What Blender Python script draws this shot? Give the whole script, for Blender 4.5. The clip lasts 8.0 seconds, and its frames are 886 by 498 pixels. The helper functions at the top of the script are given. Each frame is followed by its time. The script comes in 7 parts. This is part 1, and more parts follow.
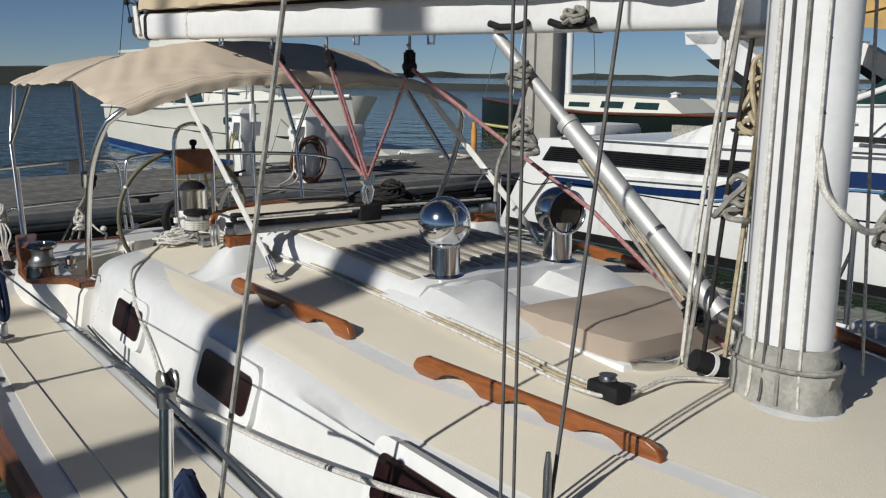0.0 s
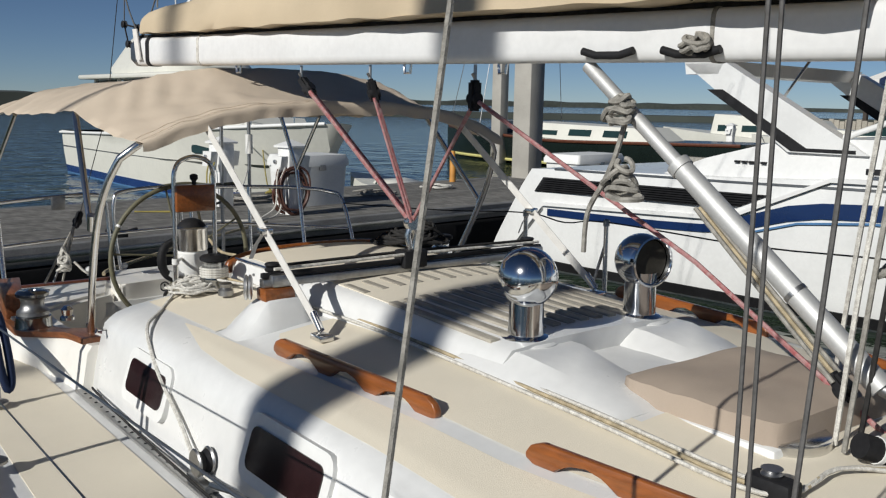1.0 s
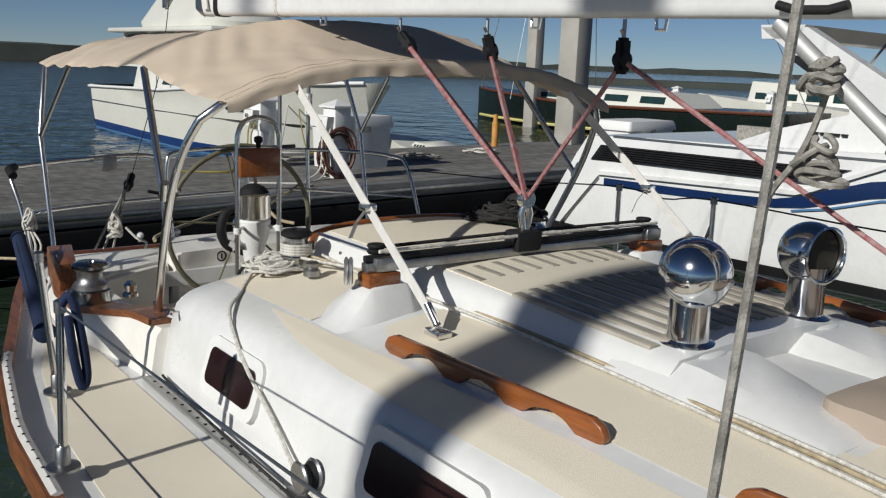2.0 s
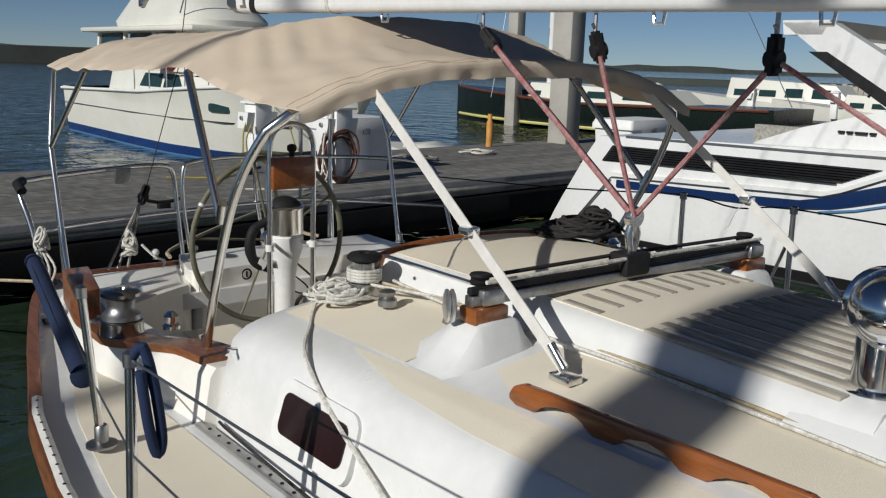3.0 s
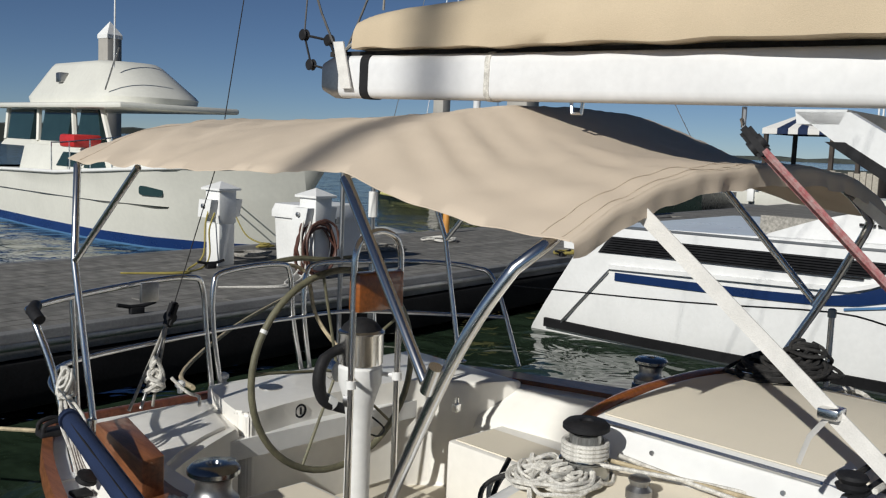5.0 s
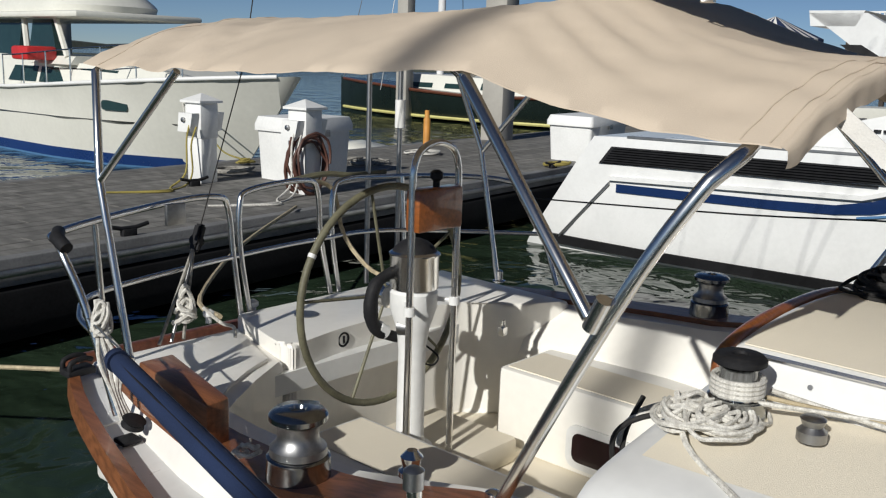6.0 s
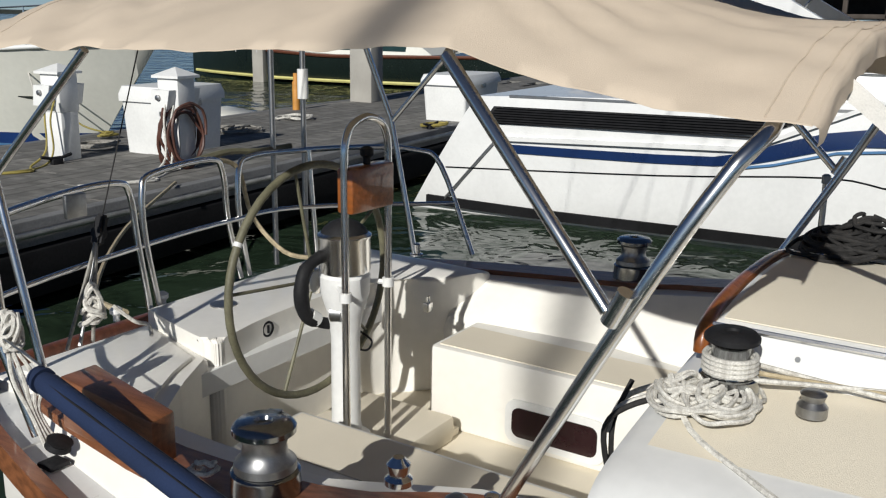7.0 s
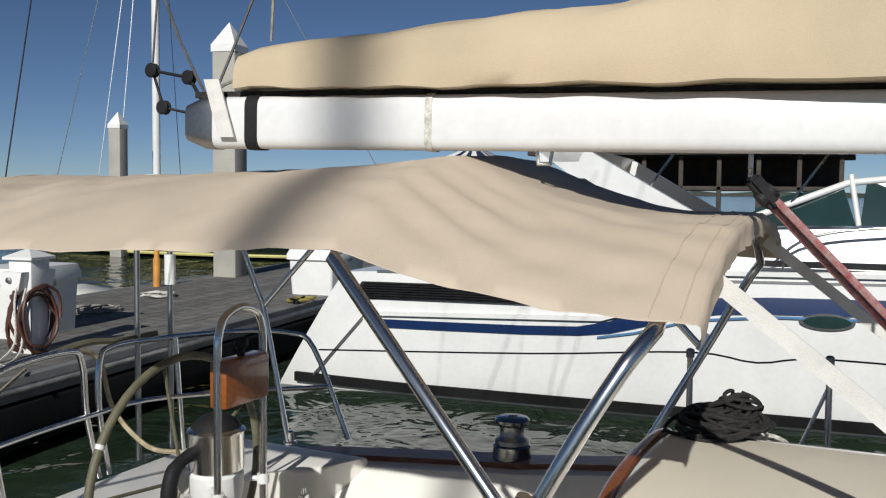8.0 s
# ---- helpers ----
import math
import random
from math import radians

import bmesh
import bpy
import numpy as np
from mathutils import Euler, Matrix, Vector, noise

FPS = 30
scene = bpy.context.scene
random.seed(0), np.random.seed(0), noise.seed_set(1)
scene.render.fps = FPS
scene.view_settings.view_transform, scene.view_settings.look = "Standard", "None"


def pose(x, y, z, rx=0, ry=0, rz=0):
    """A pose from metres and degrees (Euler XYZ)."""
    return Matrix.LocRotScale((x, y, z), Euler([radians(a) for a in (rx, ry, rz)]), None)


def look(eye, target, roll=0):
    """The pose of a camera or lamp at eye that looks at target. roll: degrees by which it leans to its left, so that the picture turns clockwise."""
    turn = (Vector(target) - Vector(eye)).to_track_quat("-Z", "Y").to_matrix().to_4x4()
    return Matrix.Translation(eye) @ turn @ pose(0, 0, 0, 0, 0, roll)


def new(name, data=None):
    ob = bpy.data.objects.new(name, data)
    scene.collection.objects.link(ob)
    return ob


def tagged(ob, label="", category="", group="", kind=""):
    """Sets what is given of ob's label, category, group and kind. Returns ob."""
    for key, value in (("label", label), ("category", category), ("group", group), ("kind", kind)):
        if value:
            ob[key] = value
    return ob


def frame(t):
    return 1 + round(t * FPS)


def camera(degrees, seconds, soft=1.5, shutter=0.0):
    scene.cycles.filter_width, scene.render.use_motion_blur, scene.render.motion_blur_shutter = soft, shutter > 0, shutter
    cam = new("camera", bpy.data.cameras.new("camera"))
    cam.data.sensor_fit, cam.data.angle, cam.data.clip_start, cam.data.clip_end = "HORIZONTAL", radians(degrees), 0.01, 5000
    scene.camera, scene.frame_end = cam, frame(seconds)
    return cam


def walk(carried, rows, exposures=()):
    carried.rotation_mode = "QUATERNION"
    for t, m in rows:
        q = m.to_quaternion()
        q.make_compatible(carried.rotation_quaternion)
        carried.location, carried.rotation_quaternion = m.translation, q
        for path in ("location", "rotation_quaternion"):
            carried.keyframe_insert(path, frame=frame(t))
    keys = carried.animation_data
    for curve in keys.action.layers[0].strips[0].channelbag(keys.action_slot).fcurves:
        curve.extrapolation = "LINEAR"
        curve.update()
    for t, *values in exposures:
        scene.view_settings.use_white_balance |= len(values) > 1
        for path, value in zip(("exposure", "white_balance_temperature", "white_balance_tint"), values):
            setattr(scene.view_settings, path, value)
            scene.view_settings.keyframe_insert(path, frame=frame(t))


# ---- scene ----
cam = camera(51.4, 8.0, soft=1.2)
PATH = [
    (0, (-2.05, -2.477, 1.767), (-0.919, -0.87, 1.398), 0.8),
    (0.5, (-2.059, -2.203, 1.764), (-0.911, -0.601, 1.421), 2.1),
    (1, (-2.124, -1.929, 1.782), (-0.909, -0.372, 1.47), 1.1),
    (1.5, (-2.103, -1.674, 1.768), (-0.909, -0.105, 1.434), 1.9),
    (1.7, (-2.108, -1.566, 1.774), (-0.94, 0.017, 1.414), 2.1),
    (2.8, (-2.224, -0.968, 1.744), (-0.994, 0.544, 1.296), 2.3),
    (3, (-2.217, -0.867, 1.765), (-0.987, 0.659, 1.369), 1.9),
    (3.5, (-2.25, -0.592, 1.781), (-1.007, 0.945, 1.479), 3.7),
    (4, (-2.332, -0.309, 1.814), (-0.968, 1.136, 1.587), 3.2),
    (4.2, (-2.347, -0.208, 1.815), (-0.976, 1.231, 1.595), 3.8),
    (5.3, (-2.401, 0.474, 1.787), (-0.963, 1.843, 1.548), 1.6),
    (5.5, (-2.42, 0.57, 1.778), (-0.962, 1.905, 1.473), 1.9),
    (6, (-2.409, 0.792, 1.746), (-0.946, 2.095, 1.341), 2.0),
    (6.5, (-2.382, 0.958, 1.751), (-0.87, 2.173, 1.264), 2.7),
    (7, (-2.438, 1.087, 1.774), (-0.806, 2.137, 1.289), 0.9),
    (7.5, (-2.443, 1.146, 1.791), (-0.677, 2.006, 1.416), 1.4),
    (8, (-2.427, 1.145, 1.83), (-0.609, 1.97, 1.707), 0.6),
]
walk(cam, [(t, look(eye, target, roll)) for t, eye, target, roll in PATH],
     [(0, -0.08), (1, -0.03), (3, -0.14), (4, -0.06), (5.5, -0.02), (6.5, 0.06), (7.5, 0.07), (8, 0.01)])

# ---------- world, sun, exposure ----------
SUN_AZ = math.atan2(-0.19, -1.0)          # towards the sun, in plan
SUN_EL = radians(28.5)
world = bpy.data.worlds.new("world")
scene.world = world
world.use_nodes = True
wn = world.node_tree.nodes
sky = wn.new("ShaderNodeTexSky")
sky.sky_type = "NISHITA"
sky.sun_disc = False
sky.sun_elevation = SUN_EL
sky.sun_rotation = math.pi / 2 - SUN_AZ
sky.air_density, sky.dust_density, sky.ozone_density = 0.5, 0.0, 4.0
wn["Background"].inputs["Strength"].default_value = 0.047
world.node_tree.links.new(sky.outputs["Color"], wn["Background"].inputs["Color"])
sun_data = bpy.data.lights.new("sun", "SUN")
sun_data.energy, sun_data.angle, sun_data.color = 4.25, radians(0.55), (0.985, 0.97, 0.92)
sun = new("sun", sun_data)
sun_dir = Vector((math.cos(SUN_AZ) * math.cos(SUN_EL), math.sin(SUN_AZ) * math.cos(SUN_EL), math.sin(SUN_EL)))
sun.matrix_world = look(sun_dir * 40, (0, 0, 0))


# ---------- materials ----------
def mat(name, color, rough=0.5, metal=0.0, vary=0.12, scale=6.0, grain=60.0, bump=0.0, dark=None, random_tint=0.0, coat=0.0, spec=0.5, stretch=None):
    """A surface with broad stains and fine grain: color, a second colour mixed in by noise, relief."""
    m = bpy.data.materials.new(name)
    m.use_nodes = True
    n, l = m.node_tree.nodes, m.node_tree.links
    b = n["Principled BSDF"]
    tc = n.new("ShaderNodeTexCoord")
    mp = n.new("ShaderNodeMapping")
    l.new(tc.outputs["Object"], mp.inputs["Vector"])
    if stretch:
        mp.inputs["Scale"].default_value = stretch
    big, fine = n.new("ShaderNodeTexNoise"), n.new("ShaderNodeTexNoise")
    big.inputs["Scale"].default_value, big.inputs["Detail"].default_value = scale, 5.0
    fine.inputs["Scale"].default_value, fine.inputs["Detail"].default_value = grain, 3.0
    for t in (big, fine):
        l.new(mp.outputs["Vector"], t.inputs["Vector"])
    add = n.new("ShaderNodeMath")
    add.operation = "ADD"
    l.new(big.outputs["Fac"], add.inputs[0])
    mul = n.new("ShaderNodeMath")
    mul.operation = "MULTIPLY_ADD"
    mul.inputs[1].default_value, mul.inputs[2].default_value = 0.5, -0.25
    l.new(fine.outputs["Fac"], mul.inputs[0])
    l.new(mul.outputs[0], add.inputs[1])
    ramp = n.new("ShaderNodeMapRange")
    ramp.inputs["From Min"].default_value, ramp.inputs["From Max"].default_value = 0.3, 0.72
    l.new(add.outputs[0], ramp.inputs["Value"])
    mix = n.new("ShaderNodeMix")
    mix.data_type = "RGBA"
    c2 = dark or tuple(c * (1 - 2.2 * vary) for c in color)
    mix.inputs["A"].default_value, mix.inputs["B"].default_value = (*c2, 1), (*color, 1)
    l.new(ramp.outputs["Result"], mix.inputs["Factor"])
    out = mix.outputs["Result"]
    if random_tint:
        info = n.new("ShaderNodeObjectInfo")
        mr = n.new("ShaderNodeMapRange")
        mr.inputs["To Min"].default_value, mr.inputs["To Max"].default_value = 1 - random_tint, 1 + random_tint
        l.new(info.outputs["Random"], mr.inputs["Value"])
        hsv = n.new("ShaderNodeHueSaturation")
        l.new(mr.outputs["Result"], hsv.inputs["Value"])
        l.new(out, hsv.inputs["Color"])
        out = hsv.outputs["Color"]
    l.new(out, b.inputs["Base Color"])
    rr = n.new("ShaderNodeMapRange")
    rr.inputs["To Min"].default_value, rr.inputs["To Max"].default_value = min(1, rough * 1.25), rough * 0.85
    l.new(add.outputs[0], rr.inputs["Value"])
    l.new(rr.outputs["Result"], b.inputs["Roughness"])
    b.inputs["Metallic"].default_value = metal
    b.inputs["Coat Weight"].default_value = coat
    b.inputs["Specular IOR Level"].default_value = spec
    if bump:
        bp = n.new("ShaderNodeBump")
        bp.inputs["Strength"].default_value, bp.inputs["Distance"].default_value = bump, 0.004
        l.new(fine.outputs["Fac"], bp.inputs["Height"])
        l.new(bp.outputs["Normal"], b.inputs["Normal"])
    return m


GELCOAT = mat("gelcoat", (0.75, 0.75, 0.735), 0.28, vary=0.05, scale=2.5, grain=25, coat=0.2)
CREAM = mat("nonskid", (0.79, 0.72, 0.585), 0.75, vary=0.05, scale=2.0, grain=420, bump=0.25)
TEAK = mat("teak", (0.30, 0.092, 0.020), 0.3, vary=0.18, scale=9, grain=130, bump=0.1, coat=0.5, stretch=(9, 1, 9))
TEAK_GREY = mat("weathered_teak", (0.46, 0.42, 0.35), 0.8, vary=0.2, scale=8, grain=160, bump=0.3, stretch=(8, 1, 8), random_tint=0.12)
TEAK_MID = mat("worn_teak", (0.27, 0.10, 0.04), 0.4, vary=0.25, scale=7, grain=120, bump=0.1, coat=0.2, stretch=(9, 1, 9))
TEAK_DARK = mat("dark_teak", (0.16, 0.055, 0.03), 0.35, vary=0.25, scale=8, grain=120, coat=0.3, stretch=(6, 1, 6))
STEEL = mat("stainless", (0.78, 0.77, 0.75), 0.21, 1.0, vary=0.06, scale=6, grain=90)
WINCH = mat("winch_chrome", (0.42, 0.43, 0.43), 0.17, 1.0, vary=0.12, scale=9, grain=70)
CHROME = mat("chrome", (0.70, 0.71, 0.72), 0.10, 1.0, vary=0.05, scale=5, grain=70)
DULL_STEEL = mat("dull_steel", (0.42, 0.42, 0.42), 0.38, 1.0, vary=0.15, scale=8, grain=90)
ALU = mat("aluminium", (0.68, 0.67, 0.65), 0.42, 1.0, vary=0.1, scale=5, grain=120)
COCKPIT_WHITE = mat("warm_gelcoat", (0.84, 0.815, 0.755), 0.35, vary=0.04, scale=2.5, grain=25, coat=0.15)
VANG_ALU = mat("satin_aluminium", (0.55, 0.55, 0.54), 0.55, 0.55, vary=0.08, scale=6, grain=120)
MAST_WHITE = mat("white_paint", (0.74, 0.74, 0.735), 0.35, vary=0.06, scale=3, grain=40)
BLACK = mat("black_plastic", (0.02, 0.02, 0.022), 0.6, vary=0.2, scale=10, grain=90, spec=0.2)
RUBBER = mat("black_rubber", (0.010, 0.010, 0.011), 0.75, vary=0.25, scale=2, grain=50, bump=0.2, spec=0.15)
WINDOW = mat("tinted_acrylic", (0.028, 0.012, 0.013), 0.12, vary=0.2, scale=3, grain=30)
CANVAS = mat("tan_canvas", (0.62, 0.515, 0.40), 0.9, vary=0.07, scale=3.0, grain=500, bump=0.3)
COVER = mat("sail_cover_canvas", (0.58, 0.47, 0.325), 0.9, vary=0.09, scale=2.5, grain=400, bump=0.3)
NAVY = mat("navy_canvas", (0.007, 0.021, 0.070), 0.85, vary=0.15, scale=4, grain=300, bump=0.25)
HATCH_CANVAS = mat("hatch_canvas", (0.42, 0.34, 0.27), 0.9, vary=0.08, scale=4, grain=450, bump=0.3)
ROPE_WHITE = mat("white_rope", (0.74, 0.72, 0.66), 0.9, scale=75, grain=300, dark=(0.42, 0.40, 0.36), bump=0.5)
ROPE_GREY = mat("grey_rope", (0.38, 0.36, 0.32), 0.9, vary=0.25, scale=40, grain=300, bump=0.5)
ROPE_RED = mat("red_rope", (0.33, 0.075, 0.08), 0.85, vary=0.2, scale=60, grain=300, dark=(0.40, 0.27, 0.26), bump=0.5)
ROPE_BLACK = mat("black_rope", (0.03, 0.028, 0.027), 0.9, vary=0.3, scale=40, grain=300, bump=0.5)
ROPE_SHROUD = mat("weathered_wire", (0.12, 0.115, 0.11), 0.7, vary=0.2, scale=30, grain=200)
ROPE_TAN = mat("tan_rope", (0.52, 0.43, 0.28), 0.9, vary=0.2, scale=40, grain=300, bump=0.5)
HOSE_BROWN = mat("brown_hose", (0.12, 0.05, 0.035), 0.5, vary=0.2)
HOSE_GREEN = mat("leather_wheel_wrap", (0.17, 0.16, 0.10), 0.55, vary=0.2, scale=12, grain=120)
HOSE_YELLOW = mat("yellow_line", (0.38, 0.31, 0.08), 0.8, vary=0.2)
WEB = mat("white_webbing", (0.72, 0.70, 0.66), 0.85, vary=0.08, scale=20, grain=300, bump=0.3)
MAST_BOOT = mat("mast_boot", (0.40, 0.39, 0.35), 0.85, vary=0.18, scale=14, grain=80, bump=0.4)
DOCK_WOOD = mat("dock_plank", (0.235, 0.225, 0.205), 0.85, vary=0.26, scale=1.4, grain=90, bump=0.4, stretch=(6, 1, 1), random_tint=0.18)
DOCK_EDGE = mat("dock_waler", (0.20, 0.20, 0.20), 0.7, vary=0.2, scale=2, grain=60, bump=0.2)
CONCRETE = mat("concrete", (0.40, 0.38, 0.34), 0.9, vary=0.12, scale=1.6, grain=70, bump=0.4)
PLASTIC_WHITE = mat("white_plastic", (0.78, 0.78, 0.76), 0.45, vary=0.06, scale=3, grain=40)
BLUE = mat("blue_paint", (0.015, 0.045, 0.17), 0.25, vary=0.1, scale=2, grain=30, coat=0.2)
YACHT_NAVY = mat("navy_paint", (0.008, 0.026, 0.095), 0.25, vary=0.1, scale=2, grain=30, coat=0.2)
LIGHT_BLUE = mat("light_blue_paint", (0.09, 0.21, 0.40), 0.3, vary=0.1)
GREEN_HULL = mat("dark_green_paint", (0.012, 0.02, 0.018), 0.25, vary=0.15, scale=1.5, grain=20)
YELLOW = mat("yellow_paint", (0.62, 0.58, 0.22), 0.5, vary=0.1)
ORANGE = mat("orange_paint", (0.6, 0.27, 0.05), 0.6, vary=0.15)
RED = mat("red_plastic", (0.55, 0.03, 0.03), 0.4, vary=0.1)
CRUISER_WHITE = mat("cruiser_gelcoat", (0.70, 0.69, 0.62), 0.35, vary=0.05, scale=1.2, grain=14)
BIMINI_YELLOW = mat("gold_canvas", (0.55, 0.36, 0.13), 0.9, vary=0.1, grain=300)
TINT_GLASS = mat("tinted_glass", (0.02, 0.045, 0.045), 0.06, vary=0.1)
DARK_TIMBER = mat("dark_timber", (0.07, 0.055, 0.045), 0.85, vary=0.2, scale=2, grain=40)
# near-black colour painted for the shade inside the cowl mouths
VENT_SHADE = mat("vent_shade", (0.045, 0.04, 0.03), 0.6, vary=0.2, spec=0.3)
SHORE = mat("far_shore", (0.06, 0.07, 0.06), 0.95, vary=0.25, scale=0.02, grain=0.3)


def water_material():
    m = bpy.data.materials.new("harbour_water")
    m.use_nodes = True
    n, l = m.node_tree.nodes, m.node_tree.links
    b = n["Principled BSDF"]
    b.inputs["Base Color"].default_value = (0.020, 0.034, 0.020, 1)
    b.inputs["Roughness"].default_value = 0.06
    b.inputs["IOR"].default_value = 1.33
    tc, bp = n.new("ShaderNodeTexCoord"), n.new("ShaderNodeBump")
    a, c = n.new("ShaderNodeTexNoise"), n.new("ShaderNodeTexNoise")
    a.inputs["Scale"].default_value, a.inputs["Detail"].default_value, a.inputs["Distortion"].default_value = 1.9, 3.0, 0.5
    c.inputs["Scale"].default_value, c.inputs["Detail"].default_value = 0.55, 2.0
    mx = n.new("ShaderNodeMath")
    mx.operation = "MULTIPLY_ADD"
    mx.inputs[1].default_value = 2.0
    for t in (a, c):
        l.new(tc.outputs["Object"], t.inputs["Vector"])
    l.new(c.outputs["Fac"], mx.inputs[0])
    l.new(a.outputs["Fac"], mx.inputs[2])
    bp.inputs["Strength"].default_value, bp.inputs["Distance"].default_value = 0.75, 0.10
    l.new(mx.outputs[0], bp.inputs["Height"])
    l.new(bp.outputs["Normal"], b.inputs["Normal"])
    return m


WATER = water_material()

# ---------- mesh helpers ----------
ORIGIN = {}


def thing(name, base, label, category, group="", kind=""):
    """A top-level empty at the base of a thing; its parts are meshes under it, written in world metres."""
    ob = new(name)
    ob.empty_display_size = 0.1
    ob.location = base
    ORIGIN[ob.name] = Vector(base)
    return tagged(ob, label, category, group, kind)


def part(name, bm, material, parent=None, label="", sharp=42, base=None):
    """Links a bmesh, written in world metres, as one mesh object under a thing or part, or at top level."""
    org = ORIGIN[parent.name] if parent else Vector(base or (0, 0, 0))
    bmesh.ops.translate(bm, vec=-org, verts=bm.verts)
    bmesh.ops.recalc_face_normals(bm, faces=bm.faces)
    me = bpy.data.meshes.new(name)
    bm.to_mesh(me)
    bm.free()
    me.materials.append(material)
    me.shade_smooth()
    me.set_sharp_from_angle(angle=radians(sharp))
    ob = new(name, me)
    ORIGIN[ob.name] = org
    if parent:
        ob.parent = parent
    else:
        ob.location = org
    if label:
        ob["label"] = label
    return ob


def B():
    return bmesh.new()


def box(bm, x0, x1, y0, y1, z0, z1, bev=0.0, m=None):
    r = bmesh.ops.create_cube(bm, size=1)
    vs = r["verts"]
    for v in vs:
        v.co = Vector(((x0 + x1) / 2 + v.co.x * (x1 - x0), (y0 + y1) / 2 + v.co.y * (y1 - y0), (z0 + z1) / 2 + v.co.z * (z1 - z0)))
    if bev:
        es = list({e for v in vs for e in v.link_edges})
        r = bmesh.ops.bevel(bm, geom=es, offset=bev, segments=2, affect="EDGES", profile=0.5)
        vs = list({v for f in r["faces"] for v in f.verts} | {v for v in vs if v.is_valid})
    if m is not None:
        bmesh.ops.transform(bm, matrix=m, verts=[v for v in vs if v.is_valid])
    return bm


def smooth_path(pts, n=6):
    """Catmull-Rom through the points."""
    p = [Vector(q) for q in pts]
    if len(p) < 3:
        return p
    out = []
    for i in range(len(p) - 1):
        a, b, c, d = p[max(i - 1, 0)], p[i], p[i + 1], p[min(i + 2, len(p) - 1)]
        for k in range(n):
            t = k / n
            out.append(0.5 * ((2 * b) + (c - a) * t + (2 * a - 5 * b + 4 * c - d) * t * t + (3 * b - a - 3 * c + d) * t ** 3))
    return out + [p[-1]]


def tube(bm, pts, r, n=8, smooth=0, flat=None):
    """A swept round bar through pts; r a number or one a point; flat: (width, thickness) for webbing."""
    p = smooth_path(pts, smooth) if smooth else [Vector(q) for q in pts]
    p = [q for i, q in enumerate(p) if i == 0 or (q - p[i - 1]).length > 1e-5]
    if not flat and n >= 8 and (r if isinstance(r, (int, float)) else max(r)) >= 0.009:
        n = max(n, 14)
    rs = [r if isinstance(r, (int, float)) else r[min(int(i * len(r) / len(p)), len(r) - 1)] for i in range(len(p))]
    rings, side = [], None
    for i, q in enumerate(p):
        d = (p[min(i + 1, len(p) - 1)] - p[max(i - 1, 0)]).normalized()
        if side is None:
            ref = Vector((0, 0, 1)) if abs(d.z) < 0.9 else Vector((0, 1, 0))
            side = d.cross(ref).normalized()
        side = (side - d * side.dot(d)).normalized()
        up = side.cross(d)
        k = 1.0
        if 0 < i < len(p) - 1:
            c = (p[i] - p[i - 1]).normalized().dot((p[i + 1] - p[i]).normalized())
            k = min(1.6, 1 / max(0.5, math.sqrt((1 + c) / 2)))
        wa, wb = (flat[0] / 2, flat[1] / 2) if flat else (rs[i] * (1 if k == 1 else (1 + k) / 2), rs[i] * (1 if k == 1 else (1 + k) / 2))
        rings.append([bm.verts.new(q + side * wa * math.cos(2 * math.pi * j / n) + up * wb * math.sin(2 * math.pi * j / n)) for j in range(n)])
    for a, b in zip(rings, rings[1:]):
        for j in range(n):
            bm.faces.new((a[j], a[(j + 1) % n], b[(j + 1) % n], b[j]))
    bm.faces.new(rings[0][::-1])
    bm.faces.new(rings[-1])
    return bm


def lathe(bm, prof, m, n=24):
    """Turns (radius, height) pairs round z and places them by m."""
    rings = []
    for r, z in prof:
        rings.append([bm.verts.new(m @ Vector((max(r, 1e-4) * math.cos(2 * math.pi * j / n), max(r, 1e-4) * math.sin(2 * math.pi * j / n), z))) for j in range(n)])
    for a, b in zip(rings, rings[1:]):
        for j in range(n):
            bm.faces.new((a[j], a[(j + 1) % n], b[(j + 1) % n], b[j]))
    bm.faces.new(rings[0][::-1])
    bm.faces.new(rings[-1])
    return bm


def at(x, y, z, rx=0, ry=0, rz=0):
    return pose(x, y, z, rx, ry, rz)


def loft(bm, rings, closed=False, caps=True):
    vs = [[bm.verts.new(Vector(q)) for q in ring] for ring in rings]
    n = len(vs[0])
    for a, b in zip(vs, vs[1:]):
        for j in range(n if closed else n - 1):
            bm.faces.new((a[j], a[(j + 1) % n], b[(j + 1) % n], b[j]))
    if caps:
        bm.faces.new(vs[0][::-1])
        bm.faces.new(vs[-1])
    return bm


def sheet(bm, fn, us, vs, thick=0.0):
    """A grid of fn(u, v), with thickness downwards when given."""
    def grid(dz):
        return [[bm.verts.new(Vector(fn(u, v)) - Vector((0, 0, dz))) for v in vs] for u in us]
    g = grid(0)
    for i in range(len(us) - 1):
        for j in range(len(vs) - 1):
            bm.faces.new((g[i][j], g[i + 1][j], g[i + 1][j + 1], g[i][j + 1]))
    if thick:
        h = grid(thick)
        for i in range(len(us) - 1):
            for j in range(len(vs) - 1):
                bm.faces.new((h[i][j], h[i][j + 1], h[i + 1][j + 1], h[i + 1][j]))
        edge = [(i, 0) for i in range(len(us))] + [(len(us) - 1, j) for j in range(1, len(vs))] + [(i, len(vs) - 1) for i in range(len(us) - 2, -1, -1)] + [(0, j) for j in range(len(vs) - 2, 0, -1)]
        for (a, b), (c, d) in zip(edge, edge[1:] + edge[:1]):
            bm.faces.new((g[a][b], g[c][d], h[c][d], h[a][b]))
    return bm


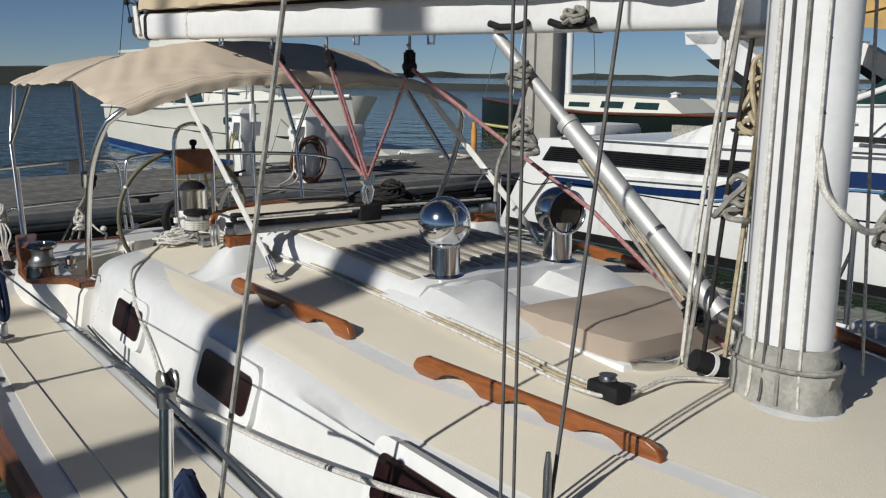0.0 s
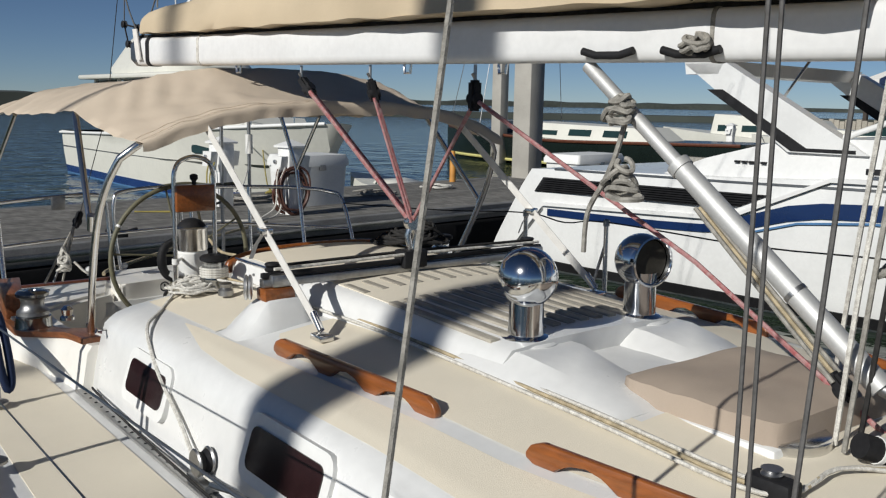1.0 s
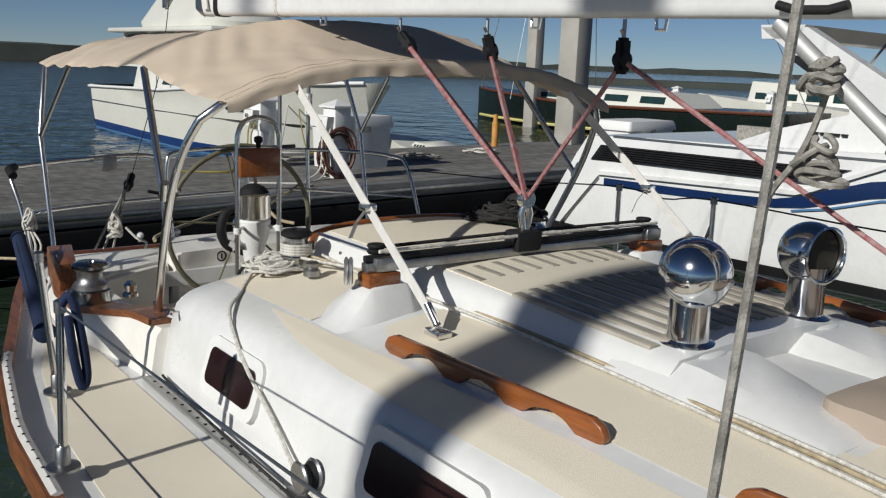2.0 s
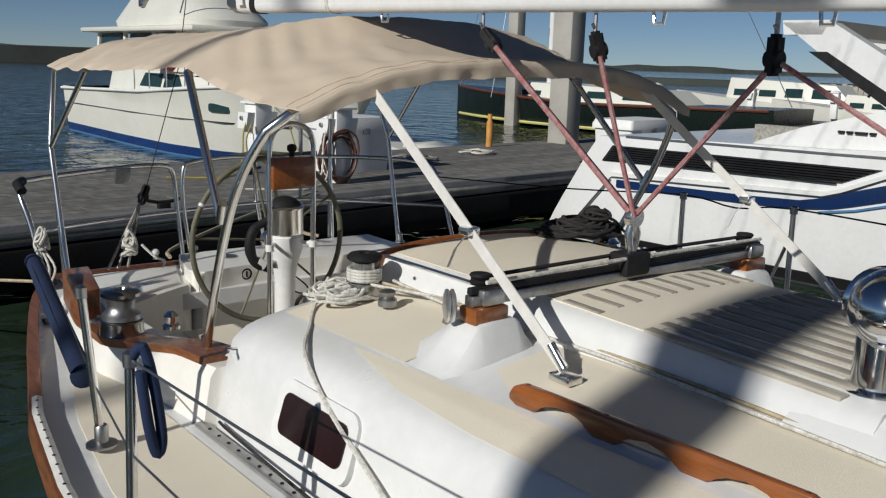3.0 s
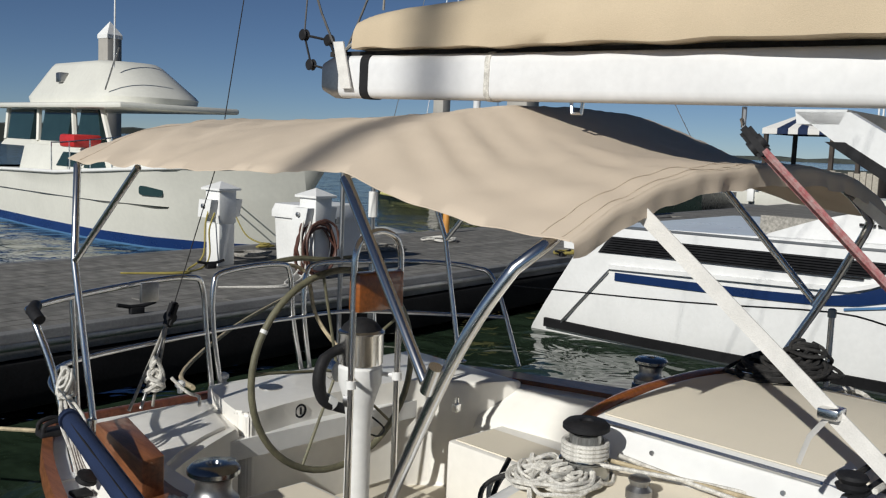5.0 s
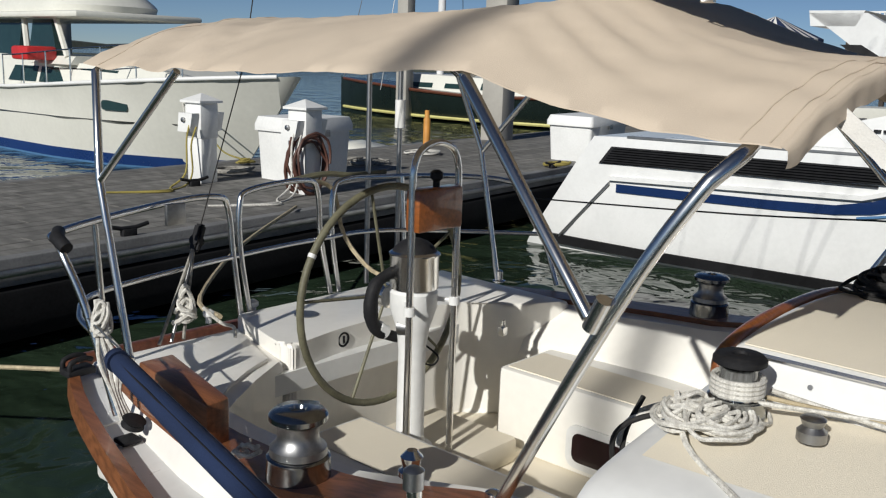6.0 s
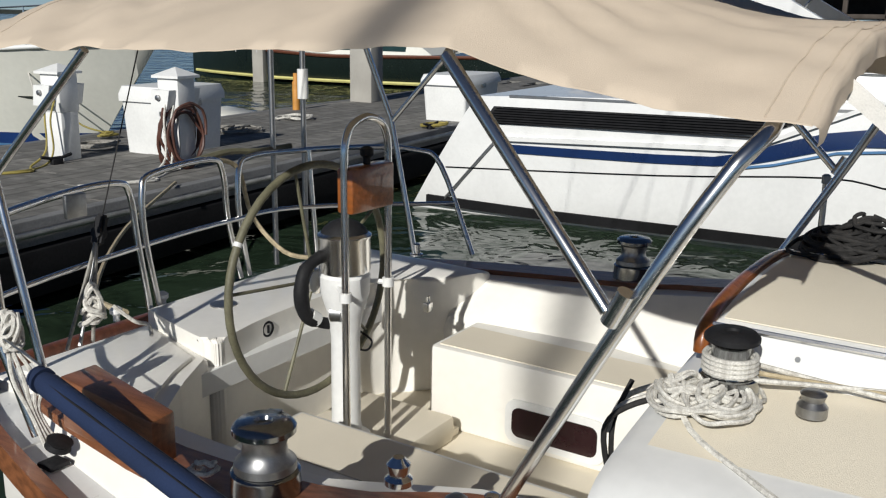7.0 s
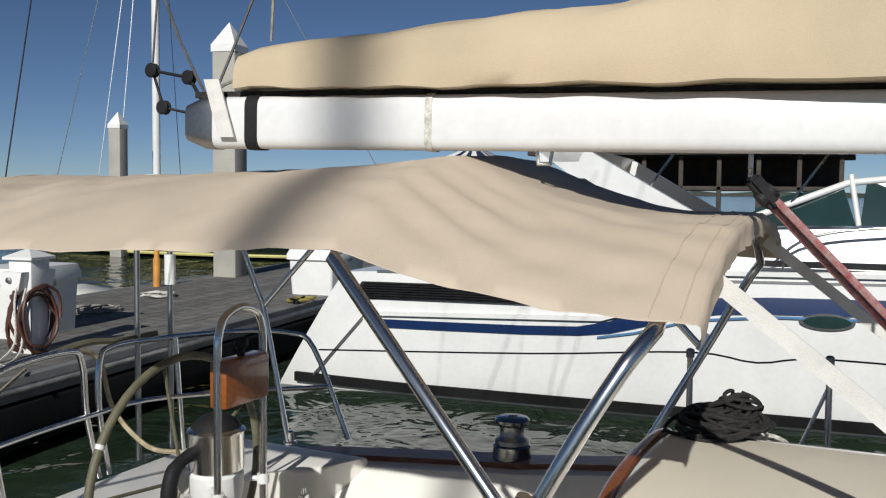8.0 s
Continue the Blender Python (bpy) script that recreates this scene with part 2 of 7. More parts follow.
def prism(bm, outline, axis, lo, hi, bev=0.0):
    """Extrudes a 2D outline along x, y or z between lo and hi."""
    def place(p, w):
        return {"x": (w, p[0], p[1]), "y": (p[0], w, p[1]), "z": (p[0], p[1], w)}[axis]
    a = [bm.verts.new(place(p, lo)) for p in outline]
    b = [bm.verts.new(place(p, hi)) for p in outline]
    fs = [bm.faces.new(a[::-1]), bm.faces.new(b)]
    for i in range(len(a)):
        fs.append(bm.faces.new((a[i], a[(i + 1) % len(a)], b[(i + 1) % len(a)], b[i])))
    if bev:
        bmesh.ops.bevel(bm, geom=list({e for f in fs for e in f.edges}), offset=bev, segments=2, affect="EDGES", profile=0.5)
    return bm


def lin(a, b, n):
    return [a + (b - a) * i / (n - 1) for i in range(n)]


def interp(tab, y):
    if y <= tab[0][0]:
        return tab[0][1]
    for (a, p), (b, q) in zip(tab, tab[1:]):
        if y <= b:
            t = (y - a) / (b - a)
            return p + (q - p) * t
    return tab[-1][1]


def rounded(w, h, r, n=5):
    """Outline of a rounded rectangle about the origin."""
    out = []
    for cx, cy, a0 in ((w / 2 - r, h / 2 - r, 0), (-w / 2 + r, h / 2 - r, 90), (-w / 2 + r, -h / 2 + r, 180), (w / 2 - r, -h / 2 + r, 270)):
        for k in range(n):
            a = radians(a0 + 90 * k / (n - 1))
            out.append((cx + r * math.cos(a), cy + r * math.sin(a)))
    return out


def prism_at(bm, outline, lo, hi, m):
    """Extrudes an outline along its own z between lo and hi, then places it by m."""
    a = [bm.verts.new(m @ Vector((*p, lo))) for p in outline]
    b = [bm.verts.new(m @ Vector((*p, hi))) for p in outline]
    bm.faces.new(a[::-1])
    bm.faces.new(b)
    for i in range(len(a)):
        bm.faces.new((a[i], a[(i + 1) % len(a)], b[(i + 1) % len(a)], b[i]))
    return bm

# ---------- water, far shore ----------
bm = B()
sheet(bm, lambda u, v: (u, v, 0.0), [-3000, -200, -40, 0, 40, 200, 3000], [-3000, -200, -40, 0, 40, 200, 3000])
tagged(part("water", bm, WATER), "dark green rippled harbour water", "water", kind="structure")


def shore(pts, h0, depth=30):
    bm = B()
    rnd = random.Random(5)
    P = smooth_path([(*p, 0) for p in pts], 14)
    rings = []
    for q in P:
        h = h0 * rnd.uniform(0.65, 1.25)
        away = Vector((q.x, q.y, 0)).normalized()
        rings.append([(q.x, q.y, -0.5), (q.x + away.x, q.y + away.y, h * 0.8), (q.x + away.x * depth, q.y + away.y * depth, h), (q.x + away.x * depth * 2, q.y + away.y * depth * 2, -0.5)])
    loft(bm, rings)
    return bm


tagged(part("shore", shore([(-300, 900), (200, 1000), (700, 950), (1100, 700), (1400, 300), (1500, -200)], 7.0, 60), SHORE), "dark low far shore along the horizon", "shore", kind="structure")
bm = B()
loft(bm, [[(x, y - 2, -0.5), (x, y - 2, h), (x, y + 2, h + 0.1), (x, y + 2, -0.5)] for x, y, h in ((-90, 160, 2.3), (-20, 150, 2.3), (45, 134, 2.2), (55, 115, 0.8), (75, 98, 0.7), (110, 66, 0.7), (140, 30, 0.7))])
tagged(part("breakwater", bm, SHORE), "long low grey breakwater beyond the boats", "breakwater", kind="structure")

# ---------- main dock ----------
DA = math.atan2(0.86, 6.69)                # the dock's edge runs this way
DU, DV = Vector((math.cos(DA), math.sin(DA), 0)), Vector((-math.sin(DA), math.cos(DA), 0))
DOCK_O = Vector((-0.04, 6.02, 0))
DOCK_Z, DOCK_W = 0.55, 2.9


def dock(a, b, z):
    return DOCK_O + DU * a + DV * b + Vector((0, 0, z))


dock_m = Matrix.Translation(DOCK_O) @ Matrix.Rotation(DA, 4, "Z")
dock_ob = thing("main_dock", tuple(DOCK_O), "grey weathered plank floating dock with black rubber side", "dock", kind="structure")
bm = B()
box(bm, -14, 34, 0.10, DOCK_W - 0.1, 0.05, DOCK_Z - 0.04, m=dock_m)
part("float", bm, RUBBER, dock_ob)
bm = B()
box(bm, -14, 34, 0.0, 0.10, DOCK_Z - 0.16, DOCK_Z + 0.005, 0.012, m=dock_m)
box(bm, -14, 34, DOCK_W - 0.1, DOCK_W, DOCK_Z - 0.16, DOCK_Z + 0.005, 0.012, m=dock_m)
part("waler", bm, DOCK_EDGE, dock_ob)
bm = B()
box(bm, -14, 34, -0.05, 0.1, 0.08, DOCK_Z - 0.17, 0.03, m=dock_m)
part("fender_strip", bm, RUBBER, dock_ob)
bm = B()
box(bm, -14, 34, -0.035, -0.002, DOCK_Z - 0.10, DOCK_Z - 0.05, 0.012, m=dock_m)
part("rub_rail", bm, DULL_STEEL, dock_ob)

# ---------- sailboat: hull, deck, cabin ----------
HALF = [(-4.3, 0.05), (-3.5, 0.7), (-2.5, 1.2), (-1.5, 1.5), (-0.5, 1.62), (0.5, 1.62), (1.4, 1.59), (2.0, 1.5), (2.5, 1.37), (2.9, 1.27), (3.3, 1.16), (3.60, 1.06), (3.84, 0.94)]
DECK_Z = 0.62


def half(y):
    return interp(HALF, y)


def roof(u, y):
    """Height of the cabin top at u across and y aft."""
    c = interp([(-2.3, 0.90), (-0.9, 0.99), (-0.14, 1.043), (0.6, 1.056), (1.1, 1.056), (1.7, 1.042)], y)
    a = abs(u)
    return c - 0.075 * (a / 0.85) ** 2


sail = thing("sailboat", (0, 0, DECK_Z), "white sailboat hull with cream nonskid decks and low cabin", "sailboat")
ys = [p[0] for p in HALF]
ys = sorted(set(ys + lin(-4.3, 3.84, 24)))
bm = B()
rings = []
for y in ys:
    h = half(y)
    rings.append([(-h, y, DECK_Z), (-h + 0.03, y, 0.52), (-h * 0.88, y, 0.25), (-h * 0.72, y, 0.0), (-h * 0.4, y, -0.3), (h * 0.4, y, -0.3), (h * 0.72, y, 0.0), (h * 0.88, y, 0.25), (h - 0.03, y, 0.52), (h, y, DECK_Z)])
loft(bm, rings, caps=True)
part("hull", bm, GELCOAT, sail)
bm = B()
CAB_F, CAB_A = -2.3, 1.70
for s in (-1, 1):
    sheet(bm, lambda y, k: (s * (half(y) * (1 - k) + 0.98 * k), y, DECK_Z), lin(-2.2, 3.3, 30), [0, 0.5, 1], 0.03)
sheet(bm, lambda y, k: (half(y) * k, y, DECK_Z), lin(-4.28, -2.2, 12), lin(-1, 1, 7), 0.03)
sheet(bm, lambda y, k: (half(y) * k, y, DECK_Z + 0.006), lin(3.28, 3.84, 6), lin(-1, 1, 7), 0.08)
part("deck", bm, GELCOAT, sail)
for s in (-1, 1):
    bm = B()
    sheet(bm, lambda y, k: (s * ((half(y) - 0.12) * (1 - k) + 1.14 * k), y, DECK_Z + 0.004), lin(-2.2, 2.6, 30), [0, 0.5, 1], 0.003)
    part("deck_nonskid", bm, CREAM, sail)
for s in (-1, 1):
    bm = B()
    rings = []
    for y in lin(-4.2, 3.84, 50):
        h = half(y)
        rings.append([(s * (h + 0.028), y, DECK_Z - 0.03), (s * (h + 0.02), y, DECK_Z + 0.035), (s * (h - 0.018), y, DECK_Z + 0.035), (s * (h - 0.022), y, DECK_Z - 0.005)])
    loft(bm, rings, closed=True)
    part("toe_rail", bm, TEAK_MID, sail, "varnished teak toe rail")
bm = B()
box(bm, -0.97, 0.97, 3.82, 3.865, DECK_Z - 0.015, DECK_Z + 0.045, 0.01)
part("transom_rail", bm, TEAK_DARK, sail)

# cabin trunk
SIDE = [(1.06, 0.60), (1.043, 0.72), (1.02, 0.83), (0.998, 0.905)]


def cabin_ring(y):
    k = min(1.0, max(0.0, (y - CAB_F) / 0.8))
    k = math.sin(k * math.pi / 2)
    narrow = 1.0 if y > -0.6 else 1.0 - 0.16 * ((-0.6 - y) / 1.7) ** 1.5
    right = [(u * narrow, 0.60 + (z - 0.60) * k) for u, z in SIDE]
    for u in (0.978, 0.95, 0.915, 0.88, 0.80, 0.6, 0.4, 0.2):
        drop = {0.978: 0.020, 0.95: 0.007, 0.915: 0.002}.get(u, 0.0)
        right.append((u * narrow, 0.60 + (roof(u, y) - drop - 0.60) * k))
    full = [(-u, z) for u, z in right] + [(0, 0.60 + (roof(0, y) - 0.60) * k)] + right[::-1]
    return [(u, y, z) for u, z in full]


bm = B()
loft(bm, [cabin_ring(y) for y in lin(CAB_F, CAB_A - 0.03, 40)] + [[(u * 0.985, CAB_A, 0.60 + (z - 0.60) * 0.965) for u, _, z in cabin_ring(CAB_A)]])
part("cabin_trunk", bm, GELCOAT, sail, sharp=50)


def roof_strip(s, inner, outer, y0, y1):
    """A nonskid panel of the cabin top between two lines given as functions of y."""
    bm = B()
    sheet(bm, lambda k, y: (s * (inner(y) + (outer(y) - inner(y)) * k), y, roof(inner(y) + (outer(y) - inner(y)) * k, y) + 0.0025 - 0.007 * max(0.0, (inner(y) + (outer(y) - inner(y)) * k - 0.89) / 0.06)), lin(0, 1, 13), lin(y0, y1, 30))
    return bm


def rail_u(y):
    """How far out the grab rails run."""
    return interp([(-1.8, 0.43), (-1.2, 0.549), (-0.46, 0.712), (-0.14, 0.737), (0.62, 0.797), (1.2, 0.80)], y)


for s in (-1, 1):
    part("roof_nonskid", roof_strip(s, lambda y: rail_u(y) + interp([(-0.2, 0.045), (0.6, 0.03), (1.2, 0.055)], y), lambda y: interp([(-1.75, 0.78), (-0.6, 0.92), (0.6, 0.95), (0.9, 0.93), (1.2, 0.86)], y), -1.75, 1.2), CREAM, sail)
    part("roof_nonskid", roof_strip(s, lambda y: 0.37, lambda y: min(rail_u(y) - 0.012, interp([(0.6, 0.80), (0.78, 0.70)], y)), -1.85, 0.78), CREAM, sail)
    part("roof_nonskid", roof_strip(s, lambda y: 0.44, lambda y: 0.83, 1.0, 1.64), CREAM, sail)
    part("roof_nonskid", roof_strip(s, lambda y: 0.0, lambda y: 0.3698, -1.85, -0.5), CREAM, sail)

# side windows
def side_point(y, z):
    for (u0, z0), (u1, z1) in zip(SIDE, SIDE[1:]):
        if z <= z1:
            return u0 + (u1 - u0) * (z - z0) / (z1 - z0)
    return SIDE[-1][0]


for s in (-1, 1):
    for yc, w, h, zc in ((1.12, 0.32, 0.118, 0.803), (0.135, 0.385, 0.122, 0.828), (-0.97, 0.46, 0.125, 0.845)):
        u = side_point(yc, zc) * (1.0 if yc > -0.6 else 1.0 - 0.16 * ((-0.6 - yc) / 1.7) ** 1.5)
        m = Matrix.Translation((s * (u + 0.004), yc, zc)) @ Matrix(((0, s * math.sin(radians(-17)), s * math.cos(radians(17))), (1, 0, 0), (0, math.cos(radians(17)), math.sin(radians(17))))).to_4x4()
        bm = B()
        prism_at(bm, rounded(w + 0.07, h + 0.07, 0.045), -0.02, 0.010, m)
        frame_ob = part("window", bm, PLASTIC_WHITE, sail, "white rounded window frame")
        bm = B()
        prism_at(bm, rounded(w, h, 0.028), -0.01, 0.0145, m)
        part("pane", bm, WINDOW, frame_ob, "dark tinted pane")

# cockpit: coamings, seats, well
FLOOR, SEAT = 0.22, 0.55
cockpit = thing("cockpit", (0, 2.6, FLOOR), "cream moulded cockpit well with white coamings and seats", "cockpit")
COAM = [(1.70, 0.86, 1.06), (2.0, 0.87, 1.08), (2.4, 0.93, 1.17), (2.8, 0.90, 1.14), (3.2, 0.86, 1.06), (3.5, 0.84, 0.98)]
for s in (-1, 1):
    bm = B()
    rings = []
    for y in lin(1.70, 3.5, 20):
        i, o = interp([(a, b) for a, b, c in COAM], y), interp([(a, c) for a, b, c in COAM], y)
        zt = interp([(1.7, 0.81), (1.95, 0.795), (2.35, 0.725), (2.8, 0.695), (3.5, 0.668)], y)
        b = i - (0.06 if s < 0 else 0.17)
        rings.append([(s * (o + 0.03), y, 0.60), (s * o, y, zt - 0.03), (s * (o - 0.02), y, zt), (s * i, y, zt), (s * (i - 0.02), y, zt - 0.02), (s * b, y, SEAT + 0.02), (s * (b - 0.02), y, SEAT - 0.05), (s * b, y, 0.3), (s * (o + 0.03), y, 0.3)])
    loft(bm, rings, closed=True)
    part("coaming", bm, COCKPIT_WHITE, cockpit)
    bm = B()
    rings = []
    for y in lin(1.76, 3.42, 24):
        i, o = interp([(a, b) for a, b, c in COAM], y), interp([(a, c) for a, b, c in COAM], y)
        zt = interp([(1.7, 0.81), (1.95, 0.795), (2.35, 0.725), (2.8, 0.695), (3.5, 0.668)], y)
        w = interp([(1.7, 0.16), (2.2, 0.13), (2.4, 0.17), (2.6, 0.15), (3.42, 0.13)], y)
        rings.append([(s * (o - 0.005), y, zt - 0.002), (s * (o - 0.008), y, zt + 0.022), (s * (o - w), y, zt + 0.022), (s * (o - w), y, zt - 0.002)])
    loft(bm, rings, closed=True)
    part("coaming_cap", bm, TEAK_MID, cockpit, "varnished teak coaming cap")
    bm = B()
    box(bm, min(s * 0.37, s * 0.86), max(s * 0.37, s * 0.86), 1.72, 2.95, FLOOR, SEAT, 0.018)
    part("seat", bm, COCKPIT_WHITE, cockpit)
    bm = B()
    box(bm, min(s * 0.40, s * 0.64), max(s * 0.40, s * 0.64), 1.78, 2.92, SEAT, SEAT + 0.004)
    part("seat_nonskid", bm, CREAM, cockpit)
bm = B()
prism(bm, [(-0.955, 3.17), (-1.045, 2.75), (-1.125, 2.74), (-1.07, 3.17)], "z", 0.695, 0.842, 0.008)
part("coaming_box", bm, TEAK_MID, cockpit, "varnished teak box on the coaming")
bm = B()
box(bm, -0.9, 0.9, 1.7, 3.6, FLOOR - 0.04, FLOOR)
part("sole", bm, CREAM, cockpit)
bm = B()
prism(bm, [(-0.90, 2.98), (-0.78, 3.12), (-0.62, 3.23), (-0.43, 3.30), (-0.27, 3.76), (-0.92, 3.76)], "z", FLOOR, 0.662, 0.016)
part("aft_locker", bm, COCKPIT_WHITE, cockpit)
bm = B()
lid = [(-0.86, 3.08), (-0.74, 3.20), (-0.60, 3.28), (-0.47, 3.335), (-0.34, 3.70), (-0.86, 3.70)]
prism(bm, lid, "z", 0.660, 0.676, 0.006)
part("locker_lid", bm, COCKPIT_WHITE, cockpit)
bm = B()
HELM = smooth_path([(-0.30, 3.76, 0), (-0.345, 3.62, 0), (-0.40, 3.42, 0), (-0.41, 3.32, 0), (-0.36, 3.29, 0), (-0.15, 3.325, 0), (0.12, 3.335, 0), (0.38, 3.315, 0), (0.56, 3.25, 0), (0.66, 3.10, 0), (0.90, 2.98, 0)], 4)
prism(bm, [(p.x, p.y) for p in HELM] + [(0.92, 3.76)], "z", FLOOR, 0.722, 0.018)
part("helm_seat", bm, COCKPIT_WHITE, cockpit, sharp=50)
bm = B()
lathe(bm, [(0.05, 0.0), (0.05, 0.004)], at(-0.11, 3.56, 0.722), 20)
part("filler_cap", bm, DULL_STEEL, cockpit)
bm = B()
lathe(bm, [(0.022, 0.0), (0.022, 0.005), (0.030, 0.005), (0.030, 0.0)], at(-0.12, 3.330, 0.675, 90), 20)
box(bm, -0.124, -0.116, 3.322, 3.330, 0.660, 0.690)
part("emblem", bm, BLACK, cockpit, "small round plaque with a compass mark")
bm = B()
box(bm, -0.30, 0.30, 2.78, 3.22, FLOOR, 0.325, 0.02)
part("pedestal_step", bm, CREAM, cockpit)

# ---------- mast, boom, sail cover, vang ----------
MX, MY = -0.04, -1.14
mast = thing("mast", (MX, MY, 0.97), "white painted aluminium mast with canvas boot", "mast")
oval = [(0.085 * math.cos(a), 0.118 * math.sin(a)) for a in lin(0, 2 * math.pi, 25)[:-1]]
bm = B()
loft(bm, [[(MX + x, MY + y, z) for x, y in oval] for z in (0.98, 4.0, 9.0)], closed=True)
part("spar", bm, MAST_WHITE, mast)
BOOM_A, BOOM_B = Vector((-0.025, -1.0, 1.962)), Vector((-0.43, 2.741, 2.008))
boom = thing("boom", tuple(BOOM_A), "white painted boom with dark fittings", "boom")
bd = (BOOM_B - BOOM_A).normalized()
bs = bd.cross(Vector((0, 0, 1))).normalized()
bu = bs.cross(bd)


def boom_pt(t, side=0.0, up=0.0):
    """A point t metres aft along the boom."""
    return BOOM_A + bd * t + bs * side + bu * up


bm = B()
sec = [(x * 0.8, y * 1.0) for x, y in rounded(0.10, 0.135, 0.03)]
loft(bm, [[boom_pt(t, x, y) for x, y in sec] for t in (0, 1.3, 2.6, 3.73)], closed=True)
part("spar", bm, MAST_WHITE, boom)
cover = thing("sail_cover", tuple(boom_pt(0, 0, 0.07)), "tan canvas sail cover over a flaked mainsail", "sail cover")
bm = B()
rings = []
rnd = random.Random(3)
for t in lin(0.15, 3.66, 70):
    h = interp([(0.15, 0.58), (1.0, 0.40), (2.0, 0.29), (2.8, 0.185), (3.3, 0.135), (3.6, 0.115), (3.66, 0.095)], t)
    w = interp([(0.15, 0.17), (2.0, 0.12), (3.3, 0.07), (3.66, 0.058)], t)
    ring = []
    for a in lin(-0.25, math.pi + 0.25, 18):
        p = Vector((t * 2.1, a * 1.6, 0))
        k = 1 + 0.16 * (noise.noise(p) + 0.5 * noise.noise(p * 2.7))
        ring.append(boom_pt(t, math.cos(a) * w * k, 0.085 + max(-0.01, math.sin(a)) * h * k + (0.0 if math.sin(a) > 0 else 0.012 * noise.noise(Vector((t * 6, 0, 0))))))
    rings.append(ring)
loft(bm, rings, closed=True)
part("canvas", bm, COVER, cover, sharp=70)

# ---------- bimini ----------
bim = thing("bimini", (0, 2.6, 0.8), "tan canvas bimini on a stainless tube frame", "bimini")


def bim_pt(u, y):
    """Canvas height: three bows with sag between them."""
    edge = interp([(1.40, 1.625), (2.03, 1.728), (2.9, 1.712), (3.62, 1.69)], y)
    crown = interp([(1.40, 0.155), (2.03, 0.20), (2.9, 0.20), (3.62, 0.18)], y)
    k = min(1, abs(u)) ** 3.0
    z = edge + crown * (1 - k)
    sag = 0.0
    for a, b, d in ((1.40, 2.03, 0.05), (2.03, 3.62, 0.035)):
        if a < y < b:
            sag = d * math.sin(math.pi * (y - a) / (b - a))
    z -= sag * (1 - 0.5 * abs(u))
    a = abs(u)
    z += 0.010 * math.sin(62 * (y * 0.45 + a * 0.85)) * math.exp(-((y - 1.90) / 0.17) ** 2 - ((a - 0.74) / 0.18) ** 2)
    z += 0.005 * math.sin(40 * (y * 0.25 + a * 0.95)) * math.exp(-((y - 1.62) / 0.22) ** 2 - ((a - 0.75) / 0.3) ** 2)
    z += 0.010 * math.sin(24 * (y * 0.9 + a * 0.7)) * math.exp(-((y - 3.3) / 0.3) ** 2 - ((a - 0.8) / 0.3) ** 2)
    z += 0.007 * noise.noise(Vector((u * 4, y * 5, 1))) + 0.005 * noise.noise(Vector((u * 9 + y * 9, y * 3, 4))) + 0.004 * noise.noise(Vector((u * 22 - y * 14, y * 6, 9)))
    return z


def bim_x(u, y):
    """Across the boat: the canopy sits a little off the middle."""
    w = interp([(1.40, 0.93), (2.03, 0.98), (3.62, 0.95)], y)
    return u * w * (1.0 if u < 0 else 0.86)


bm = B()


def bim_surface(u, y):
    return (bim_x(u, y), y, bim_pt(u, y))


sheet(bm, bim_surface, lin(-1, 1, 61), [1.382] + lin(1.40, 3.62, 96) + [3.66], 0.003)
part("canopy", bm, CANVAS, bim, sharp=60)

# ---------- cabin-top gear ----------
rnd = random.Random(11)


def handrail(s, y0, y1, u, taper=0.0):
    """A teak grab rail with four feet and scalloped openings between them."""
    n = 4
    L = y1 - y0
    prof = []
    for i in range(n):
        c = 0.05 + (L - 0.10) * i / (n - 1)
        prof += [(c - 0.052 if i else c - 0.05, 0.026 if i else 0.012), (c - 0.028, 0.0), (c + 0.028, 0.0), (c + 0.052 if i < n - 1 else c + 0.05, 0.026 if i < n - 1 else 0.012)]
    low = []
    for i, p in enumerate(prof):
        low.append(p)
        if i % 4 == 3 and i < len(prof) - 1:
            a, b = p, prof[i + 1]
            low += [(a[0] + 0.016, 0.034), ((a[0] + b[0]) / 2, 0.037), (b[0] - 0.016, 0.034)]
    top = [(L, 0.026), (L - 0.012, 0.045), (L - 0.04, 0.058), (0.04, 0.058), (0.012, 0.045), (0.0, 0.026)]
    ob = thing("handrail", (s * u, y0, roof(u, y0)), "varnished teak cabin-top grab rail with scalloped feet", "grab rail", "cabin-top handrails")
    bm = B()
    out = [(y0 + a, roof(u, y0 + a) + b) for a, b in low + top]
    prism(bm, out, "x", s * u - 0.011, s * u + 0.011, 0.005)
    for v in bm.verts:
        v.co.x += s * taper * (v.co.y - y1)
    bar = part("rail", bm, TEAK, ob, sharp=50)
    for i in range(n):
        y = y0 + 0.05 + (L - 0.10) * i / (n - 1)
        x = s * u + s * taper * (y - y1)
        bm = B()
        lathe(bm, [(0.006, -0.004), (0.006, 0.0007), (0.004, 0.0012)], at(x, y, roof(u, y) + 0.058), 10)
        part("plug", bm, TEAK_DARK, bar, "dark wooden plug over a screw")


for s in (-1, 1):
    handrail(s, -0.145, 0.62, 0.797, 0.08)
    handrail(s, -1.20, -0.455, 0.712, 0.22)

# sea hood with teak slats, dorade boxes, sliding hatch
hood = thing("sea_hood", (0, 0.5, 1.03), "white moulded sea hood with cream top and teak slats", "sea hood")


HX = -0.05                                 # the hatch line lies a little off the middle


def hood_pt(u, y):
    return (HX + u, y, 1.083 + 0.033 * y + 0.03 * (1 - (u / 0.5) ** 2))


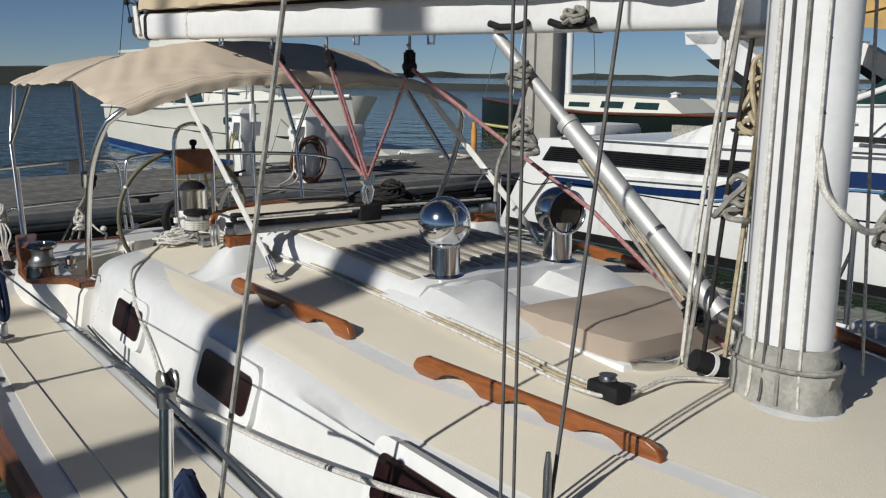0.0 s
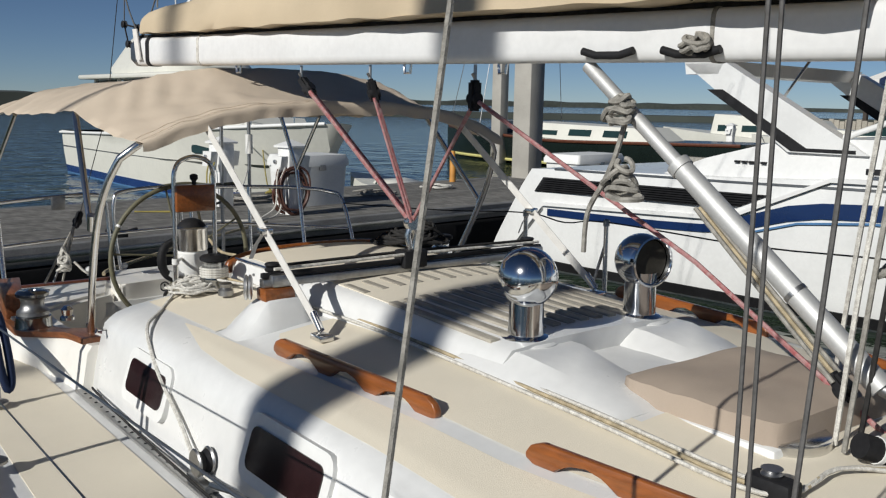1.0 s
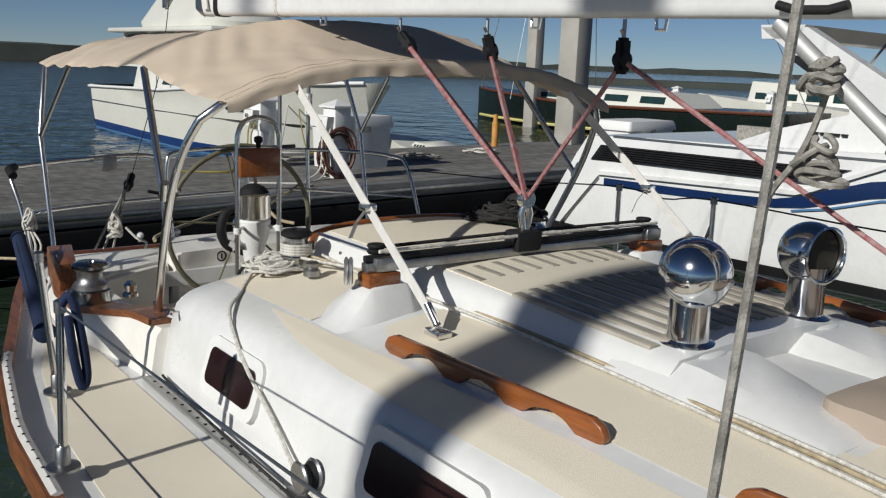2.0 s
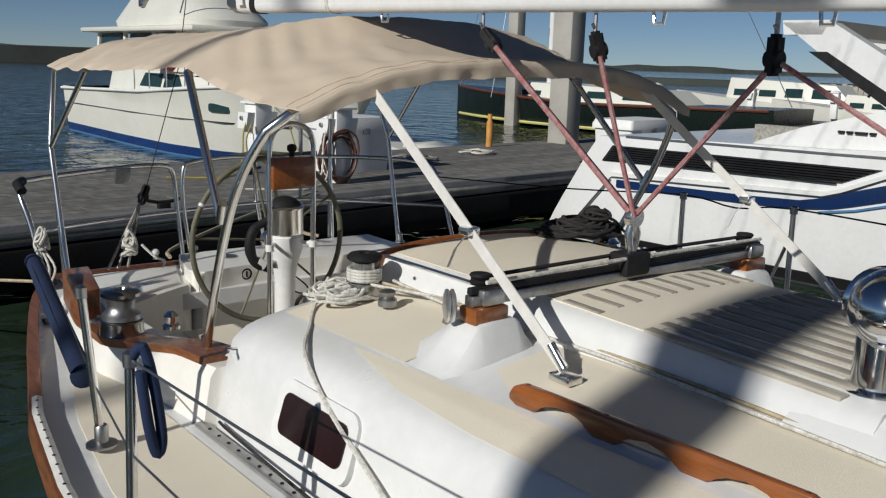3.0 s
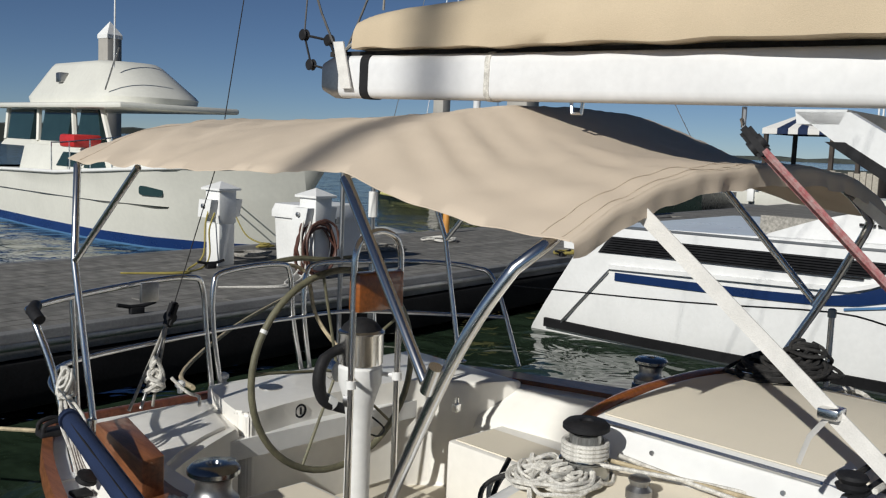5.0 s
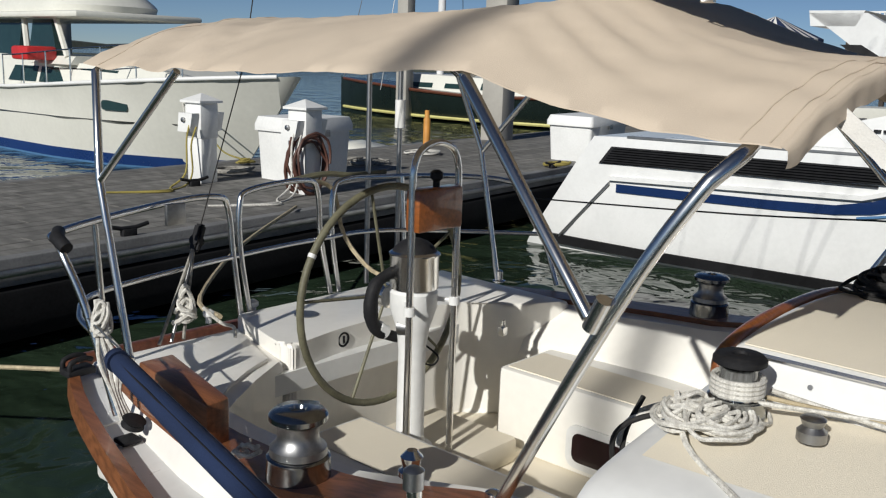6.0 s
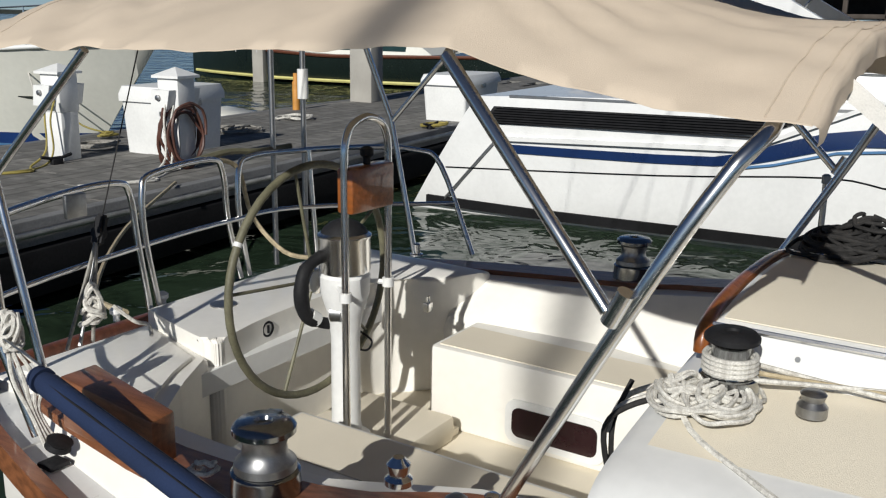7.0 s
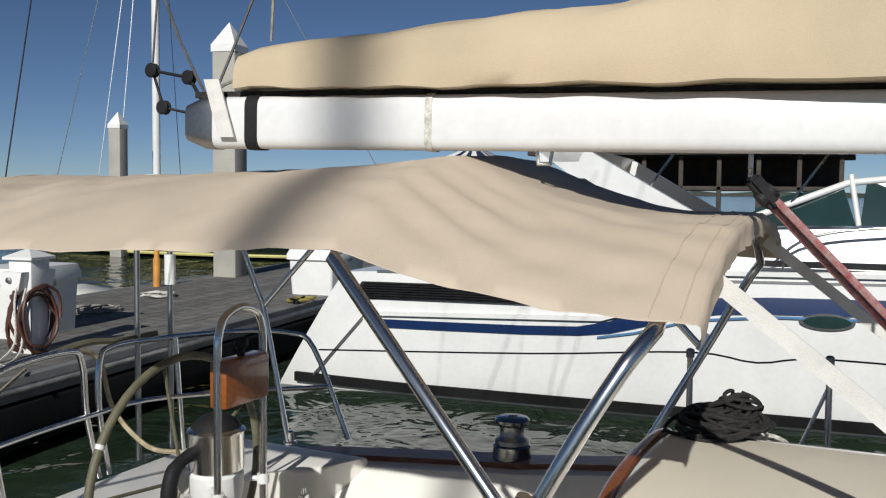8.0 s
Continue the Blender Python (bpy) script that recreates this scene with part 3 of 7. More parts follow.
bm = B()
rings = []
for y in lin(-0.06, 1.04, 14):
    w = 0.36 + 0.05 * max(0, (y - 0.3))
    zs = 1.068 + 0.033 * y
    ring = [(HX - w - 0.06, y, roof(0.45, y) - 0.01), (HX - w - 0.03, y, zs)]
    ring += [hood_pt(u, y) for u in lin(-w, w, 11)]
    ring += [(HX + w + 0.03, y, zs), (HX + w + 0.06, y, roof(0.45, y) - 0.01)]
    rings.append(ring)
loft(bm, rings)
part("shell", bm, GELCOAT, hood)
bm = B()
sheet(bm, lambda u, y: Vector(hood_pt(u, y)) + Vector((0, 0, 0.004)), lin(-0.36, 0.36, 9), lin(0.53, 1.0, 8), 0.003)
part("nonskid", bm, CREAM, hood)
for y0, y1, n, w in ((0.03, 0.555, 12, 0.018), (0.71, 0.845, 10, 0.014)):
    for i in range(n):
        u = -0.345 + 0.69 * i / (n - 1)
        bm = B()
        box(bm, HX + u - w, HX + u + w, y0, y1, -0.004, 0.0075, 0.002)
        for v in bm.verts:
            v.co.z += hood_pt(u, v.co.y)[2]
        part("slat", bm, TEAK_GREY, hood)
for s, CW in ((-1, -0.285), (1, 0.225)):
    d = thing("dorade_box", (CW, -0.2, 1.0), "white moulded ventilator box sloping down forward", "ventilator box", "ventilator boxes")
    bm = B()
    rings = []
    for y, k in ((-0.47, 0.0), (-0.44, 0.14), (-0.26, 0.62), (-0.11, 1.0), (0.08, 1.0), (0.12, 0.95)):
        z0, w = roof(0.3, y) - 0.005, 0.155
        z1 = z0 + 0.004 + (1.085 - z0) * k
        c = CW
        q = 0.55 + 0.45 * k
        rings.append([(c - w * q - 0.045, y, z0), (c - w * q - 0.035, y, z0 + min(0.008, (z1 - z0) * 0.5)), (c - w * q, y, z0 + (z1 - z0) * 0.55), (c - w * q * 0.72, y, z1), (c + w * q * 0.72, y, z1), (c + w * q, y, z0 + (z1 - z0) * 0.55), (c + w * q + 0.035, y, z0 + min(0.008, (z1 - z0) * 0.5)), (c + w * q + 0.045, y, z0)])
    loft(bm, rings, closed=True)
    bmesh.ops.bevel(bm, geom=[e for e in bm.edges if e.calc_face_angle(0) > 0.4], offset=0.006, segments=2, affect="EDGES")
    body = part("body", bm, GELCOAT, d, sharp=30)
    bm = B()
    lathe(bm, [(0.098, -0.004), (0.098, 0.004), (0.088, 0.009), (0.06, 0.009)], at(c, 0.02, 1.087), 28)
    part("mounting_ring", bm, GELCOAT, body)

    # cowl ventilator: pipe, ball and open mouth
    cw = thing("cowl_vent", (CW, 0.02, 1.085), "polished stainless cowl ventilator on a flanged pipe", "ventilator", "cowl ventilators")
    bm = B()
    lathe(bm, [(0.076, 0.010), (0.076, 0.018), (0.066, 0.024), (0.054, 0.027), (0.051, 0.13), (0.054, 0.165)], at(CW, 0.02, 1.085))
    part("pipe", bm, CHROME, cw)
    # mouth direction: the near cowl faces aft-inboard, the far one forward-inboard
    a = radians(50) if s < 0 else radians(-98)
    dirv = Vector((math.cos(a), math.sin(a), 0.0))
    c = Vector((CW - (0.03 * dirv.x if s < 0 else 0), 0.02 - (0.03 * dirv.y if s < 0 else 0), 1.288))
    rot = dirv.to_track_quat("Z", "Y").to_matrix().to_4x4()
    prof = [(0.088 * math.sin(t), -0.088 * math.cos(t)) for t in lin(0.01, 2.12, 16)] + [(0.080, 0.050), (0.083, 0.057), (0.077, 0.059)]
    inner = [(0.072, 0.053), (0.077, 0.017), (0.067, -0.039), (0.034, -0.069), (0.001, -0.076)]
    bm = B()
    lathe(bm, prof + inner, Matrix.Translation(c) @ rot, 32)
    cb = part("cowl", bm, CHROME, cw, sharp=60)
    # added flat disc, its dark colour stands for the shaded inside of the cowl
    bm = B()
    lathe(bm, [(0.070, 0.034), (0.070, 0.038), (0.001, 0.039)], Matrix.Translation(c) @ rot, 28)
    part("mouth_shade", bm, VENT_SHADE, cb, "dark disc standing in for the shade inside the mouth")

slide = thing("sliding_hatch", (0, 1.4, 1.05), "cream topped sliding companionway hatch with teak trim", "hatch")
bm = B()
SW, SZ = 0.40, 1.118                       # half width and edge height of the sliding hatch
rings = [[(HX - SW - 0.03, y, roof(0.4, y) - 0.01), (HX - SW, y, SZ - 0.012), (HX - SW + 0.02, y, SZ)] + [(HX + u, y, SZ + 0.03 * (1 - (u / SW) ** 2)) for u in lin(-0.34, 0.34, 7)] + [(HX + SW - 0.02, y, SZ), (HX + SW, y, SZ - 0.012), (HX + SW + 0.03, y, roof(0.4, y) - 0.01)] for y in (1.0, 1.35, 1.64)]
loft(bm, rings)
part("body", bm, GELCOAT, slide)
bm = B()
sheet(bm, lambda u, y: (HX + u, y, SZ + 0.004 + 0.03 * (1 - (u / SW) ** 2)), lin(-0.365, 0.365, 11), lin(1.0, 1.625, 4), 0.003)
part("top", bm, CREAM, slide)
bm = B()
tube(bm, [(HX + u, 1.655 + 0.012 * (1 - (u / SW) ** 2), SZ + z) for u, z in ((-SW - 0.03, -0.06), (-SW, -0.008), (-0.18, 0.018), (0.18, 0.018), (SW, -0.008), (SW + 0.03, -0.06))], 0.018, 8, 4)
part("trim", bm, TEAK, slide, "varnished teak hatch trim")
for s in (-1, 1):
    bm = B()
    tube(bm, [(HX + s * SW, 0.99, SZ), (HX + s * SW, 1.64, SZ)], 0.006, 6)
    part("runner", bm, STEEL, slide)
    for y in (1.12, 1.45):
        bm = B()
        lathe(bm, [(0.006, 0), (0.006, 0.004)], at(HX + s * (SW + 0.012), y, SZ - 0.04, 0, s * 80), 8)
        part("screw", bm, DULL_STEEL, slide)

# forward hatch under a canvas cover
fh = thing("deck_hatch", (0.03, -0.62, 1.0), "deck hatch under a grey-tan canvas cover", "hatch")
bm = B()
m = Matrix.Translation((0.0, -0.62, 0.0))
box(bm, -0.285, 0.325, -0.20, 0.29, 0.965, 1.012, 0.015, m)
part("frame", bm, PLASTIC_WHITE, fh)
bm = B()


def cover_pt(a, b):
    e = max(abs(a), abs(b))
    z = 1.078 - 0.014 * e ** 8 - (0.062 if e > 0.999 else 0.0) + 0.006 * noise.noise(Vector((a * 2.5, b * 2.5, 7))) + 0.003 * noise.noise(Vector((a * 7, b * 5, 3)))
    q = max(1.0, (abs(a) ** 14 + abs(b) ** 14) ** (1 / 14))
    return (0.02 + a / q * 0.29 * (1 + 0.02 * (z < 1.03)), -0.575 + b / q * 0.24 * (1 + 0.02 * (z < 1.03)), z)


g = [-1.0] + lin(-0.985, 0.985, 15) + [1.0]
sheet(bm, cover_pt, g, g, 0.004)
part("cover", bm, HATCH_CANVAS, fh, "grey-tan canvas hatch cover", sharp=60)
bm = B()
lathe(bm, [(0.118, 0.0), (0.116, 0.058), (0.108, 0.064), (0.001, 0.065)], at(-0.155, -0.755, 0.955), 32)
part("vent_ring", bm, STEEL, fh, "polished steel ring")

# mainsheet traveler
tr = thing("traveler", (0, 0.89, 1.04), "aluminium mainsheet traveler bridging the cabin top on teak blocks", "traveler")
TX = -0.055
for s in (-1, 1):
    # moulded pedestal with a steep front and outer face and a long slope aft
    bm = B()
    rings = []
    for u, k in ((0.47, 0.0), (0.495, 0.5), (0.515, 0.95), (0.53, 1.0), (0.60, 1.0), (0.645, 0.98), (0.662, 0.90), (0.70, 0.45), (0.735, 0.12), (0.775, 0.0)):
        z = roof(u, 0.89) - 0.01
        h = max(0.0, 1.108 - z) * k
        rings.append([(TX + s * u, 0.826 - 0.008 * k, z), (TX + s * u, 0.842, z + h * 0.93), (TX + s * u, 0.852, z + h), (TX + s * u, 0.93, z + h), (TX + s * u, 0.96, z + h * 0.85), (TX + s * u, 1.0 + 0.10 * k, z)])
    loft(bm, rings, closed=True)
    part("pedestal", bm, GELCOAT, tr, sharp=50)
    X = TX + s * 0.60
    bm = B()
    box(bm, X - 0.058, X + 0.058, 0.855, 0.925, 1.10, 1.145, 0.007)
    part("block", bm, TEAK, tr, "varnished teak block")
    bm = B()
    box(bm, X - 0.03, X + 0.05, 0.858, 0.922, 1.146, 1.192, 0.010)
    part("end_stop", bm, DULL_STEEL, tr)
    bm = B()
    lathe(bm, [(0.026, 0), (0.03, 0.008), (0.022, 0.014), (0.03, 0.024), (0.026, 0.03)], at(X, 0.91, 1.196), 16)
    part("sheave", bm, BLACK, tr)
    bm = B()
    lathe(bm, [(0.001, -0.014), (0.034, -0.014), (0.044, -0.010), (0.044, -0.004), (0.036, 0.0), (0.044, 0.004), (0.044, 0.010), (0.034, 0.014), (0.001, 0.014)], at(X + s * 0.085, 0.93, 1.145, 90, 0, 60), 20)
    part("cheek_block", bm, ALU, tr)
bm = B()
box(bm, TX - 0.655, TX + 0.655, 0.872, 0.908, 1.146, 1.176, 0.005)
part("beam", bm, DULL_STEEL, tr)
bm = B()
box(bm, TX - 0.655, TX + 0.655, 0.88, 0.90, 1.178, 1.197, 0.004)
part("track", bm, BLACK, tr)
bm = B()
box(bm, -0.135, -0.025, 0.85, 0.93, 1.160, 1.230, 0.012)
part("car", bm, BLACK, tr)
for k in (-0.028, 0.03):
    bm = B()
    tube(bm, [(TX - 0.62, 0.89 + k, 1.212), (TX - 0.05, 0.89 + k, 1.217), (TX + 0.62, 0.89 + k, 1.212)], 0.006, 6)
    part("control_line", bm, ROPE_BLACK if k > 0 else ROPE_WHITE, tr)


def winch(name, x, y, z, r, h, top, label, group="cockpit winches"):
    ob = thing(name, (x, y, z), label, "winch", group)
    bm = B()
    lathe(bm, [(r * 1.25, 0), (r * 1.25, h * 0.05), (r * 1.2, h * 0.28), (r * 1.22, h * 0.32), (r * 1.05, h * 0.36)], at(x, y, z))
    part("base", bm, WINCH, ob)
    bm = B()
    lathe(bm, [(r * 1.1, h * 0.36), (r * 1.08, h * 0.46), (r * 0.82, h * 0.55), (r * 0.76, h * 0.68), (r * 0.84, h * 0.80), (r * 1.0, h * 0.84)], at(x, y, z))
    part("drum", bm, DULL_STEEL if top is WINCH else CHROME, ob)
    bm = B()
    lathe(bm, [(r * 1.0, h * 0.845), (r * 1.12, h * 0.87), (r * 1.12, h * 0.94), (r * 0.95, h), (r * 0.35, h * 1.01), (r * 0.3, h * 0.97), (0.001, h * 0.96)], at(x, y, z))
    t = part("top", bm, top, ob)
    bm = B()
    box(bm, -r * 0.4, r * 1.35, -r * 0.28, r * 0.28, h * 0.90, h * 0.955, 0.004, at(x, y, z, 0, 0, 25))
    part("feeder_arm", bm, top, t)
    return ob


for s in (-1, 1):
    winch("cockpit_winch", s * 1.085 + 0.005, 2.42, 0.742, 0.064, 0.172, WINCH, "polished self-tailing winch on a teak coaming")
    winch("cabin_winch", s * 0.585, 1.56, roof(0.58, 1.56) + 0.004, 0.051, 0.14, BLACK, "black-topped halyard winch on the cabin top", "cabin-top winches")

# ---------- steering pedestal, wheel, compass ----------
ped = thing("steering_pedestal", (-0.08, 3.0, 0.325), "white steering pedestal with steel compass and guard", "steering pedestal")
bm = B()
lathe(bm, [(0.085, 0), (0.085, 0.012), (0.058, 0.03), (0.052, 0.06), (0.05, 0.38), (0.06, 0.46), (0.085, 0.54), (0.088, 0.60), (0.075, 0.615)], at(-0.08, 3.0, 0.325))
part("column", bm, PLASTIC_WHITE, ped)
bm = B()
lathe(bm, [(0.086, 0.615), (0.088, 0.62), (0.088, 0.73), (0.092, 0.735), (0.092, 0.742), (0.08, 0.75)], at(-0.08, 3.0, 0.325), 28)
cm = part("compass_housing", bm, STEEL, ped, "brushed steel compass binnacle")
bm = B()
lathe(bm, [(0.08, 0.75), (0.07, 0.765), (0.05, 0.782), (0.025, 0.792), (0.001, 0.795)], at(-0.08, 3.0, 0.325), 28)
part("dome", bm, BLACK, cm)
hoop = [(-0.225, 2.88, 0.325), (-0.225, 2.88, 1.33), (-0.22, 2.88, 1.39), (-0.19, 2.88, 1.445), (-0.11, 2.88, 1.47), (-0.03, 2.88, 1.445), (0.0, 2.88, 1.39), (0.005, 2.88, 1.33), (0.005, 2.88, 0.225)]
bm = B()
tube(bm, [hoop[0]] + smooth_path(hoop[1:-1], 5) + [hoop[-1]], 0.0125, 10)
part("guard", bm, STEEL, ped, "stainless pedestal guard hoop")
bm = B()
box(bm, -0.222, 0.0, 2.85, 2.915, 1.172, 1.318, 0.01)
bx = part("instrument_box", bm, TEAK, ped, "varnished teak instrument box")
bm = B()
lathe(bm, [(0.012, 0), (0.012, 0.02), (0.022, 0.03), (0.022, 0.05), (0.01, 0.058)], at(-0.11, 2.88, 1.319), 14)
part("knob", bm, BLACK, bx)
for u in (-0.225, 0.005):
    bm = B()
    tube(bm, [(u, 2.88, 0.90), (-0.08 + (u + 0.08) * 0.5, 2.97, 0.90)], 0.009, 6)
    lathe(bm, [(0.02, -0.015), (0.02, 0.015)], at(u, 2.88, 0.90), 12)
    part("bracket", bm, PLASTIC_WHITE, ped)
WC, WR = Vector((-0.09, 3.13, 0.885)), 0.405
wheel = thing("helm_wheel", tuple(WC), "large thin steering wheel with leather rim and steel spokes", "steering wheel")
bm = B()
tube(bm, [WC + Vector((WR * math.cos(a), 0, WR * math.sin(a))) for a in lin(0, 2 * math.pi, 49)], 0.0135, 10)
rim = part("rim", bm, HOSE_GREEN, wheel, "grey-green leather wrapped rim")
bm = B()
lathe(bm, [(0.04, -0.03), (0.045, -0.02), (0.045, 0.02), (0.02, 0.03)], Matrix.Translation(WC) @ pose(0, 0, 0, 90), 16)
part("hub", bm, STEEL, wheel)
for k in range(5):
    a = radians(30 + 72 * k)
    bm = B()
    tube(bm, [WC, WC + Vector((WR * math.cos(a), 0, WR * math.sin(a)))], 0.006, 8)
    part("spoke", bm, HOSE_GREEN, wheel)
bm = B()
tube(bm, [WC + Vector((WR * math.cos(radians(a)), 0, WR * math.sin(radians(a)))) for a in (150, 152)], 0.0145, 10)
part("rim_band", bm, PLASTIC_WHITE, rim)
ap = thing("wheel_pilot", (-0.18, 3.08, 0.85), "black curved autopilot drive beside the pedestal", "autopilot")
bm = B()
tube(bm, [(-0.13, 3.05, 1.0), (-0.21, 3.06, 0.96), (-0.235, 3.06, 0.88), (-0.21, 3.06, 0.80), (-0.13, 3.05, 0.755), (-0.04, 3.04, 0.73)], [0.02, 0.024, 0.026, 0.024, 0.02, 0.016], 10, 5)
part("drive_arm", bm, BLACK, ap)
bm = B()
lathe(bm, [(0.034, -0.02), (0.034, 0.02)], at(-0.12, 3.0, 0.80, 90, 0, 20), 16)
part("clutch", bm, DULL_STEEL, ap)
bm = B()
tube(bm, [(-0.20, 3.06, 0.80), (-0.165, 3.055, 0.775)], 0.0262, 10)
part("sleeve", bm, PLASTIC_WHITE, ap)
bm = B()
tube(bm, [(-0.13, 3.03, 1.0), (-0.10, 3.0, 0.91)], 0.008, 8)
part("lever", bm, STEEL, ap)
bm = B()
tube(bm, smooth_path([(-0.05, 3.03, 0.74), (0.0, 3.0, 0.70), (0.03, 2.97, 0.66), (-0.01, 2.96, 0.64), (-0.06, 2.97, 0.66)], 5), 0.004, 6)
part("cable", bm, BLACK, ap)

# ---------- bimini frame ----------
def bow(y, w, foot_pts, r=0.0127):
    pts = [(bim_x(u, y) * 0.99, y, bim_pt(u, y) - 0.018) for u in [-1.0] + lin(-0.97, 0.97, 21) + [1.0]]
    bm = B()
    tube(bm, [(-abs(p[0]), p[1], p[2]) for p in foot_pts] + pts + [(abs(p[0]) * 0.86, p[1], p[2]) for p in foot_pts[::-1]], r, 10)
    return bm


part("front_bow", bow(1.445, 0.925, smooth_path([(0.985, 1.895, 0.80), (1.015, 1.742, 1.08), (1.028, 1.61, 1.32), (1.012, 1.535, 1.46), (0.98, 1.478, 1.56)], 5), 0.0145), STEEL, bim)
part("mid_bow", bow(2.03, 0.975, [(1.042, 1.655, 1.30)], 0.0127), STEEL, bim)
part("rear_bow", bow(3.60, 0.945, [(0.99, 3.35, 0.74), (1.0, 3.49, 1.34)], 0.0127), STEEL, bim)
for s in (-1, 1):
    bm = B()
    tube(bm, [(s * 1.0 * (1 if s < 0 else 0.86), 3.48, 1.34), (bim_x(s, 3.12) * 0.99, 3.12, bim_pt(1, 3.12) - 0.01)], 0.0115, 10)
    part("strut", bm, STEEL, bim)
    bm = B()
    tube(bm, [(s * 1.04 * (1 if s < 0 else 0.86), 1.65, 1.28), (s * 1.047 * (1 if s < 0 else 0.86), 1.62, 1.34)], 0.0165, 10)
    part("joint", bm, STEEL, bim)
    for y, z in ((1.895, 0.825), (3.35, 0.765)):
        bm = B()
        lathe(bm, [(0.03, 0), (0.03, 0.006), (0.017, 0.01), (0.017, 0.05), (0.01, 0.055)], at(s * (0.985 if y < 2 else 1.0) * (1 if s < 0 else 0.86), y, z - 0.02), 14)
        part("deck_socket", bm, STEEL, bim)
    bm = B()
    top = Vector((-0.68 if s < 0 else 0.56, 1.41, bim_pt(0.72, 1.41) - 0.03))
    low = Vector((s * 0.645, 0.60, roof(0.645, 0.60) + 0.035))
    across = (low - top).cross(Vector((1, 0, 0))).normalized() * 0.017
    thin = Vector((0.0018, 0, 0))
    loft(bm, [[p - across - thin, p + across - thin, p + across + thin, p - across + thin] for p in (top, top.lerp(low, 0.3), top.lerp(low, 0.56), low)], closed=True)
    st = part("strap", bm, WEB, bim, "white webbing tie-down strap")
    bm = B()
    mid = top.lerp(low, 0.56)
    box(bm, mid.x - 0.022, mid.x + 0.022, mid.y - 0.02, mid.y + 0.02, mid.z - 0.01, mid.z + 0.012, 0.004)
    part("buckle", bm, STEEL, st)
    bm = B()
    tube(bm, [low + Vector((0, 0.05, 0.05)), low], 0.012, 8)
    part("snap_hook", bm, STEEL, st)
    bm = B()
    box(bm, low.x - 0.025, low.x + 0.025, low.y - 0.04, low.y + 0.03, low.z - 0.03, low.z - 0.01, 0.004)
    part("pad_eye", bm, STEEL, st)
    bm = B()
    tube(bm, [mid, mid + Vector((-0.02, 0.03, -0.05)), mid + Vector((-0.035, 0.04, -0.10))], 0.02, 4, flat=(0.034, 0.003))
    part("tail", bm, WEB, st)
# stitched valance at the front edge
bm = B()
sheet(bm, lambda u, k: (u * (0.9305 if u < 0 else 0.80), 1.3845 - 0.012 * min(1.0, k * 6) + 0.014 * k * noise.noise(Vector((u * 13, k, 2))), bim_pt(u, 1.384) + 0.001 - 0.055 * (1 - 0.35 * abs(u) ** 30) * k * (1 + 0.15 * noise.noise(Vector((u * 6, 0, 0))))), lin(-1, 1, 91), [0, 0.08, 0.18, 0.45, 0.75, 1], 0.0)
part("valance", bm, CANVAS, bim, sharp=60)
bm = B()
box(bm, -0.02, 0.05, 3.3, 3.345, bim_pt(0, 3.3) + 0.006, bim_pt(0, 3.3) + 0.012, m=None)
part("window_flap", bm, WEB, bim)

# ---------- pushpit, stanchions, lifelines ----------
push = thing("pushpit", (0, 3.65, 0.70), "stainless stern rail with arched tops and posts", "stern rail")


def rail(pts, r=0.0125, n=5):
    bm = B()
    tube(bm, smooth_path(pts, n), r, 10)
    return part("tube", bm, STEEL, push)


rail([(-1.10, 3.25, 0.66), (-1.13, 3.36, 0.98), (-1.155, 3.45, 1.15), (-1.10, 3.55, 1.18), (-0.6, 3.78, 1.19), (-0.36, 3.81, 1.19), (-0.295, 3.82, 1.14), (-0.28, 3.81, 0.95), (-0.265, 3.78, 0.68)])
rail([(-0.22, 3.78, 0.68), (-0.245, 3.81, 0.95), (-0.24, 3.82, 1.14), (-0.18, 3.83, 1.20), (0.12, 3.85, 1.215), (0.19, 3.85, 1.16), (0.21, 3.85, 0.95), (0.25, 3.83, 0.70)])
rail([(0.30, 3.83, 0.70), (0.275, 3.85, 0.95), (0.29, 3.86, 1.15), (0.36, 3.86, 1.20), (0.6, 3.83, 1.20), (0.95, 3.72, 1.19), (1.14, 3.55, 1.17), (1.19, 3.44, 1.10), (1.20, 3.26, 0.69)])
rail([(-1.12, 3.33, 0.90), (-1.08, 3.50, 0.92), (-0.9, 3.68, 0.93), (-0.28, 3.81, 0.94), (0.21, 3.84, 0.95), (0.6, 3.80, 0.95), (1.18, 3.36, 0.93)], 0.010)
rail([(-0.93, 3.62, 0.68), (-0.95, 3.63, 1.175)], 0.011, 2)
rail([(0.66, 3.76, 0.70), (0.66, 3.80, 1.20)], 0.011, 2)
bm = B()
tube(bm, [(-1.15, 3.42, 1.15), (-1.155, 3.47, 1.178), (-1.12, 3.53, 1.182)], 0.021, 10)
part("light_cap", bm, BLACK, push)
bm = B()
box(bm, -0.64, -0.56, 3.70, 3.72, 1.12, 1.20, 0.006)
part("bracket", bm, DULL_STEEL, push)


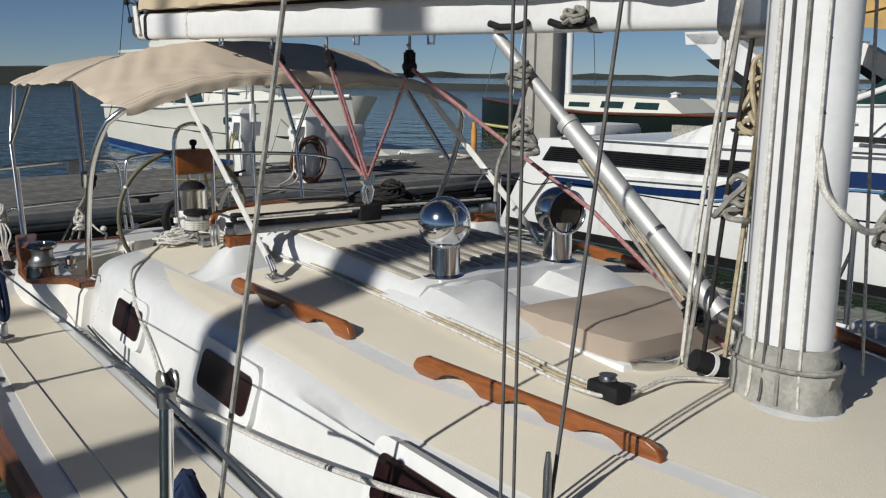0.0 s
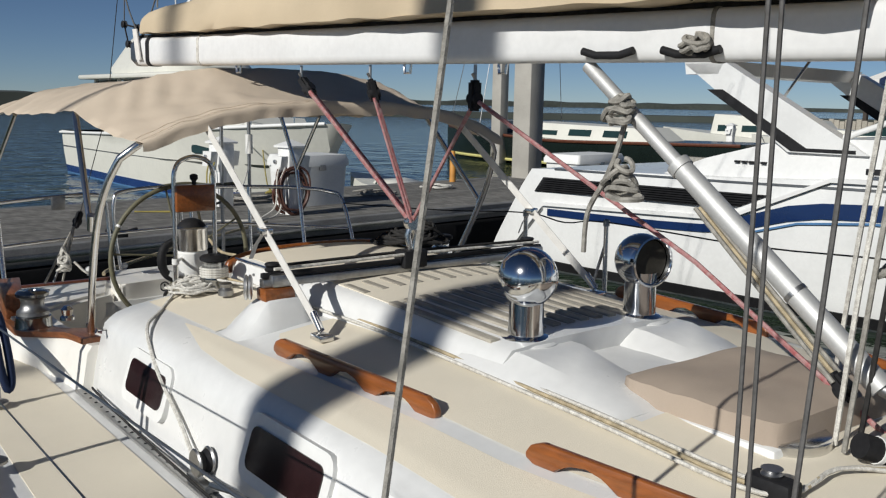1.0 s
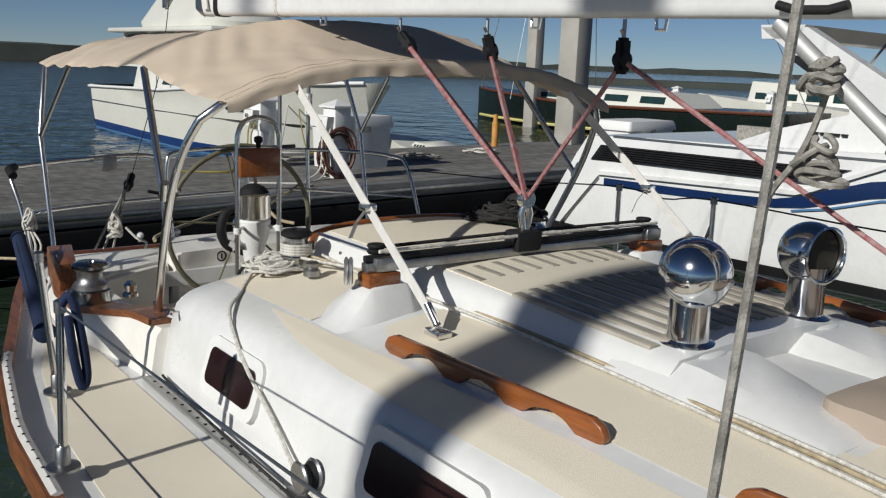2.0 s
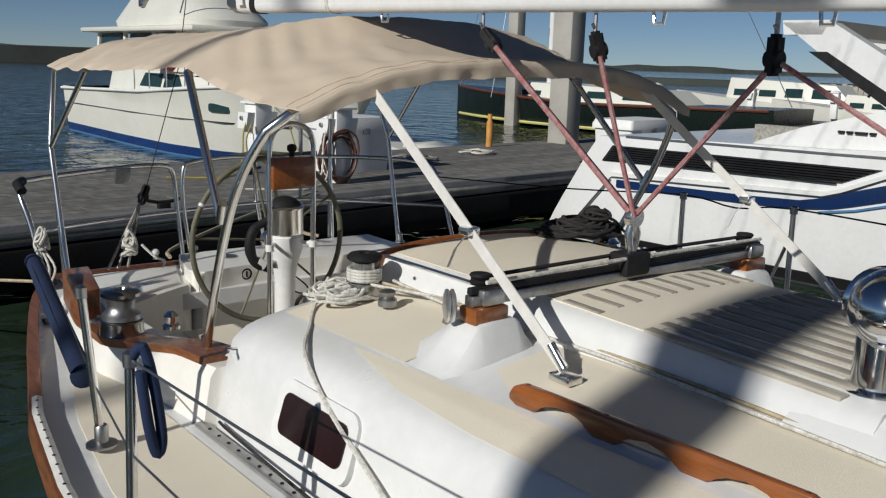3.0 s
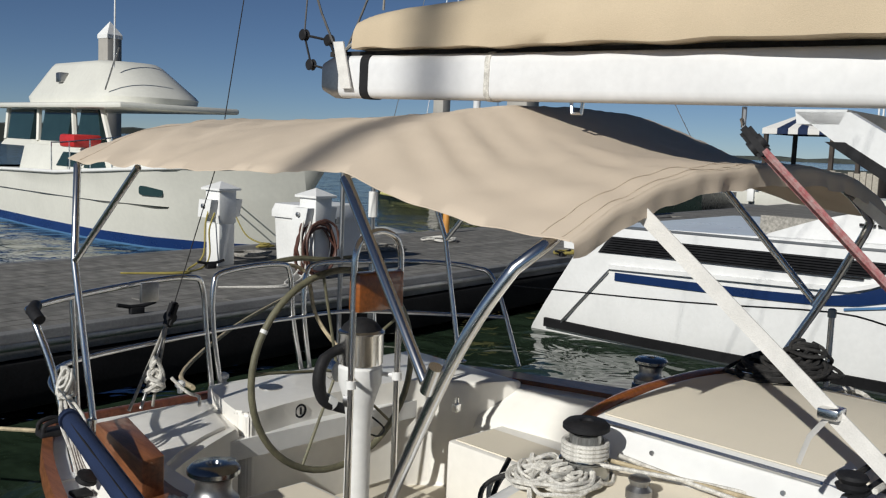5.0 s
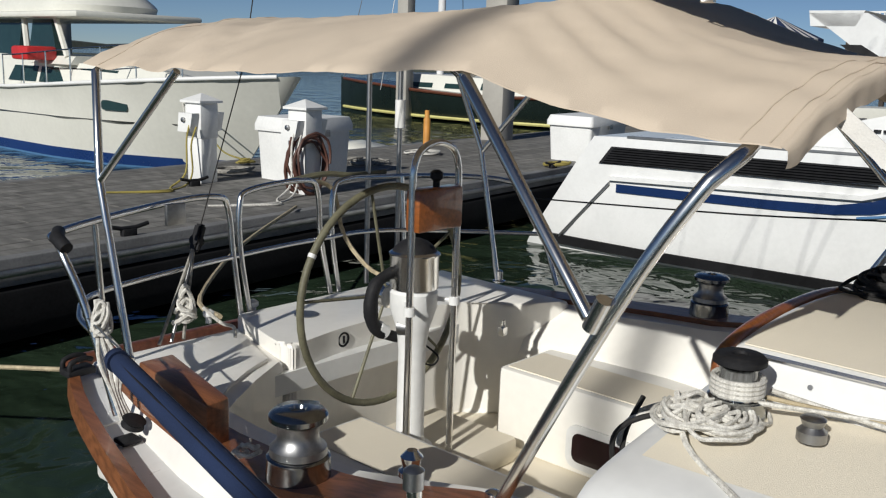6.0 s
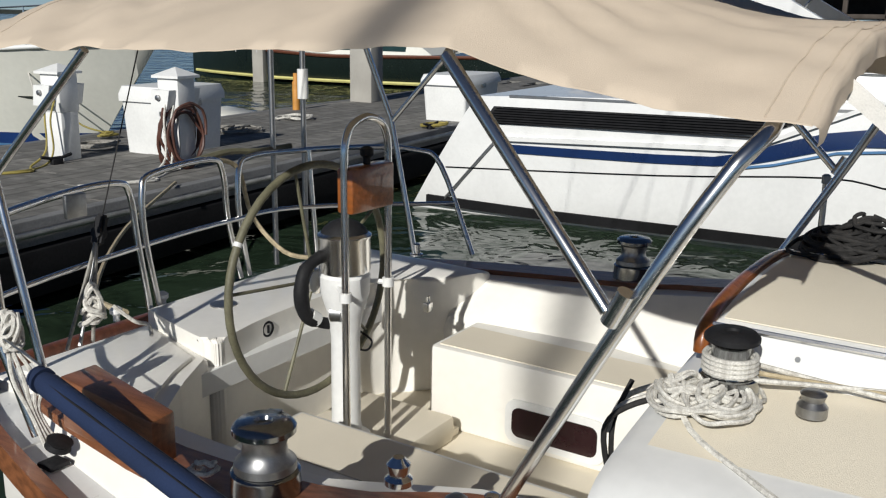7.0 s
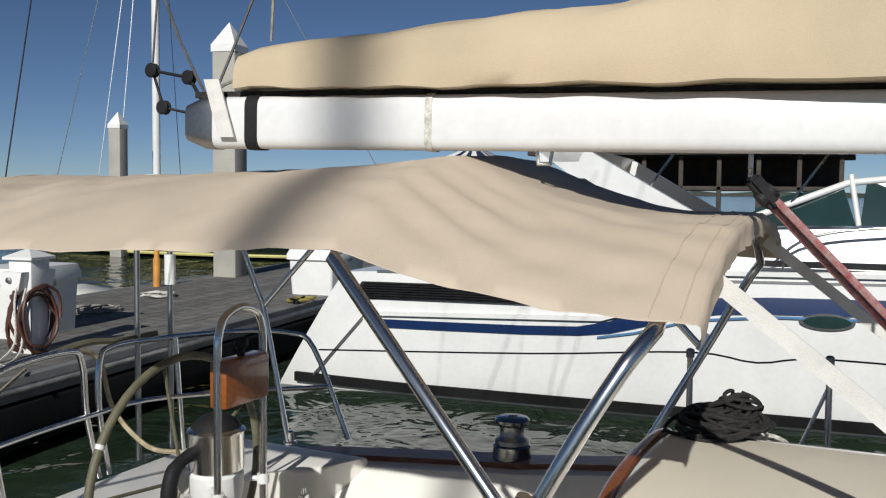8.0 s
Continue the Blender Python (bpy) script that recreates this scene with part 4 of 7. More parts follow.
def stanchion(x, y, z0, z1, lean=0.0, brace=True):
    ob = thing("stanchion", (x, y, z0), "stainless lifeline stanchion on a deck socket", "stanchion", "lifeline stanchions")
    bm = B()
    tube(bm, [(x, y, z0), (x + lean, y, z1)], 0.0125, 10)
    part("post", bm, STEEL, ob)
    bm = B()
    lathe(bm, [(0.045, 0), (0.045, 0.008), (0.02, 0.014), (0.02, 0.06), (0.016, 0.065)], at(x, y, z0), 16)
    part("socket", bm, DULL_STEEL, ob)
    bm = B()
    lathe(bm, [(0.017, 0), (0.017, 0.03), (0.008, 0.036)], at(x + lean, y, z1 - 0.025), 12)
    part("cap", bm, DULL_STEEL, ob)
    if brace:
        bm = B()
        tube(bm, [(x + lean * 0.8, y, z0 + (z1 - z0) * 0.8), (x - 0.02 * (1 if x < 0 else -1), y + 0.17, z0)], 0.008, 8)
        part("brace", bm, STEEL, ob)


stanchion(-1.40, 1.70, 0.64, 1.115, -0.04, False)
stanchion(-1.55, 1.045, 0.66, 1.12, 0.01, False)
stanchion(-1.575, -0.93, 0.66, 1.21, 0.02, False)
for x, y in ((1.33, 1.75), (1.41, 1.235), (1.48, -0.4)):
    stanchion(x, y, 0.66, 1.205, -0.01, y < 1.5)


def wire(name, pts, r, material, label, cat="rope", smooth=4, group=""):
    ob = part(name, tube(B(), pts, r, 6, smooth), material, base=tuple(pts[0]))
    return tagged(ob, label, cat, group)


wire("lifeline", [(1.48, -2.2, 1.21), (1.48, -0.4, 1.21), (1.46, 0.4, 1.18), (1.40, 1.235, 1.20), (1.37, 1.5, 1.17), (1.32, 1.75, 1.20), (1.26, 2.4, 1.15), (1.17, 3.4, 1.10)], 0.004, ROPE_BLACK, "dark sagging lifeline wire", "lifeline")
wire("lifeline", [(-1.60, -2.4, 1.19), (-1.556, -0.93, 1.20), (-1.55, -0.6, 1.17)], 0.005, DULL_STEEL, "white plastic-covered lifeline wire", "lifeline")

# ---------- dock furniture ----------
def power_post(x, y, turn):
    ob = thing("power_post", (x, y, DOCK_Z), "white dock power post with pyramid cap and outlet boxes", "power post", "dock power posts")
    m = at(x, y, DOCK_Z, 0, 0, turn)
    bm = B()
    box(bm, -0.095, 0.095, -0.095, 0.095, 0.0, 0.42, 0.01, m)
    part("lower_column", bm, PLASTIC_WHITE, ob)
    bm = B()
    box(bm, -0.105, 0.105, -0.105, 0.105, 0.41, 0.73, 0.012, m)
    part("head", bm, PLASTIC_WHITE, ob)
    bm = B()
    w = 0.135
    loft(bm, [[m @ Vector((a * k, b * k, z)) for a, b in ((-w, -w), (w, -w), (w, w), (-w, w))] for k, z in ((1, 0.73), (1, 0.75), (0.02, 0.815))], closed=True)
    part("cap", bm, PLASTIC_WHITE, ob, sharp=20)
    for s in (-1, 1):
        bm = B()
        prism_at(bm, [(-0.09, 0.08), (0.09, 0.08), (0.11, -0.09), (-0.05, -0.09)], -0.06, 0.06, m @ pose(0, s * 0.15 * 0 - 0.0, 0.0) @ pose(s * 0.13, 0, 0.56, 90, 0, 90))
        part("outlet_cover", bm, PLASTIC_WHITE, ob)
    bm = B()
    lathe(bm, [(0.022, 0), (0.022, 0.02), (0.012, 0.024)], m @ pose(-0.19, 0.02, 0.58, 0, -90), 12)
    part("outlet", bm, DULL_STEEL, ob)


power_post(2.42, 8.10, 8)
power_post(2.74, 7.02, 8)


def dock_box(x, y, w, d, h, turn):
    ob = thing("dock_box", (x, y, DOCK_Z), "white fibreglass dock box with a sloping lid", "dock box", "dock boxes")
    m = at(x, y, DOCK_Z, 0, 0, turn)
    bm = B()
    loft(bm, [[m @ Vector((a * k, b * k, z)) for a, b in rounded(w, d, 0.04, 4)] for k, z in ((0.9, 0), (0.97, h * 0.78))], closed=True)
    part("body", bm, PLASTIC_WHITE, ob)
    bm = B()
    loft(bm, [[m @ Vector((a * k, b * k, z)) for a, b in rounded(w * 1.04, d * 1.06, 0.05, 4)] for k, z in ((1, h * 0.78), (1, h * 0.88), (0.93, h), (0.5, h * 1.02))], closed=True)
    part("lid", bm, PLASTIC_WHITE, ob)
    bm = B()
    box(bm, -0.05, 0.05, -d * 0.53, -d * 0.49, h * 0.70, h * 0.82, 0.006, m)
    part("latch", bm, DULL_STEEL, ob)


dock_box(3.42, 7.85, 0.80, 0.55, 0.60, 8)
dock_box(7.68, 7.35, 1.12, 0.6, 0.56, 8)


# also builds the two unseen shadow casters added at x -9 and -20
def piling(x, y, w, z1, turn, label="square concrete piling with a white pyramid cap"):
    ob = thing("piling", (x, y, 0), label, "piling", "concrete pilings")
    m = at(x, y, 0, 0, 0, turn)
    bm = B()
    box(bm, -w / 2, w / 2, -w / 2, w / 2, -2.0, z1, 0.02, m)
    part("shaft", bm, CONCRETE, ob)
    bm = B()
    k = w / 2 + 0.012
    loft(bm, [[m @ Vector((a * s, b * s, z)) for a, b in ((-k, -k), (k, -k), (k, k), (-k, k))] for s, z in ((1, z1 - 0.04), (1, z1 + 0.06), (0.03, z1 + 0.40))], closed=True)
    part("cap", bm, PLASTIC_WHITE, ob, sharp=20)


piling(8.72, 9.68, 0.37, 3.88, 8)
piling(16.7, 19.5, 0.36, 3.50, 8)
piling(8.6, 23.6, 0.42, 4.2, 8)
# unseen, added towards the sun only to cast shade bands on cabin, boom and bimini
piling(-9.0, -1.26, 0.265, 7.2, 0)
piling(-20.0, -1.40, 0.125, 13.1, 20)
bm = B()
lathe(bm, [(0.05, 0), (0.05, 0.5), (0.035, 0.52), (0.035, 0.62)], at(7.0, 9.55, 0.42), 12)
tagged(part("mooring_post", bm, ORANGE, base=(7.0, 9.55, 0.42)), "short orange painted mooring post", "mooring post")

# coiled hoses and lines on the dock
def coil(name, c, r, n, mtl, rr, label, flat=True, seed=1):
    rnd = random.Random(seed)
    pts = []
    for i in range(n * 14):
        a = 2 * math.pi * i / 14
        k = r * (1 + 0.18 * math.sin(i * 0.37) + rnd.uniform(-0.06, 0.06))
        w = 0.012 * (i / 14) + rnd.uniform(-0.006, 0.006)
        if flat:
            pts.append((c[0] + k * math.cos(a), c[1] + k * 0.75 * math.sin(a), c[2] + 0.012 + 0.008 * (i % 28) / 14 + abs(w) * 0.4))
        else:
            pts.append((c[0] + k * 0.8 * math.cos(a) + rnd.uniform(-0.02, 0.02), c[1] - 0.13 + w * 2, c[2] + k * math.sin(a) * 1.1))
    bm = tube(B(), pts, rr, 6, 2)
    return tagged(part(name, bm, mtl, base=c), label, "hose" if "hose" in name else "rope coil")


coil("hose_coil", (2.70, 6.95, 0.82), 0.21, 9, HOSE_BROWN, 0.012, "brown rubber hose coiled on a power post", False, 2)
coil("rope_coil", (2.95, 8.45, 0.565), 0.22, 5, ROPE_GREY, 0.012, "grey mooring line coiled on the dock", True, 3)
coil("rope_coil", (6.45, 6.95, 0.565), 0.16, 4, HOSE_YELLOW, 0.010, "yellow line coiled on the dock", True, 4)
for i, (a, b) in enumerate(((2.2, 7.9), (6.3, 6.9), (0.6, 6.2))):
    cl = thing("dock_cleat", (a, b, DOCK_Z), "dark iron dock cleat with two horns", "cleat", "dock cleats")
    bm = B()
    box(bm, a - 0.05, a + 0.05, b - 0.025, b + 0.025, DOCK_Z, DOCK_Z + 0.05, 0.008)
    tube(bm, [(a - 0.14, b, DOCK_Z + 0.075), (a - 0.05, b, DOCK_Z + 0.055), (a + 0.05, b, DOCK_Z + 0.055), (a + 0.14, b, DOCK_Z + 0.075)], 0.014, 8)
    part("cleat_body", bm, BLACK, cl)

# ---------- motor yacht in the next berth ----------
PD = Vector((0.08, -0.9968, 0)).normalized()
PN = Vector((0.9968, 0.08, 0)).normalized()
PO = Vector((4.75, 6.04, 0))


def pb(a, b, z):
    """A point of the motor yacht: a metres towards its bow, b inboard from its near side."""
    return PO + PD * a + PN * b + Vector((0, 0, z))


yacht = thing("motor_yacht", tuple(PO), "white motor yacht with blue side stripe and black vents", "motor yacht")


def yacht_side(a, z):
    """How far inboard the near side lies at height z."""
    bow_in = 0.0 if a < 5 else 0.028 * (a - 5) ** 2
    return bow_in + interp([(-0.3, 0.22), (0.1, 0.03), (0.5, 0.01), (0.9, 0.0), (1.22, 0.04)], z)


W = 3.3


def rk(a, z):
    """Rake of the stern."""
    return 0.60 * (z - 0.12) / 0.95 * max(0.0, 1 - a / 1.4)


bm = B()
rings = []
for a in lin(0, 11, 34):
    zt = interp([(0.0, 1.10), (3.0, 1.17), (6.0, 1.30), (11.0, 1.5)], a)
    near = [(yacht_side(a, z), z) for z in (-0.3, 0.05, 0.3, 0.5, 0.7, 0.9, 1.05, zt)]
    ring = [pb(a + rk(a, z), b, z) for b, z in near] + [pb(a + rk(a, z), max(W - b, b + 0.02), z) for b, z in near[::-1]]
    rings.append(ring)
loft(bm, rings, closed=True)
part("hull", bm, GELCOAT, yacht, sharp=40)


def side_patch(name, outline, mtl, proud, label=""):
    """A panel that follows the yacht's near side."""
    bm = B()
    front = [bm.verts.new(pb(a, yacht_side(a, z) - proud, z)) for a, z in outline]
    back = [bm.verts.new(pb(a, yacht_side(a, z) + 0.03, z)) for a, z in outline]
    n = len(outline)
    bm.faces.new(front)
    bm.faces.new(back[::-1])
    for i in range(n):
        bm.faces.new((front[i], back[i], back[(i + 1) % n], front[(i + 1) % n]))
    bmesh.ops.triangulate(bm, faces=bm.faces[:1])
    return part(name, bm, mtl, yacht, label)


def strip(name, path, w, mtl, proud, label=""):
    bm = B()
    rings = []
    fine = [(a0 + (a1 - a0) * k / 6, z0 + (z1 - z0) * k / 6) for (a0, z0), (a1, z1) in zip(path, path[1:]) for k in range(6)] + [path[-1]]
    for a, z in fine:
        rings.append([pb(a, yacht_side(a, z) - proud, z - w / 2), pb(a, yacht_side(a, z) - proud, z + w / 2), pb(a, yacht_side(a, z) + 0.03, z + w / 2), pb(a, yacht_side(a, z) + 0.03, z - w / 2)])
    loft(bm, rings, closed=True)
    return part(name, bm, mtl, yacht, label)


strip("blue_stripe", [(0.89, 0.65), (1.6, 0.658), (2.3, 0.67), (2.8, 0.69)], 0.075, YACHT_NAVY, 0.016)
BAND = [(2.78, 0.69, 0.075), (3.05, 0.735, 0.10), (3.25, 0.80, 0.125), (3.6, 0.905, 0.135), (3.9, 0.955, 0.13), (4.3, 0.977, 0.13), (5.0, 0.99, 0.13), (6.0, 1.02, 0.13), (7.0, 1.05, 0.13), (8.2, 1.08, 0.13)]
bm = B()
loft(bm, [[pb(a, yacht_side(a, z - w / 2) - 0.02, z - w / 2), pb(a, yacht_side(a, z) - 0.021, z), pb(a, yacht_side(a, z + w / 2) - 0.02, z + w / 2), pb(a, yacht_side(a, z) + 0.03, z)] for a, z, w in BAND], closed=True)
part("blue_band", bm, YACHT_NAVY, yacht)
strip("light_stripe", [(2.95, 0.645), (3.25, 0.70), (3.7, 0.83), (4.3, 0.89), (8.2, 0.95)], 0.018, LIGHT_BLUE, 0.022)
strip("moulding", [(0.30, 0.11), (0.82, 0.69)], 0.03, DULL_STEEL, 0.026)
strip("moulding_lip", [(0.82, 0.735), (2.98, 0.805), (3.14, 0.855), (3.95, 1.215), (8.0, 1.28)], 0.035, GELCOAT, 0.045)
strip("rub_line", [(0.95, 1.115), (3.0, 1.135), (8.0, 1.22)], 0.02, DULL_STEEL, 0.012)
strip("boot_stripe", [(0.12, 0.10), (0.7, 0.085)] + [(a, 0.075) for a in lin(1.2, 10, 18)], 0.085, RUBBER, 0.03)
side_patch("vent_recess", [(0.70, 0.86), (0.81, 1.02), (3.42, 1.045), (3.14, 0.92)], BLACK, 0.016)
for i in range(7):
    z = 0.882 + 0.022 * i
    bm = B()
    a0, a1 = 0.74 + 0.016 * i, 3.08 + 0.048 * i
    rings = [[pb(a, yacht_side(a, z) - 0.036, z + 0.010 * (a - a0) - 0.006), pb(a, yacht_side(a, z) - 0.017, z + 0.010 * (a - a0) + 0.006), pb(a, yacht_side(a, z) - 0.01, z + 0.010 * (a - a0) - 0.004)] for a in lin(a0, a1, 5)]
    loft(bm, rings, closed=True)
    part("vent_slat", bm, BLACK, yacht)
bm = B()
lathe(bm, [(0.055, 0), (0.06, 0.03), (0.045, 0.035), (0.04, 0.0)], Matrix.Translation(pb(1.04, 0.08, 0.135)) @ (-PN).to_track_quat("Z", "Y").to_matrix().to_4x4(), 18)
part("exhaust", bm, DULL_STEEL, yacht)
bm = B()
prism_at(bm, [(0.20 * math.cos(t), 0.065 * math.sin(t)) for t in lin(0, 2 * math.pi, 25)[:-1]], -0.02, 0.02, Matrix.Translation(pb(4.70, 0.0, 0.873)) @ Matrix((PD, Vector((0, 0, 1)), -PN)).transposed().to_4x4())
ph = part("porthole", bm, STEEL, yacht)
bm = B()
prism_at(bm, [(0.17 * math.cos(t), 0.048 * math.sin(t)) for t in lin(0, 2 * math.pi, 25)[:-1]], -0.02, 0.024, Matrix.Translation(pb(4.70, 0.0, 0.873)) @ Matrix((PD, Vector((0, 0, 1)), -PN)).transposed().to_4x4())
part("pane", bm, TINT_GLASS, ph)
# superstructure: raised side, windscreen, arch, canopy
bm = B()
rings = []
for a, z in ((2.2, 1.17), (2.6, 1.32), (3.4, 1.53), (4.4, 1.56), (6.0, 1.62), (8.5, 1.62), (10.0, 1.45)):
    b0 = 0.18 + max(0, 0.028 * (a - 5) ** 2 if a > 5 else 0)
    rings.append([pb(a, b0, 1.15), pb(a, b0 + 0.10, z), pb(a, W - b0 - 0.10, z), pb(a, W - b0, 1.15)])
loft(bm, rings, closed=True)
part("cabin_side", bm, GELCOAT, yacht)
bm = B()
prism_at(bm, [(-1.0, -0.05), (-1.0, 0.05), (1.2, 0.05), (1.2, -0.05)], -0.08, 0.08, Matrix.Translation(pb(3.0, 0.62, 1.22)) @ Matrix((PD, PN, Vector((0, 0, 1)))).transposed().to_4x4())
part("dinghy_tube", bm, ROPE_GREY, yacht)
for k in (0, 1):
    bb = 0.20 if k == 0 else W - 0.36
    bm = B()
    prof = [(3.45, 1.42), (4.15, 1.42), (2.80, 2.20), (2.36, 2.20)]
    lo = [pb(a, bb, z) for a, z in prof]
    hi = [pb(a, bb + 0.16, z) for a, z in prof]
    loft(bm, [lo, hi], closed=True)
    part("arch_leg", bm, GELCOAT, yacht)
    bm = B()
    prof = [(2.62, 1.96), (2.78, 1.96), (3.62, 1.46), (4.05, 1.46), (4.05, 1.43), (3.48, 1.43)]
    lo = [pb(a, bb - 0.006, z) for a, z in prof]
    hi = [pb(a, bb + 0.01, z) for a, z in prof]
    loft(bm, [lo, hi], closed=True)
    part("arch_stripe", bm, BLACK, yacht)
bm = B()
loft(bm, [[pb(2.38, b, 2.10), pb(2.36, b, 2.22), pb(2.78, b, 2.22), pb(2.72, b, 2.10)] for b in (0.20, W - 0.2)], closed=True)
part("arch_top", bm, GELCOAT, yacht)
for a0, a1, z0, z1, z2, z3 in ((4.0, 4.9, 1.58, 1.60, 1.93, 1.80), (4.93, 5.8, 1.60, 1.63, 2.02, 1.96), (5.83, 6.8, 1.63, 1.63, 2.08, 2.04)):
    bm = B()
    loft(bm, [[pb(a0, 0.30, z0), pb(a1, 0.32, z1), pb(a1 - 0.1, 0.42, z2), pb(a0 + 0.05 if a0 > 4.2 else a1 - 0.65, 0.42, z3)], [pb(a0, 0.33, z0), pb(a1, 0.35, z1), pb(a1 - 0.1, 0.45, z2), pb(a0 + 0.05 if a0 > 4.2 else a1 - 0.65, 0.45, z3)]], closed=True)
    part("windscreen_pane", bm, TINT_GLASS, yacht)
bm = B()
tube(bm, [pb(3.9, 0.30, 1.56), pb(4.85, 0.42, 1.94), pb(5.8, 0.42, 2.04), pb(6.9, 0.45, 2.10)], 0.028, 8)
for a in (4.92, 5.82):
    tube(bm, [pb(a, 0.31, 1.60), pb(a - 0.06, 0.42, 2.0)], 0.022, 8)
part("windscreen_frame", bm, GELCOAT, yacht)
bm = B()
sheet(bm, lambda a, b: pb(a, b, 2.42 + 0.10 * math.sin((b - 0.2) / 2.9 * math.pi) - 0.11 * abs(math.sin(a * 2.1)) * (0.4 + 0.6 * abs(b - 1.65) / 1.4)), lin(2.9, 6.9, 26), lin(0.2, 3.1, 13), 0.01)
part("canopy", bm, BIMINI_YELLOW, yacht, "gold canvas cockpit canopy", sharp=60)
bm = B()
sheet(bm, lambda a, k: pb(a, 0.22 + 0.02 * noise.noise(Vector((a * 3, k, 0))), 2.44 - k * (0.16 + 0.10 * abs(math.sin(a * 1.7)))), lin(4.1, 6.9, 20), [0, 0.5, 1])
part("canopy_skirt", bm, BIMINI_YELLOW, yacht, sharp=60)
for a in (3.1, 4.3, 5.4):
    bm = B()
    tube(bm, [pb(a, 0.35, 1.60), pb(a + 0.55, 0.35, 2.40)], 0.012, 6)
    part("canopy_strut", bm, STEEL, yacht)
bm = B()
tube(bm, smooth_path([pb(4.3, 0.12, 1.30), pb(4.6, 0.10, 1.52), pb(5.4, 0.12, 1.62), pb(7.5, 0.3, 1.72)], 5), 0.012, 8)
part("side_rail", bm, STEEL, yacht)
strip("deck_band", [(a, 1.30) for a in lin(4.2, 9, 10)], 0.05, BLACK, -0.05)
# maker's script as plain bars
for k, w in ((0, 0.05), (0.07, 0.05), (0.14, 0.10), (0.26, 0.05)):
    bm = B()
    p = pb(2.95 + k, 0.19, 1.30)
    loft(bm, [[p + Vector((0, 0, 0.0)), p + PD * w, p + PD * w + Vector((0, 0, 0.02)), p + Vector((0, 0, 0.02))], [q + PN * 0.05 for q in (p, p + PD * w, p + PD * w + Vector((0, 0, 0.02)), p + Vector((0, 0, 0.02)))]], closed=True)
    part("name_bar", bm, BLACK, yacht)

# ---------- white cruiser across the dock ----------
cru = thing("cabin_cruiser", (6.1, 16, 0), "white flybridge cabin cruiser with blue boot stripe", "cabin cruiser")
CX = 5.65


def cru_half(y, z):
    k = interp([(10.7, 0.0), (11.4, 0.42), (12.5, 0.78), (14.0, 0.96), (16, 1.0), (21, 0.95)], y + interp([(0, -1.25), (1.4, 0.0)], z))
    return 1.55 * k * interp([(-0.3, 0.7), (0, 0.90), (0.5, 0.95), (1.4, 1.0)], z)


def cru_stem(z):
    """The raked stem."""
    return 10.7 + interp([(0, 1.25), (1.4, 0.0)], z)


def cru_sheer(y):
    return interp([(10.7, 1.44), (13, 1.28), (16, 1.08), (21, 0.95)], y)


bm = B()
rings = []
for y in [10.72, 10.9, 11.2, 11.6, 12, 12.5, 13, 14, 15, 16, 17.5, 19, 20.9]:
    zs = [-0.3, 0.0, 0.2, 0.5, 0.8, 1.0]
    side = [(cru_half(y, z), max(y, cru_stem(z)), z) for z in zs] + [(cru_half(y, 1.4), y, cru_sheer(y))]
    rings.append([(CX - h - 0.004, yy, z) for h, yy, z in side] + [(CX + h + 0.004, yy, z) for h, yy, z in side[::-1]])
loft(bm, rings, closed=True)
part("hull", bm, CRUISER_WHITE, cru)
for nm, z0, z1, mt in (("boot_stripe", 0.03, 0.19, BLUE), ("waterline_stripe", 0.0, 0.03, LIGHT_BLUE), ("sheer_line", 0.66, 0.675, DULL_STEEL)):
    bm = B()
    rings = []
    for y in lin(max(10.9, cru_stem(z0)), 20.9, 40):
        rings.append([(CX - cru_half(y, z) - 0.012, y, z + (0.02 * (y - 16) * -0.4 if nm == "sheer_line" else 0)) for z in (z0, z1)] + [(CX - cru_half(y, z) + 0.02, y, z) for z in (z1, z0)])
    loft(bm, rings, closed=True)
    part(nm, bm, mt, cru)
bm = B()
tube(bm, [(CX - cru_half(y, 1.4) - 0.01, y, cru_sheer(y)) for y in lin(10.9, 20.9, 30)], 0.03, 8)
part("rub_rail", bm, PLASTIC_WHITE, cru)
bm = B()
loft(bm, [[(CX - w, y, z0), (CX - w + 0.12, y, z1), (CX + w - 0.12, y, z1), (CX + w, y, z0)] for y, w, z0, z1 in ((12.4, 0.5, 1.28, 1.30), (13.2, 0.85, 1.25, 1.46), (17.3, 1.22, 1.05, 1.50), (18.6, 1.22, 0.98, 1.50))], closed=True)
part("trunk_cabin", bm, CRUISER_WHITE, cru)
for y0, y1 in ((16.1, 16.95), (15.0, 16.0), (13.9, 14.9)):
    bm = B()
    loft(bm, [[(CX - interp([(13.2, 0.85), (17.3, 1.22)], y) - 0.02 + 0.02, y, 1.15), (CX - interp([(13.2, 0.85), (17.3, 1.22)], y) + 0.07, y + (0.15 if y == y1 and y1 > 16.5 else 0) * -1, 1.40)] + [(CX - 0.7, y, 1.40), (CX - 0.7, y, 1.15)] for y in (y0, y1)], closed=True)
    part("trunk_window", bm, TINT_GLASS, cru)
bm = B()
loft(bm, [[(CX - 1.05, y, 1.45), (CX - 0.95, y, 1.58), (CX + 0.95, y, 1.58), (CX + 1.05, y, 1.45)] for y in (15.0, 20.0)], closed=True)
part("house_base", bm, CRUISER_WHITE, cru)
